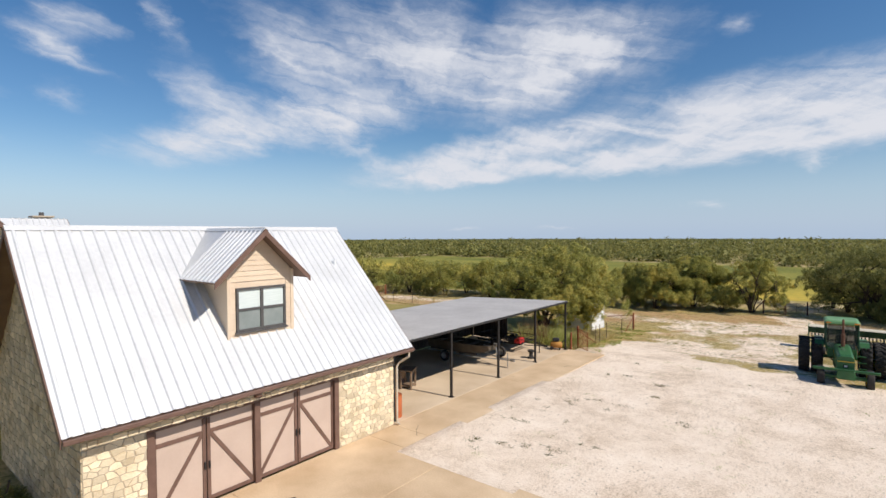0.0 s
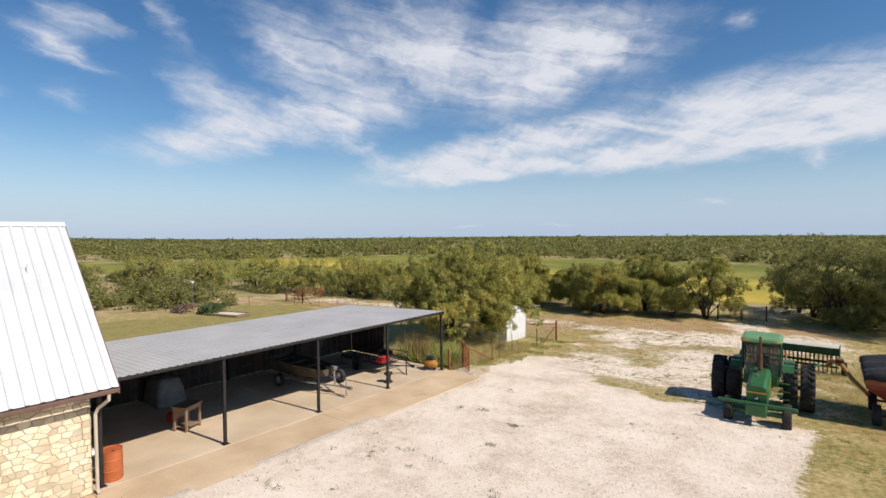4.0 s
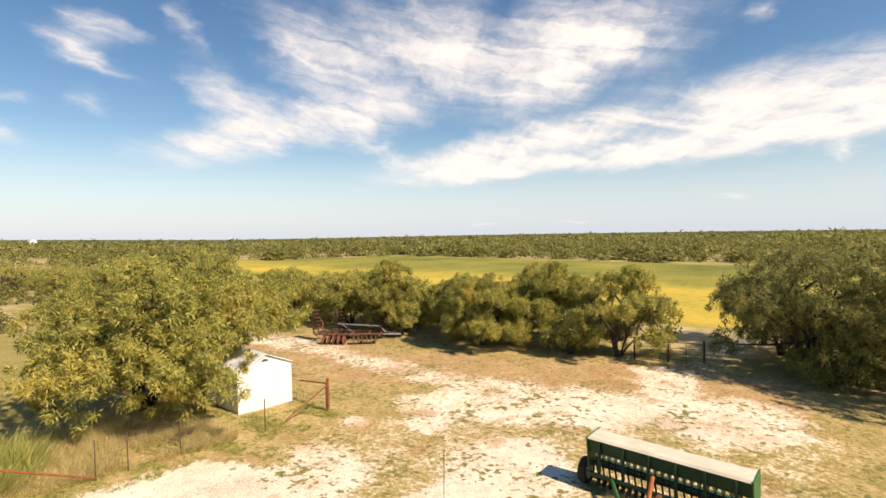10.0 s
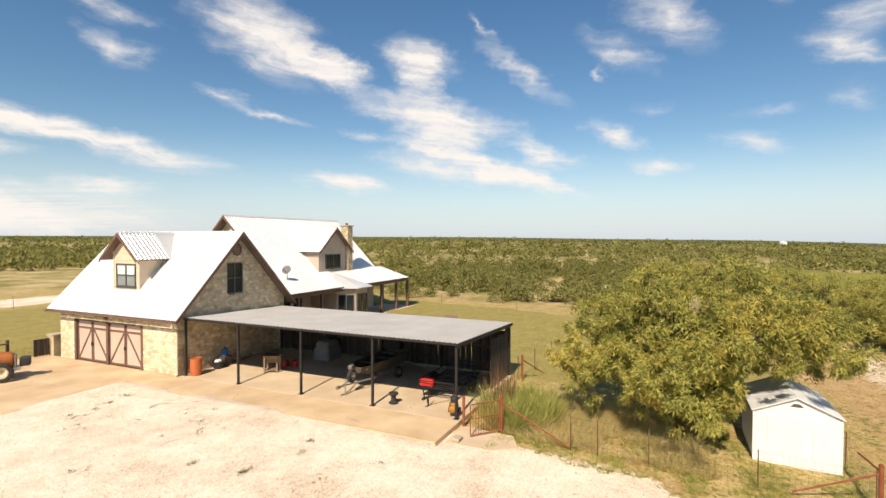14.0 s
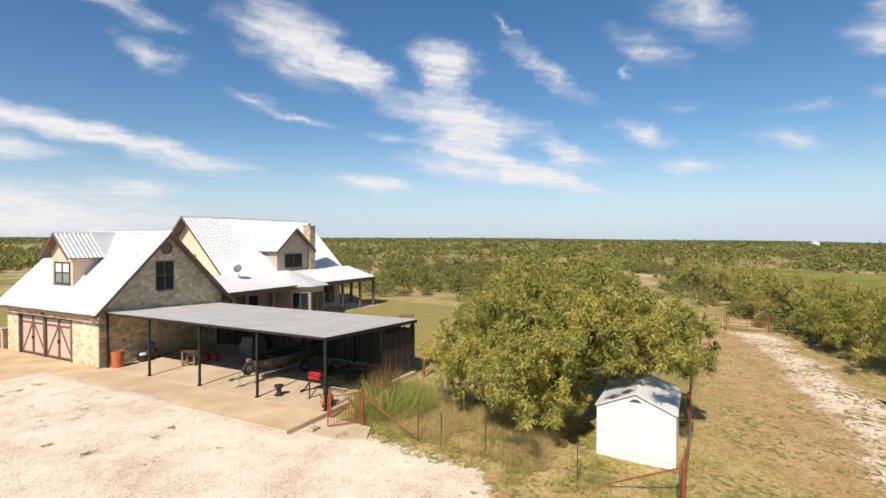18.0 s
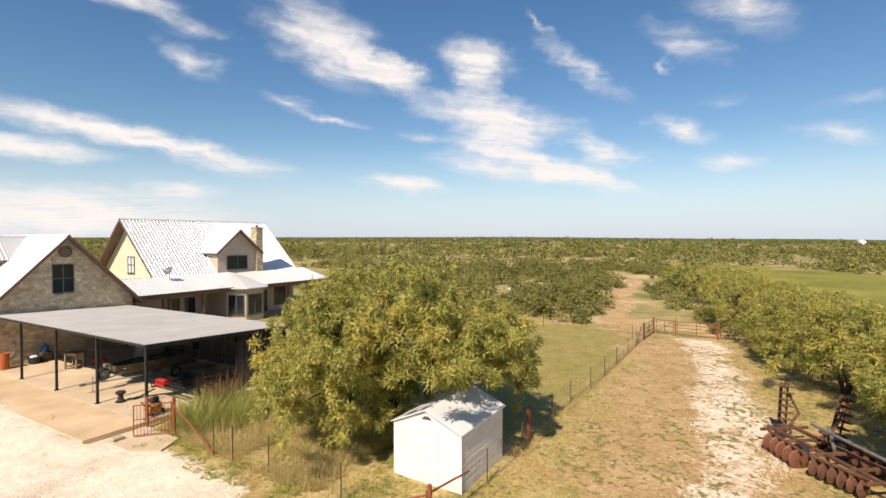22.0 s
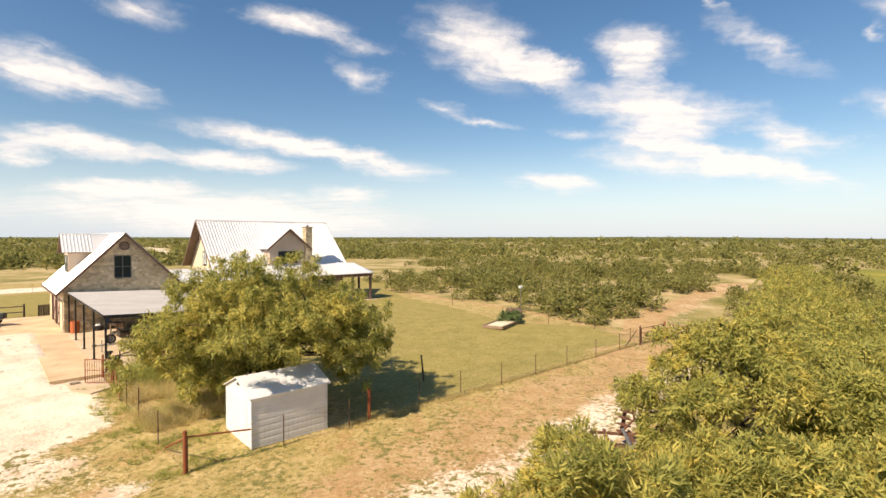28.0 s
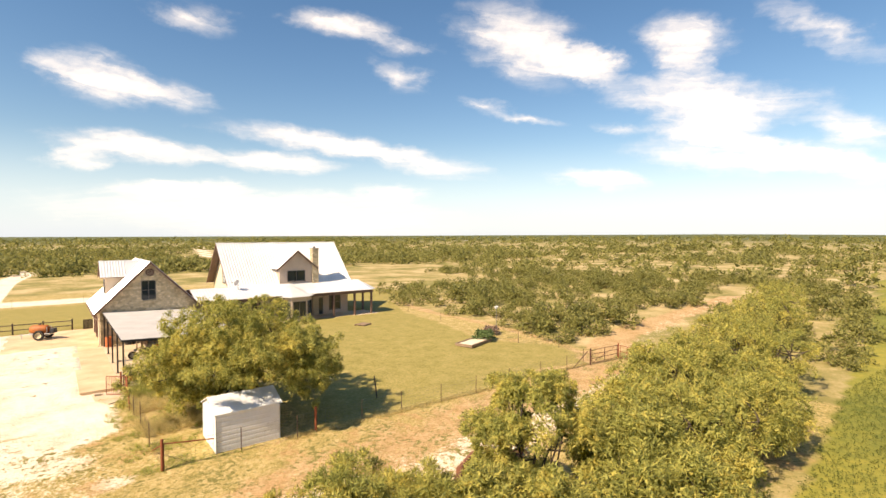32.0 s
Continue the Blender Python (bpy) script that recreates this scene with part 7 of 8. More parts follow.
def grain_cart():
    bx, by = 18.25, 18.05
    ob = thing("grain_cart", "faded red grain wagon under a black tarpaulin with an orange auger", "grain wagon", (bx, by, gz(bx, by)), 2.0)
    top = [(-1.6, -1.75), (1.6, -1.75), (1.6, 1.75), (-1.6, 1.75)]
    bot = [(-0.7, -0.8), (0.7, -0.8), (0.7, 0.8), (-0.7, 0.8)]
    zt, zm, zb = 2.05, 1.55, 0.75
    m = Mesh()
    vs = [(x, y, zt) for x, y in top] + [(x, y, zm) for x, y in top] + [(x, y, zb) for x, y in bot]
    fs = [(i, 4 + i, 4 + (i + 1) % 4, (i + 1) % 4) for i in range(4)] + [(4 + i, 8 + i, 8 + (i + 1) % 4, 4 + (i + 1) % 4) for i in range(4)] + [(8, 11, 10, 9)]
    box = part("hopper", m.add(vs, fs), M_REDP, ob)
    for s in (-1, 1):
        part("side_band", Mesh().box(-1.605, 1.605, s * 1.755, s * 1.765, 1.72, 1.95), M_ORANGE, box, "faded orange band")
        part("side_band", Mesh().box(s * 1.605, s * 1.615, -1.75, 1.75, 1.72, 1.95), M_ORANGE, box, "faded orange band")
        for t in (-1.1, 0.0, 1.1):
            part("rib", Mesh().tube([(t, s * 1.76, 1.6), (t * 0.6, s * 0.85, 0.72)], 0.035, 6), M_REDP, box)
            part("rib", Mesh().tube([(s * 1.61, t, 1.6), (s * 0.75, t * 0.6, 0.72)], 0.035, 6), M_REDP, box)
    # tarpaulin sagging over bows
    N = 56
    tv, tf = [], []
    rs_ = np.random.RandomState(8)
    for i in range(N + 1):
        for j in range(N + 1):
            u, v = i / N * 2 - 1, j / N * 2 - 1
            u, v = u * 1.07, v * 1.07
            cu, cv = max(-1, min(1, u)), max(-1, min(1, v))
            over = max(abs(u), abs(v)) - 1
            crease = abs(noise.noise((u * 2.2 + v, v * 5.0, 2.0))) + 0.5 * abs(noise.noise((u * 7, v * 4 - u * 3, 5.0)))
            z = 2.07 + 0.26 * (1 - cu * cu) ** 0.6 + 0.035 * math.cos(cv * 9) - 0.10 * crease
            if over > 0:
                z = min(z, 2.08) - over * 2.6 * (1 + 0.35 * noise.noise((u * 3, v * 3, 1.0)))
            wave = 0.03 * noise.noise((u * 5, v * 5, 7.0)) if over > 0 else 0
            tv.append((cu * 1.67 + wave, cv * 1.82 + wave, z))
    for i in range(N):
        for j in range(N):
            a = i * (N + 1) + j
            tf.append((a, a + N + 1, a + N + 2, a + 1))
    part("tarpaulin", Mesh().add(tv, tf), M_TARP, ob, "black tarpaulin cover", smooth=True)
    part("strap", Mesh().box(-0.03, 0.03, -1.86, -1.845, 1.45, 2.0), M_WHITE, ob)
    for x in (-1.25, 1.25):
        for y in (-1.1, 1.1):
            wheel(ob, (x, y, 0.42), 0.42, 0.26, M_REDP)
    for y in (-1.1, 1.1):
        part("axle", Mesh().tube([(-1.3, y, 0.42), (1.3, y, 0.42)], 0.05, 8), M_REDP, ob)
    for s in (-1, 1):
        part("chassis_rail", Mesh().box(s * 0.5, s * 0.6, -1.5, 1.5, 0.55, 0.68, 0.01), M_REDP, ob)
        for y in (-1.1, 1.1):
            part("leg", Mesh().tube([(s * 0.55, y, 0.62), (s * 1.4, y * 1.4, 1.55)], 0.04, 6), M_REDP, ob)
    aug = part("auger", Mesh().tube([(-1.5, -0.55, 1.05), (-1.95, 0.15, 1.4), (-2.3, 0.95, 1.78)], 0.08, 12), M_AUGER, ob, "orange unloading auger")
    part("auger_spout", Mesh().tube([(-2.35, 0.95, 1.78), (-2.6, 1.3, 1.82), (-2.8, 1.5, 1.5)], [0.10, 0.11, 0.08], 12), M_AUGER, aug)
    part("auger_motor", Mesh().box(-2.5, -2.2, 0.85, 1.15, 1.84, 2.0, 0.03), M_RUST, aug)
    part("hose", Mesh().tube([(-1.5, -0.45, 0.95), (-1.85, 0.1, 1.25), (-2.25, 0.8, 1.62)], 0.025, 6), M_BLACKSTEEL, aug)
    part("tongue", Mesh().tube([(0, -1.5, 0.5), (0, -3.3, 0.35)], 0.05, 8), M_REDP, ob)
    part("gate_panel", Mesh().box(-0.45, 0.45, -1.42, -1.36, 0.95, 1.4, 0.01), M_BLACKSTEEL, ob)
    return ob


grain_cart()


def disc(mesh, c, axis, radius):
    """One dished disc, 'axis' a unit vector."""
    q = Vector(axis).to_track_quat("Z", "Y").to_matrix().to_4x4()
    d = Mesh().lathe([(0.0, 0.05), (radius * 0.5, 0.035), (radius * 0.85, 0.01), (radius, -0.02), (radius * 0.85, 0.002), (radius * 0.5, 0.027), (0.0, 0.042)], "z", (0, 0, 0), 18)
    d.turned(Matrix.Translation(c) @ q)
    mesh.add(d.v, d.f)
    return mesh


def disc_harrow():
    ob = thing("disc_harrow", "rusty folded disc harrow standing in dry grass", "disc harrow", (-10.9, 34.6, gz(-10.9, 34.6)), 36.0)
    for s in (-1, 1):
        part("main_rail", Mesh().box(-2.6, 2.4, s * 0.45 - 0.06, s * 0.45 + 0.06, 0.55, 0.67, 0.01), M_RUST, ob)
    for x in (-2.3, -1.1, 0.1, 1.3, 2.2):
        part("cross_member", Mesh().box(x - 0.05, x + 0.05, -1.0, 1.0, 0.56, 0.66, 0.01), M_RUST, ob)
    for s in (-1, 1):
        wheel(ob, (-0.6, s * 0.75, 0.36), 0.36, 0.2, M_RUST, axis_turn=90)

    def gang(p0, p1, count, radius, mat, label):
        a, b = Vector(p0), Vector(p1)
        ax = (b - a).normalized()
        g_ = part("gang", Mesh().tube([a, b], 0.035, 8), M_RUST, ob, label)
        for i in range(count):
            c = a + (b - a) * ((i + 0.5) / count)
            part("disc", disc(Mesh(), c, ax, radius), mat, g_)
        off = Vector((0.0, 0.0, 0.34)) if abs(ax.z) < 0.6 else ax.cross(Vector((0, 1, 0))).normalized() * 0.36
        part("gang_beam", Mesh().tube([a + off, b + off], 0.06, 6), M_RUST, g_)
        for i in range(count - 1):
            c = a + (b - a) * ((i + 1) / count)
            part("shank", Mesh().tube([c + off, c + off * 0.6 + ax * 0.1, c], 0.022, 5), M_RUST, g_)

    gang((-2.5, 0.2, 0.5), (-2.75, 0.5, 2.25), 7, 0.27, M_RUST, "upright folded gang of rusty discs")
    gang((-0.9, 1.0, 0.7), (-1.2, 1.7, 2.15), 6, 0.27, M_RUST, "upright folded gang of rusty discs")
    gang((2.3, 0.4, 0.6), (2.3, 0.9, 2.0), 5, 0.30, M_REDDISC, "upright gang of red-brown discs")
    gang((-1.9, -0.95, 0.34), (0.0, -1.2, 0.34), 5, 0.36, M_REDDISC, "gang of large red-brown discs")
    gang((0.3, -1.15, 0.34), (2.1, -0.8, 0.34), 6, 0.30, M_RUST, "gang of rusty discs")
    gang((-1.7, 0.95, 0.34), (1.5, 0.9, 0.34), 7, 0.30, M_RUST, "gang of rusty discs")
    part("drawbar", Mesh().tube([(2.4, 0.45, 0.6), (3.6, 0.0, 0.5), (2.4, -0.45, 0.6)], 0.055, 8), M_STEEL, ob)
    part("top_link", Mesh().tube([(-1.0, 0.0, 1.25), (2.0, 0.2, 1.05), (2.5, 0.1, 0.62)], 0.06, 8), M_STEEL, ob)
    part("wing_arm", Mesh().tube([(-2.2, 0.0, 0.6), (-2.3, 0.6, 1.2), (-2.75, 0.5, 1.9)], 0.05, 8), M_RUST, ob)
    part("wing_arm", Mesh().tube([(-0.8, 0.3, 0.6), (-0.9, 0.9, 1.2), (-1.2, 1.6, 1.9)], 0.05, 8), M_RUST, ob)
    part("cylinder", Mesh().tube([(0.0, 0.0, 0.7), (-0.9, 0.6, 1.15)], 0.055, 10), M_STEEL, ob)
    part("wheel_arm", Mesh().tube([(-0.6, -0.75, 0.36), (-0.2, -0.45, 0.7)], 0.05, 6), M_RUST, ob)
    return ob


disc_harrow()

# ---- under the carport ----
M_BOAT = material("dull_brown_boat_hull", (0.07, 0.055, 0.04), (0.13, 0.105, 0.075), 2.5, 40, 0.6, 0.1, 0.1)
M_GALV = material("galvanised_steel", (0.36, 0.36, 0.36), (0.50, 0.50, 0.50), 5, 60, 0.45, 0.7, 0.1)


def boat_on_trailer():
    tr = thing("boat_trailer", "galvanised boat trailer parked under the carport", "trailer", (-2.6, 5.65, 0), 90.0)
    # local y is towards the back of the carport
    for s in (-1, 1):
        part("frame_rail", Mesh().tube([(0.0, -2.3, 0.42), (s * 0.1, -1.6, 0.42), (s * 0.62, -0.2, 0.45), (s * 0.62, 3.0, 0.45)], 0.035, 6), M_GALV, tr)
        part("bunk", Mesh().box(s * 0.4 - 0.05, s * 0.4 + 0.05, -0.3, 2.9, 0.50, 0.58, 0.01), M_DARKWOOD, tr)
        wheel(tr, (s * 0.85, 1.6, 0.30), 0.30, 0.18, M_GALV)
    part("axle", Mesh().tube([(-0.85, 1.6, 0.30), (0.85, 1.6, 0.30)], 0.04, 8), M_GALV, tr)
    part("cross_bar", Mesh().tube([(-0.62, 0.6, 0.44), (0.62, 0.6, 0.44)], 0.03, 6), M_GALV, tr)
    part("coupler", Mesh().box(-0.06, 0.06, -2.45, -2.2, 0.38, 0.50, 0.015), M_STEEL, tr)
    part("jack_stand", Mesh().tube([(0.12, -1.95, 0.0), (0.12, -1.95, 0.75)], 0.03, 8), M_GALV, tr)
    part("winch_post", Mesh().tube([(0, -1.35, 0.42), (0, -1.25, 1.22)], 0.04, 6), M_GALV, tr)
    part("winch", Mesh().box(-0.09, 0.09, -1.4, -1.15, 1.05, 1.22, 0.02), M_STEEL, tr)
    wheel(tr, (0.16, -1.5, 0.78), 0.30, 0.17, M_GALV, name="spare_wheel")
    hull = thing("jon_boat", "dull brown flat-bottomed boat resting on its trailer", "boat", (-2.6, 5.65, 0.58), 90.0)
    secs = [(-1.05, 0.42, 0.30, 0.22), (-0.4, 0.55, 0.42, 0.06), (0.6, 0.68, 0.52, 0.0), (3.0, 0.70, 0.54, 0.0)]
    vs, fs = [], []
    for y, wt, wb, zb in secs:
        vs += [(-wt, y, 0.50), (-wb, y, zb), (wb, y, zb), (wt, y, 0.50), (wt - 0.03, y, 0.50), (wb - 0.02, y, zb + 0.03), (-wb + 0.02, y, zb + 0.03), (-wt + 0.03, y, 0.50)]
    for i in range(3):
        for j in range(8):
            fs.append((i * 8 + j, (i + 1) * 8 + j, (i + 1) * 8 + (j + 1) % 8, i * 8 + (j + 1) % 8))
    fs += [(0, 1, 2, 3), (27, 26, 25, 24)]
    part("hull", Mesh().add(vs, fs), M_BOAT, hull)
    for y in (0.2, 1.3, 2.4):
        part("bench", Mesh().box(-0.58, 0.58, y, y + 0.28, 0.36, 0.42, 0.01), M_BOAT, hull)
    part("bow_letters", Mesh().box(0.40, 0.44, -0.7, -0.2, 0.30, 0.36), M_WHITE, hull)
    mo = part("outboard_motor", Mesh().box(-0.16, 0.16, 3.0, 3.45, 0.45, 0.95, 0.07), M_SEAT, hull, "black outboard motor")
    part("motor_leg", Mesh().box(-0.06, 0.06, 3.1, 3.3, -0.25, 0.45, 0.02), M_SEAT, mo)


boat_on_trailer()


def utility_trailer():
    tr = thing("utility_trailer", "low black utility trailer with mesh deck under the carport", "trailer", (-3.1, 9.8, 0), 90.0)
    z = 0.52
    for s in (-1, 1):
        part("side_rail", Mesh().box(s * 0.85 - 0.03, s * 0.85 + 0.03, -1.5, 1.7, z - 0.04, z + 0.03, 0.006), M_BLACKSTEEL, tr)
        part("top_rail", Mesh().tube([(s * 0.85, -1.5, z + 0.32), (s * 0.85, 1.7, z + 0.32)], 0.022, 6), M_BLACKSTEEL, tr)
        for y in (-1.5, -0.4, 0.7, 1.7):
            part("stake", Mesh().tube([(s * 0.85, y, z), (s * 0.85, y, z + 0.32)], 0.018, 6), M_BLACKSTEEL, tr)
        wheel(tr, (s * 1.02, 0.3, 0.32), 0.32, 0.19, M_BLACKSTEEL)
        part("mudguard", Mesh().prism([(s * 0.90, -0.15, 0.52), (s * 0.90, 0.0, 0.70), (s * 0.90, 0.6, 0.70), (s * 0.90, 0.75, 0.52), (s * 0.90, 0.7, 0.52), (s * 0.90, 0.57, 0.67), (s * 0.90, 0.03, 0.67), (s * 0.90, -0.1, 0.52)], (s * 0.24, 0, 0)), M_BLACKSTEEL, tr)
        part("tongue_bar", Mesh().tube([(s * 0.6, -1.5, z - 0.05), (0.0, -2.55, 0.45)], 0.03, 6), M_BLACKSTEEL, tr)
    for k in range(12):
        y = -1.42 + k * 0.28
        part("deck_slat", Mesh().box(-0.82, 0.82, y, y + 0.10, z, z + 0.02, 0.004), M_BLACKSTEEL, tr)
    for y in (-1.5, 1.7):
        part("end_rail", Mesh().tube([(-0.85, y, z + 0.32), (0.85, y, z + 0.32)], 0.022, 6), M_BLACKSTEEL, tr)
    part("jack_stand", Mesh().tube([(0.0, -2.2, 0.0), (0.0, -2.2, 0.75)], 0.03, 8), M_BLACKSTEEL, tr)
    part("coupler", Mesh().box(-0.05, 0.05, -2.75, -2.5, 0.40, 0.5, 0.015), M_BLACKSTEEL, tr)
    part("axle", Mesh().tube([(-1.0, 0.3, 0.32), (1.0, 0.3, 0.32)], 0.035, 8), M_BLACKSTEEL, tr)
    box = thing("red_toolbox", "bright red toolbox lying on the utility trailer", "toolbox", (-1.95, 9.25, 0.54), 95)
    part("case", Mesh().box(-0.32, 0.32, -0.2, 0.2, 0.0, 0.2, 0.03), M_RED, box)
    part("lid", Mesh().box(-0.31, 0.31, -0.19, 0.19, 0.203, 0.30, 0.04), M_RED, box)
    part("handle", Mesh().tube([(-0.12, 0, 0.30), (-0.1, 0, 0.37), (0.1, 0, 0.37), (0.12, 0, 0.30)], 0.015, 6), M_SEAT, box)


utility_trailer()
ramp_board = thing("ramp_board", "grey weathered board lying on the carport floor", "board", (-4.95, 8.5, 0), 84)
M_GREYBOARD = material("grey_weathered_board", (0.17, 0.16, 0.15), (0.27, 0.255, 0.24), 3, 40, 0.85, 0, 0.25, stretch=(1, 8, 1))
for k in range(3):
    part("plank", Mesh().box(-0.75, 0.75, -0.42 + 0.285 * k, -0.15 + 0.285 * k, 0.03, 0.065, 0.006), M_GREYBOARD, ramp_board)
for x in (-0.6, 0.6):
    part("batten", Mesh().box(x - 0.05, x + 0.05, -0.4, 0.4, 0.0, 0.029, 0.004), M_GREYBOARD, ramp_board)

M_BARREL = material("orange_drum_paint", (0.40, 0.10, 0.03), (0.52, 0.15, 0.05), 3, 40, 0.6, 0, 0.1, third=(0.30, 0.08, 0.03))
barrel = thing("steel_drum", "faded orange steel drum by the garage corner", "barrel", (-0.3, -3.25, 0))
part("drum", Mesh().lathe([(0.0, 0.01), (0.27, 0.0), (0.285, 0.02), (0.285, 0.28), (0.297, 0.30), (0.285, 0.32), (0.285, 0.58), (0.297, 0.60), (0.285, 0.62), (0.285, 0.86), (0.29, 0.88), (0.27, 0.88), (0.27, 0.85), (0.0, 0.85)], "z", (0, 0, 0), 28), M_BARREL, barrel)
part("bung", Mesh().tube([(0.15, 0, 0.85), (0.15, 0, 0.875)], 0.03, 10), M_RUST, barrel)
pot = thing("black_tub", "black tub with pale bags beside the stone wall", "tub", (-1.75, -3.3, 0))
part("tub", Mesh().lathe([(0.0, 0.01), (0.24, 0.0), (0.30, 0.36), (0.32, 0.38), (0.29, 0.37), (0.26, 0.3), (0.0, 0.3)], "z", (0, 0, 0), 20), M_SEAT, pot)
part("bag", Mesh().box(-0.2, 0.2, -0.16, 0.14, 0.28, 0.48, 0.09), M_WHITE, pot, "pale bag")
M_BLUE = material("blue_plastic", (0.02, 0.09, 0.30), (0.03, 0.13, 0.40), 3, 30, 0.5, 0, 0.05)
jug = thing("blue_water_jug", "blue plastic water jug standing on a crate by the wall", "water jug", (-2.35, -3.45, 0.55))
part("jug", Mesh().lathe([(0.0, 0.0), (0.14, 0.0), (0.15, 0.05), (0.15, 0.36), (0.06, 0.44), (0.05, 0.50), (0.0, 0.5)], "z", (0, 0, 0), 18), M_BLUE, jug)
crate = thing("wooden_crate", "dark wooden crate against the stone wall", "crate", (-2.35, -3.45, 0))
for z in (0.02, 0.2, 0.38):
    for s in (-1, 1):
        part("slat", Mesh().box(-0.25, 0.25, s * 0.22 - 0.012, s * 0.22 + 0.012, z, z + 0.14, 0.004), M_DARKWOOD, crate)
        part("slat", Mesh().box(s * 0.237 - 0.012, s * 0.237 + 0.012, -0.207, 0.207, z, z + 0.14, 0.004), M_DARKWOOD, crate)
part("top_board", Mesh().box(-0.25, 0.25, -0.235, 0.235, 0.523, 0.548, 0.004), M_DARKWOOD, crate)
M_PLY = material("weathered_plywood", (0.20, 0.135, 0.085), (0.31, 0.215, 0.14), 3, 40, 0.85, 0, 0.2, stretch=(1, 1, 6))
bench = thing("work_stand", "weathered wooden stand with open front and red drawer", "work stand", (-2.45, -0.15, 0), -65)
for x in (-0.33, 0.33):
    for y in (-0.25, 0.25):
        part("leg", Mesh().box(x - 0.04, x + 0.04, y - 0.04, y + 0.04, 0, 0.86, 0.006), M_PLY, bench)
part("top", Mesh().box(-0.42, 0.42, -0.34, 0.34, 0.86, 0.90, 0.006), M_PLY, bench)
part("shelf", Mesh().box(-0.29, 0.29, -0.28, 0.28, 0.12, 0.15, 0.004), M_PLY, bench)
part("back_panel", Mesh().box(-0.29, 0.29, -0.27, -0.25, 0.4, 0.86), M_PLY, bench)
part("apron_board", Mesh().box(-0.29, 0.29, 0.23, 0.26, 0.7, 0.86, 0.004), M_PLY, bench)
redbox = thing("red_fuel_can", "red plastic fuel cans standing on the concrete", "fuel can", (-3.55, -0.2, 0), 20)
part("can", Mesh().box(-0.18, 0.18, -0.12, 0.12, 0, 0.34, 0.05), M_RED, redbox)
part("spout", Mesh().tube([(0.1, 0, 0.33), (0.16, 0, 0.44)], 0.025, 8), M_SEAT, redbox)
copy_thing(redbox, pose(-3.75, 0.25, 0, 0, 0, 70))
mower = thing("covered_mower", "machine under a pale grey cover at the back of the carport", "covered mower", (-6.2, 0.6, 0))
cv, cf = [], []
for i in range(13):
    for j in range(13):
        u, v = i / 6 - 1, j / 6 - 1
        k = max(abs(u), abs(v))
        z = 1.05 * (1 - max(0, (k - 0.55) / 0.45) ** 2.2) + 0.06 * noise.noise((u * 3, v * 3, 5.0))
        cv.append((u * 0.75, v * 0.6, max(z, 0.0)))
for i in range(12):
    for j in range(12):
        a = i * 13 + j
        cf.append((a, a + 13, a + 14, a + 1))
M_COVER = material("grey_cover_cloth", (0.20, 0.195, 0.19), (0.28, 0.275, 0.27), 3, 30, 0.85, 0, 0.2)
part("cover", Mesh().add(cv, cf), M_COVER, mower, smooth=True)
anvil = thing("cast_pedestal", "dark metal pedestal standing on the concrete", "pedestal", (-0.62, 8.28, 0))
part("base", Mesh().lathe([(0.0, 0.0), (0.20, 0.0), (0.21, 0.04), (0.12, 0.12), (0.10, 0.28), (0.14, 0.36), (0.0, 0.36)], "z", (0, 0, 0), 18), M_TYRE, anvil)
part("head", Mesh().lathe([(0.0, 0.36), (0.19, 0.37), (0.21, 0.42), (0.19, 0.47), (0.0, 0.46)], "z", (0, 0, 0), 18), M_TYRE, anvil)
comp = thing("air_compressor", "orange-yellow portable air compressor with black motor beside the end post", "air compressor", (-0.45, 11.15, 0), 20)
part("tank", Mesh().lathe([(0.0, -0.36), (0.12, -0.35), (0.19, -0.28), (0.2, 0.0), (0.19, 0.28), (0.12, 0.35), (0.0, 0.36)], "x", (0, 0, 0.30), 18), M_AUGER, comp, smooth=True)
part("motor", Mesh().box(-0.22, 0.18, -0.12, 0.12, 0.50, 0.72, 0.05), M_SEAT, comp, "black motor")
part("handle", Mesh().tube([(0.3, -0.12, 0.42), (0.55, -0.12, 0.66), (0.55, 0.12, 0.66), (0.3, 0.12, 0.42)], 0.018, 6), M_SEAT, comp)
for s in (-1, 1):
    part("wheel", Mesh().lathe([(0.0, -0.03), (0.10, -0.03), (0.11, 0), (0.10, 0.03), (0.0, 0.03)], "y", (-0.25, s * 0.2, 0.11), 16), M_TYRE, comp)
part("foot", Mesh().box(0.15, 0.25, -0.12, 0.12, 0.0, 0.13, 0.01), M_SEAT, comp)

# ---- gate by the slab ----
def pipe_post(x, y, high, radius=0.055, mat=None, name="pipe_post", label="rusty orange pipe fence post", group="fence posts"):
    z = gz(x, y)
    p = solid(name, Mesh().tube([(0, 0, -0.3), (0, 0, high)], radius, 10).lathe([(radius, high), (radius * 0.6, high + 0.03), (0.0, high + 0.035)], "z", (0, 0, 0), 10), mat or M_RUSTPIPE, label, "post", group=group, at=(x, y, z))
    return p


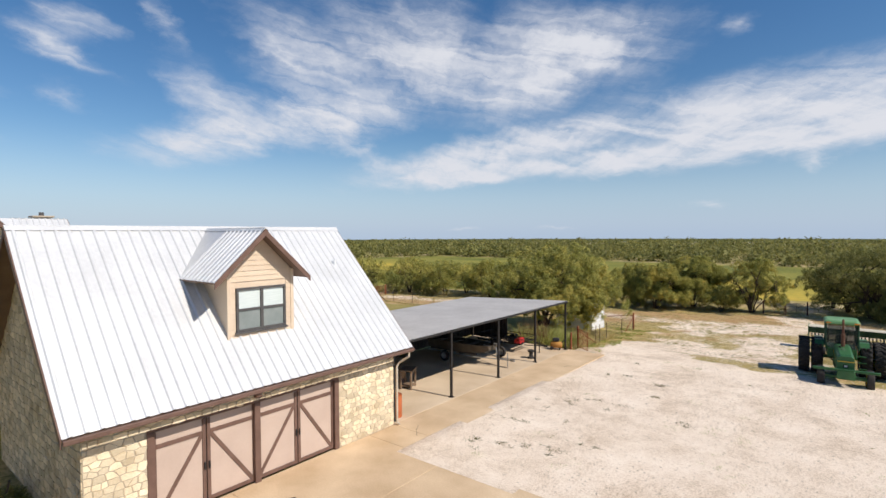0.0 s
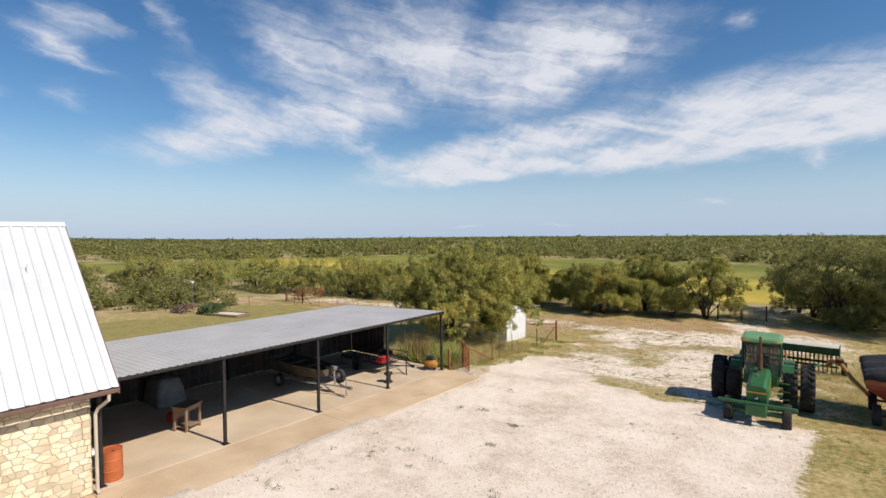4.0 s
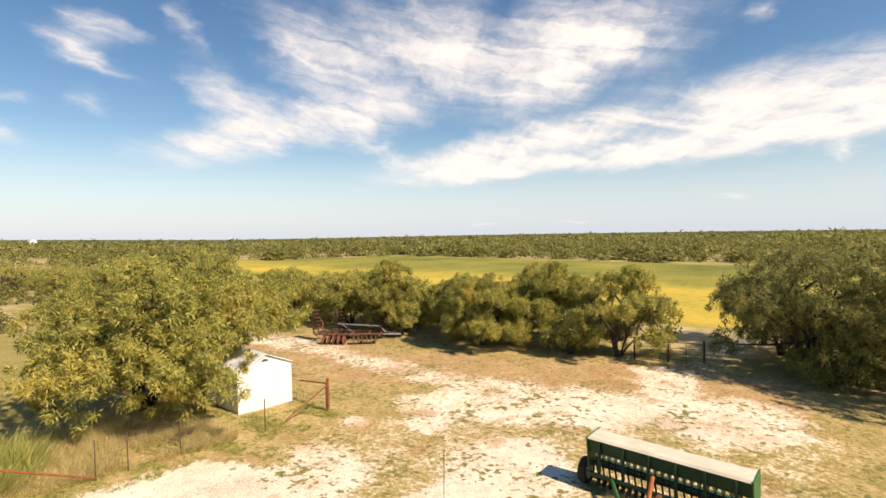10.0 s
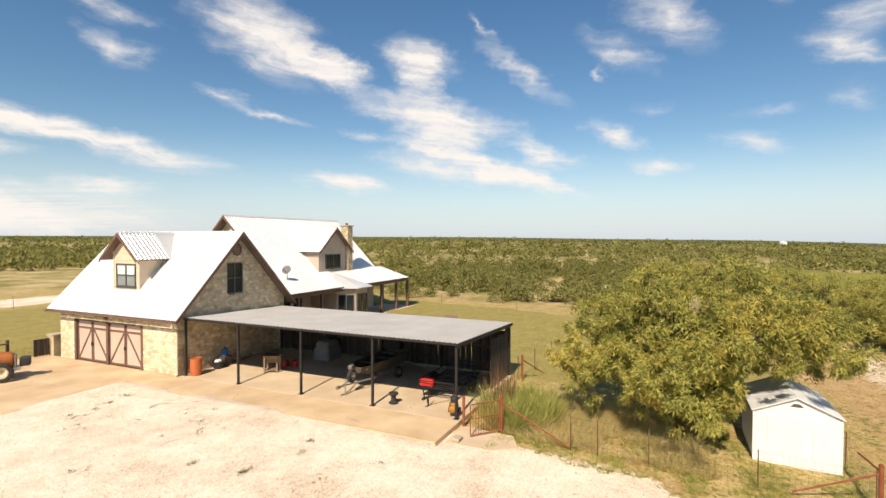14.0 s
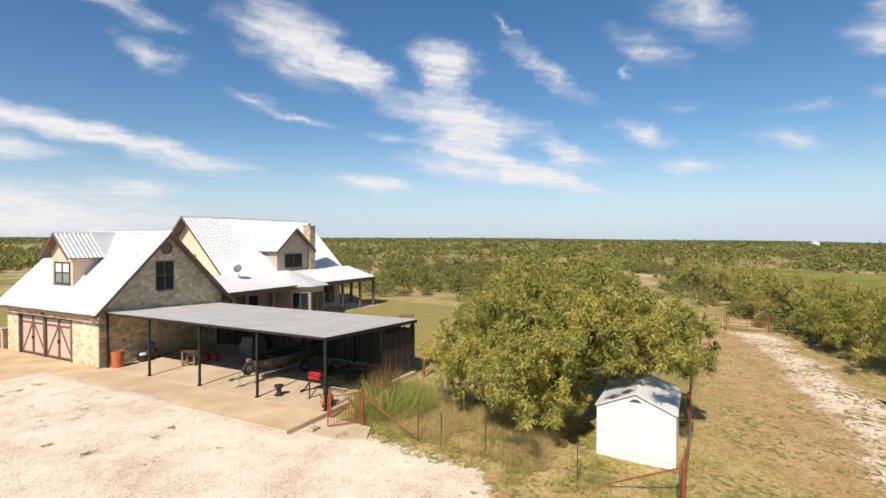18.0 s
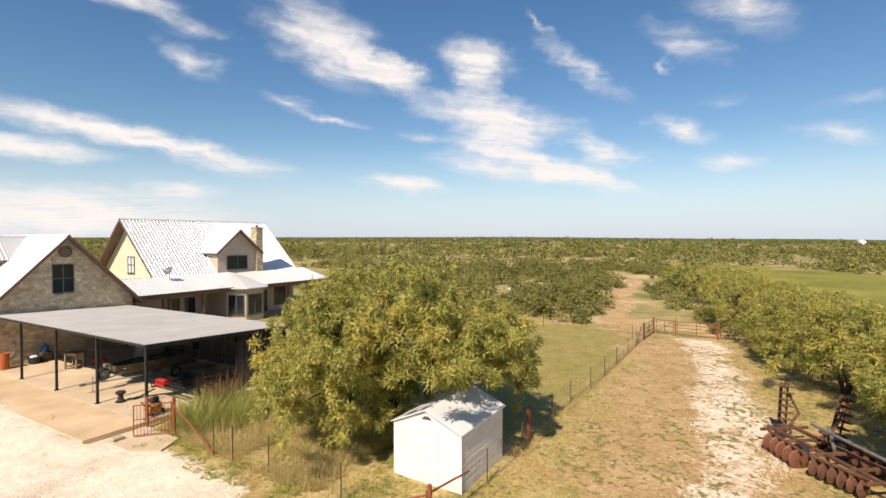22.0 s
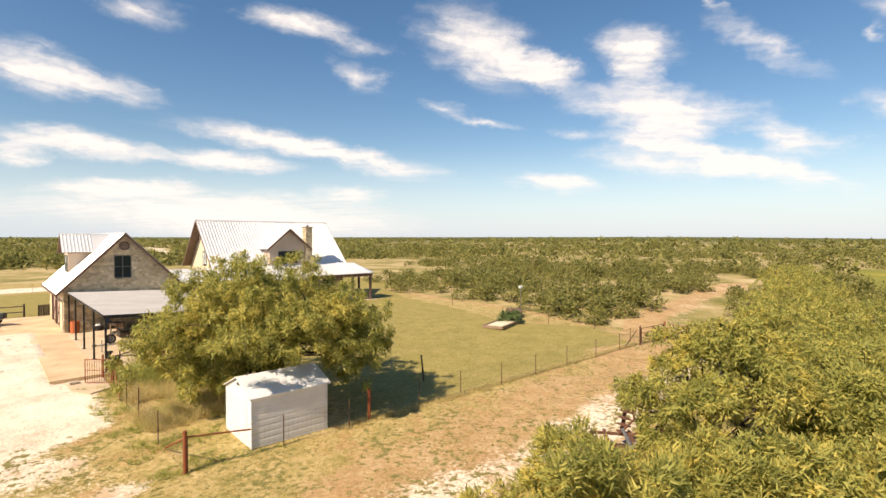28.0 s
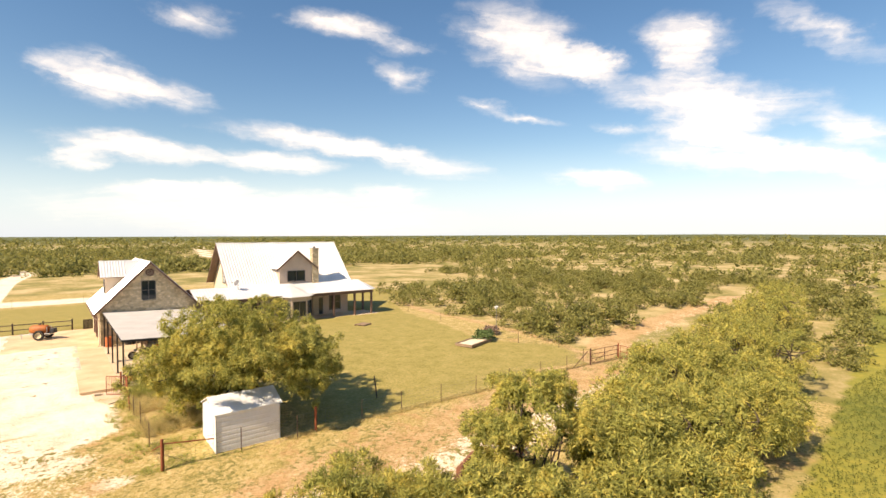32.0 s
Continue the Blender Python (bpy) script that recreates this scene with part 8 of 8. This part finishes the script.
pipe_post(0.2, 11.85, 1.2, label="rusty orange pipe post by the end of the slab")
pipe_post(0.0, 13.3, 1.45, 0.06, label="rusty orange gate post with a slanting brace")
yard_gate = thing("pipe_gate", "open rusty orange gate of welded bars", "gate", (0.07, 13.25, gz(0, 13.2) + 0.12), -130 + 90)
GL = 1.25
fr = Mesh().tube([(0, 0, 0.02), (GL, 0, 0.02)], 0.022, 8).tube([(0, 0, 1.15), (GL, 0, 1.15)], 0.022, 8).tube([(0, 0, 0.02), (0, 0, 1.15)], 0.022, 8).tube([(GL, 0, 0.02), (GL, 0, 1.15)], 0.022, 8)
part("gate_frame", fr, M_RUSTPIPE, yard_gate)
for k in range(1, 11):
    x = GL * k / 11
    part("bar", Mesh().tube([(x, 0, 0.03), (x, 0, 1.14)], 0.010, 6), M_RUSTPIPE, yard_gate)
part("cross_bar", Mesh().tube([(0, 0, 0.62), (GL, 0, 0.62)], 0.014, 6), M_RUSTPIPE, yard_gate)
solid("brace_rail", Mesh().tube([(0.02, 13.36, gz(0, 13.3) + 1.15), (0.15, 15.85, gz(0, 15.85) + 0.1)], 0.03, 8), M_RUSTPIPE, "slanting rusty brace pipe from gate post to ground", "brace")
ramp = thing("entry_slab", "small pale concrete slab below the gate", "concrete slab", (0.9, 12.9, 0))
part("slab", Mesh().prism([(-0.7, -1.15, -0.14), (0.9, -1.1, -0.2), (0.75, 0.5, -0.26), (0.15, 1.35, -0.26), (-0.75, 0.9, -0.24)], (0, 0, -0.22)), M_CONCRETE, ramp)
part("loose_block", Mesh().box(0.35, 0.75, -0.95, -0.65, -0.19, -0.08, 0.02), M_MORTAR, ramp)

# ---- fences ----
M_WIRE = material("grey_fence_wire", (0.16, 0.13, 0.11), (0.25, 0.21, 0.18), 5, 40, 0.6, 0.6, 0.05)
M_TPOST = material("dark_steel_post", (0.09, 0.05, 0.035), (0.17, 0.10, 0.07), 5, 40, 0.8, 0.2, 0.1)


def wire_fence(points, high=1.15, strands=5, mesh_step=0.0, name="wire_fence", label="thin wire fence on steel posts"):
    """Posts at the points and strands between them, as one fence."""
    x0, y0 = points[0]
    ob = thing(name, label, "fence", (x0, y0, gz(x0, y0)))
    z0 = gz(x0, y0)
    for x, y in points:
        z = gz(x, y) - z0
        part("post", Mesh().box(x - x0 - 0.017, x - x0 + 0.017, y - y0 - 0.017, y - y0 + 0.017, z - 0.2, z + high, 0.004), M_TPOST, ob)
    for (xa, ya), (xb, yb) in zip(points, points[1:]):
        w = Mesh()
        za, zb = gz(xa, ya) - z0, gz(xb, yb) - z0
        for k in range(strands):
            h_ = 0.08 + (high - 0.14) * k / (strands - 1)
            w.tube([(xa - x0, ya - y0, za + h_), ((xa + xb) / 2 - x0, (ya + yb) / 2 - y0, (za + zb) / 2 + h_ - 0.015), (xb - x0, yb - y0, zb + h_)], 0.0035, 3, False)
        if mesh_step:
            n_ = int(math.hypot(xb - xa, yb - ya) / mesh_step)
            for i in range(1, n_):
                f = i / n_
                w.tube([(xa + (xb - xa) * f - x0, ya + (yb - ya) * f - y0, za + (zb - za) * f + 0.08), (xa + (xb - xa) * f - x0, ya + (yb - ya) * f - y0, za + (zb - za) * f + high - 0.06)], 0.0025, 3, False)
        part("wire", w, M_WIRE, ob)
    return ob


wire_fence([(0.15, 15.9), (0.06, 16.8), (-0.08, 18.45), (-0.08, 21.6), (-0.18, 24.55)], 1.25, 6, 0.16, label="woven wire fence between gate brace and corner post")
wire_fence([(-0.25, 24.66), (-3.6, 24.7), (-6.4, 24.8), (-7.5, 24.62), (-10.3, 24.62), (-12.95, 24.66), (-15.8, 24.88), (-18.7, 24.94), (-21.8, 24.96), (-25.0, 25.03), (-28.0, 25.06), (-30.9, 25.08)], 1.2, 6, 0.18, label="woven wire fence along the mown lawn")
corner = pipe_post(-0.18, 24.65, 1.42, 0.065, label="thick rusty corner post with pipe rails")
solid("corner_rail", Mesh().tube([(-0.18, 24.65, gz(0, 24.65) + 1.22), (-2.35, 24.7, gz(0, 24.7) + 0.95)], 0.03, 8), M_RUSTPIPE, "slanting rusty rail from the corner post to the shed", "rail")
solid("corner_rail", Mesh().tube([(-0.16, 24.6, gz(0, 24.6) + 1.15), (-0.1, 22.5, gz(0, 22.5) + 0.15)], 0.03, 8), M_RUSTPIPE, "slanting rusty rail from the corner post to the ground", "rail")
pipe_post(-7.5, 24.62, 1.35, 0.07, label="rusty red fence post behind the shed")
wire_fence([(-31.2, 24.2), (-33.2, 20.0), (-31.2, 16.8), (-29.6, 13.0), (-31.0, 5.0), (-32.6, -4.0), (-36.0, -13.0), (-39.0, -22.0)], 1.1, 4, 0.0, label="far wire fence round the lawn")
wire_fence([(-7.2, 11.9), (-9.5, 12.2), (-12.0, 12.6)], 1.2, 4, 0.0, label="short wire fence behind the carport")
solid("leaning_post", Mesh().tube([(0, 0, -0.2), (0.12, 0.05, 0.7), (0.26, 0.1, 1.45)], [0.05, 0.047, 0.04], 8), M_DARKWOOD, "grey weathered wooden post leaning on the lawn", "post", at=(-12.9, 21.85, gz(0, 21.85)))
pipe_post(-6.9, 12.2, 1.35, 0.06, label="rusty post behind the carport")
solid("brace_rail", Mesh().tube([(-6.9, 12.25, gz(0, 12.2) + 1.1), (-8.6, 12.9, gz(0, 13) + 0.15)], 0.03, 8), M_RUSTPIPE, "slanting rusty brace behind the carport", "brace")


def pipe_gate(p0, p1, high, bars, name, label, mat=None, thick=0.022):
    (x0, y0), (x1, y1) = p0, p1
    a = math.degrees(math.atan2(y1 - y0, x1 - x0))
    ln = math.hypot(x1 - x0, y1 - y0)
    ob = thing(name, label, "gate", (x0, y0, gz(x0, y0)), a)
    mt = mat or M_RUSTPIPE
    for x in (0.06, ln - 0.06, ln / 2):
        part("upright", Mesh().tube([(x, 0, 0.15), (x, 0, high)], thick * 1.1, 8), mt, ob)
    for k in range(bars):
        z = 0.15 + (high - 0.15) * k / (bars - 1)
        part("bar", Mesh().tube([(0.06, 0, z), (ln - 0.06, 0, z)], thick, 8), mt, ob)
    part("brace", Mesh().tube([(0.06, 0, 0.15), (ln - 0.06, 0, high)], thick * 0.7, 6), mt, ob)
    return ob


M_DARKRUST = material("dark_rusty_pipe", (0.07, 0.03, 0.02), (0.13, 0.06, 0.04), 6, 50, 0.8, 0.2, 0.2)
for x, y in ((-30.95, 25.1), (-34.5, 25.32), (-34.45, 27.0), (-34.4, 30.1), (-35.1, 33.0)):
    pipe_post(x, y, 1.35, 0.06, M_DARKRUST if x > -32 else None, label="rusty pipe gate post at the end of the track")
pipe_gate((-31.05, 25.11), (-34.4, 25.31), 1.2, 4, "walk_gate", "dark rusty pipe gate at the corner of the lawn", M_DARKRUST)
pipe_gate((-34.5, 25.45), (-34.45, 26.9), 1.2, 3, "gate_panel", "short rusty pipe panel beside the ranch gate")
pipe_gate((-34.45, 27.1), (-34.4, 30.0), 1.2, 5, "ranch_gate", "rusty five-bar ranch gate across the track")
pipe_gate((-34.42, 30.2), (-35.05, 32.9), 1.2, 5, "ranch_gate", "dark five-bar ranch gate across the track", M_DARKRUST)
solid("brace_rail", Mesh().tube([(-30.75, 24.95, gz(0, 25) + 1.1), (-29.0, 24.9, gz(0, 25) + 0.05)], 0.03, 8), M_DARKRUST, "slanting dark brace at the lawn corner", "brace")
for x, y in ((7.0, 41.47), (8.75, 42.06), (10.5, 42.68)):
    pipe_post(x, y, 1.3, 0.06, M_DARKRUST, label="dark pipe post of the field gate")
pipe_gate((7.05, 41.5), (8.7, 42.05), 1.15, 4, "field_gate", "thin rusty gate into the field", M_DARKRUST, 0.012)
pipe_gate((8.8, 42.08), (10.45, 42.65), 1.15, 4, "field_gate", "thin rusty gate into the field", M_DARKRUST, 0.012)

# ---- lawn, front yard and road side ----
bed = thing("raised_bed", "pale timber raised bed with a round green shrub on the lawn", "raised bed", (-27.6, 14.6, gz(0, 14.6)), 18)
for s in (-1, 1):
    part("long_side", Mesh().box(-1.9, 1.9, s * 0.85 - 0.06, s * 0.85 + 0.06, 0, 0.24, 0.01), M_PLY, bed)
    part("short_side", Mesh().box(s * 1.9 - 0.06, s * 1.9 + 0.06, -0.79, 0.79, 0, 0.235, 0.01), M_PLY, bed)
part("soil", Mesh().box(-1.83, 1.83, -0.78, 0.78, 0.0, 0.15), M_CREAM, bed, "pale sandy soil")
kit = shrub_kit(77, 3200, 0.10, 0.75)
M_SHRUB = leaf_material("blue_green_shrub_leaf", (0.06, 0.10, 0.035), (0.13, 0.19, 0.065), (0.20, 0.25, 0.09), 0.25)
M_PURPLE = leaf_material("purple_grey_shrub", (0.19, 0.13, 0.09), (0.32, 0.22, 0.17), (0.42, 0.30, 0.22), 0.25)
shr = thing("garden_shrub", "round dark green shrub growing in the raised bed", "shrub", (-29.2, 14.2, gz(0, 14.2)))
part("stems", Mesh().tube([(0, 0, 0), (0.2, 0.1, 0.7)], 0.04, 6).tube([(0, 0, 0), (-0.3, 0.1, 0.6)], 0.035, 6), M_BARK, shr)
part("foliage", fast_mesh("foliage", kit * np.array([1.45, 1.45, 1.35]), np.arange(len(kit)).reshape(-1, 3), M_SHRUB), None, shr)
shr2 = thing("garden_shrub", "purple-grey bush behind the raised bed", "shrub", (-31.6, 12.6, gz(0, 12.6)))
part("stems", Mesh().tube([(0, 0, 0), (0.2, 0.1, 0.5)], 0.04, 6), M_BARK, shr2)
part("foliage", fast_mesh("foliage", kit[:6000] * np.array([1.2, 1.2, 1.1]), np.arange(6000).reshape(-1, 3), M_PURPLE), None, shr2)
bird = thing("birdhouse", "small white birdhouse on a tall thin pole", "birdhouse", (-31.6, 13.4, gz(0, 13.4)))
part("pole", Mesh().tube([(0, 0, -0.2), (0, 0, 2.7)], 0.025, 8), M_STEEL, bird)
part("box", Mesh().box(-0.15, 0.15, -0.09, 0.09, 2.7, 2.86, 0.015), M_WHITE, bird)
part("roof", Mesh().prism([(-0.18, -0.12, 2.86), (-0.18, 0.12, 2.86), (-0.18, 0, 2.95)], (0.36, 0, 0)), M_WHITE, bird)
pal = thing("wooden_pallet", "pale wooden pallet lying on the lawn", "pallet", (-23.2, 1.2, 0.0), 25)
for k in range(6):
    part("slat", Mesh().box(-0.75 + 0.26 * k, -0.58 + 0.26 * k, -0.6, 0.6, 0.13, 0.16, 0.004), M_PLY, pal)
for y in (-0.55, 0, 0.55):
    part("runner", Mesh().box(-0.75, 0.75, y - 0.05, y + 0.05, 0.0, 0.127, 0.005), M_PLY, pal)


def sprayer_trailer():
    ob = thing("sprayer_trailer", "orange and grey tank trailer on two tyres beside the fence", "trailer", (4.42, -11.25, 0), 150)
    part("tank", Mesh().lathe([(0.0, -0.8), (0.3, -0.78), (0.42, -0.62), (0.44, 0.0), (0.42, 0.62), (0.3, 0.78), (0.0, 0.8)], "x", (-0.2, 0, 0.95), 20), M_ORANGE, ob, smooth=True)
    part("cradle", Mesh().box(-0.95, 0.8, -0.35, 0.35, 0.45, 0.60, 0.02), M_GALV, ob)
    for s in (-1, 1):
        wheel(ob, (0.1, s * 0.72, 0.48), 0.48, 0.24, M_CREAMRIM, axis_turn=90)
    part("axle", Mesh().tube([(0.1, -0.7, 0.48), (0.1, 0.7, 0.48)], 0.04, 8), M_GALV, ob)
    eng = part("engine", Mesh().box(0.75, 1.2, -0.25, 0.25, 0.6, 1.05, 0.06), M_SEAT, ob, "black pump engine")
    part("tongue", Mesh().tube([(-0.9, 0, 0.5), (-2.0, 0, 0.42)], 0.04, 8), M_GALV, ob)
    part("stand", Mesh().tube([(-1.8, 0, 0.0), (-1.8, 0, 0.5)], 0.03, 8), M_GALV, ob)
    part("lid", Mesh().tube([(-0.2, 0, 1.38), (-0.2, 0, 1.44)], 0.12, 14), M_SEAT, ob)
    part("frame_hoop", Mesh().tube([(0.6, -0.35, 0.55), (0.6, -0.35, 1.2), (0.6, 0.35, 1.2), (0.6, 0.35, 0.55)], 0.025, 6), M_GALV, ob)


sprayer_trailer()
rail_fence = thing("rail_fence", "dark wooden two-rail fence beside the driveway", "fence", (2.0, -15.8, 0))
for k in range(9):
    part("post", Mesh().box(k * 2.4 - 0.07, k * 2.4 + 0.07, -0.07, 0.07, -0.3, 1.15, 0.015), M_DARKWOOD, rail_fence)
for k in range(8):
    for z in (0.45, 0.95):
        part("rail", Mesh().tube([(k * 2.4, 0.09, z), (k * 2.4 + 2.4, 0.09, z + 0.01)], 0.045, 7), M_DARKWOOD, rail_fence)
pillar = thing("stone_pillar", "low limestone pillar with a wooden gate by the garage", "pillar", (-0.1, -15.0, 0))
part("core", Mesh().box(-0.3, 0.3, -0.3, 0.3, -0.1, 1.15, 0.02), M_STONEJOIN, pillar)
part("cap", Mesh().box(-0.36, 0.36, -0.36, 0.36, 1.15, 1.25, 0.02), M_MORTAR, pillar)
for k in range(5):
    part("gate_board", Mesh().box(0.36 + 0.17 * k, 0.51 + 0.17 * k, -0.03, 0.03, 0.05, 1.05, 0.006), M_DARKWOOD, pillar)
yard_bush = thing("yard_bush", "scraggly grey-green bush beside the garage wall", "bush", (-3.9, -14.45, -0.05))
kb = shrub_kit(91, 1800, 0.10, 0.8)
part("stems", Mesh().tube([(0, 0, 0), (0.3, 0.1, 0.8)], 0.03, 6).tube([(0, 0, 0), (-0.3, -0.1, 0.7)], 0.03, 6), M_BARK, yard_bush)
part("foliage", fast_mesh("foliage", kb * 0.62, np.arange(len(kb)).reshape(-1, 3), M_LEAFDARK), None, yard_bush)
road_fence = wire_fence([(-40, -40.5), (-30, -40.5), (-20, -40.5), (-10, -40.5), (0, -40.5), (8, -40.5), (16, -40.5)], 1.2, 4, 0.0, label="wire fence along the pale road")


def far_building(x, y, z, w, d, h_, label):
    ob = thing("far_building", label, "building", (x, y, z))
    part("wall", Mesh().box(-w / 2, w / 2, -d / 2, d / 2, 0, h_, 0.05), M_WHITE, ob)
    part("roof", Mesh().prism([(-w / 2 - 0.3, -d / 2 - 0.3, h_), (-w / 2 - 0.3, d / 2 + 0.3, h_), (-w / 2 - 0.3, 0, h_ + d * 0.22)], (w + 0.6, 0, 0)), M_ROOF, ob)


far_building(-560, -615, -2.0, 7, 6, 4.5, "small white building far off in the brush")
far_building(-470, -440, -2.0, 15, 6, 1.6, "low pale house far off in the brush")
far_building(-820, 160, -2.0, 14, 8, 5.0, "white building on the far horizon")
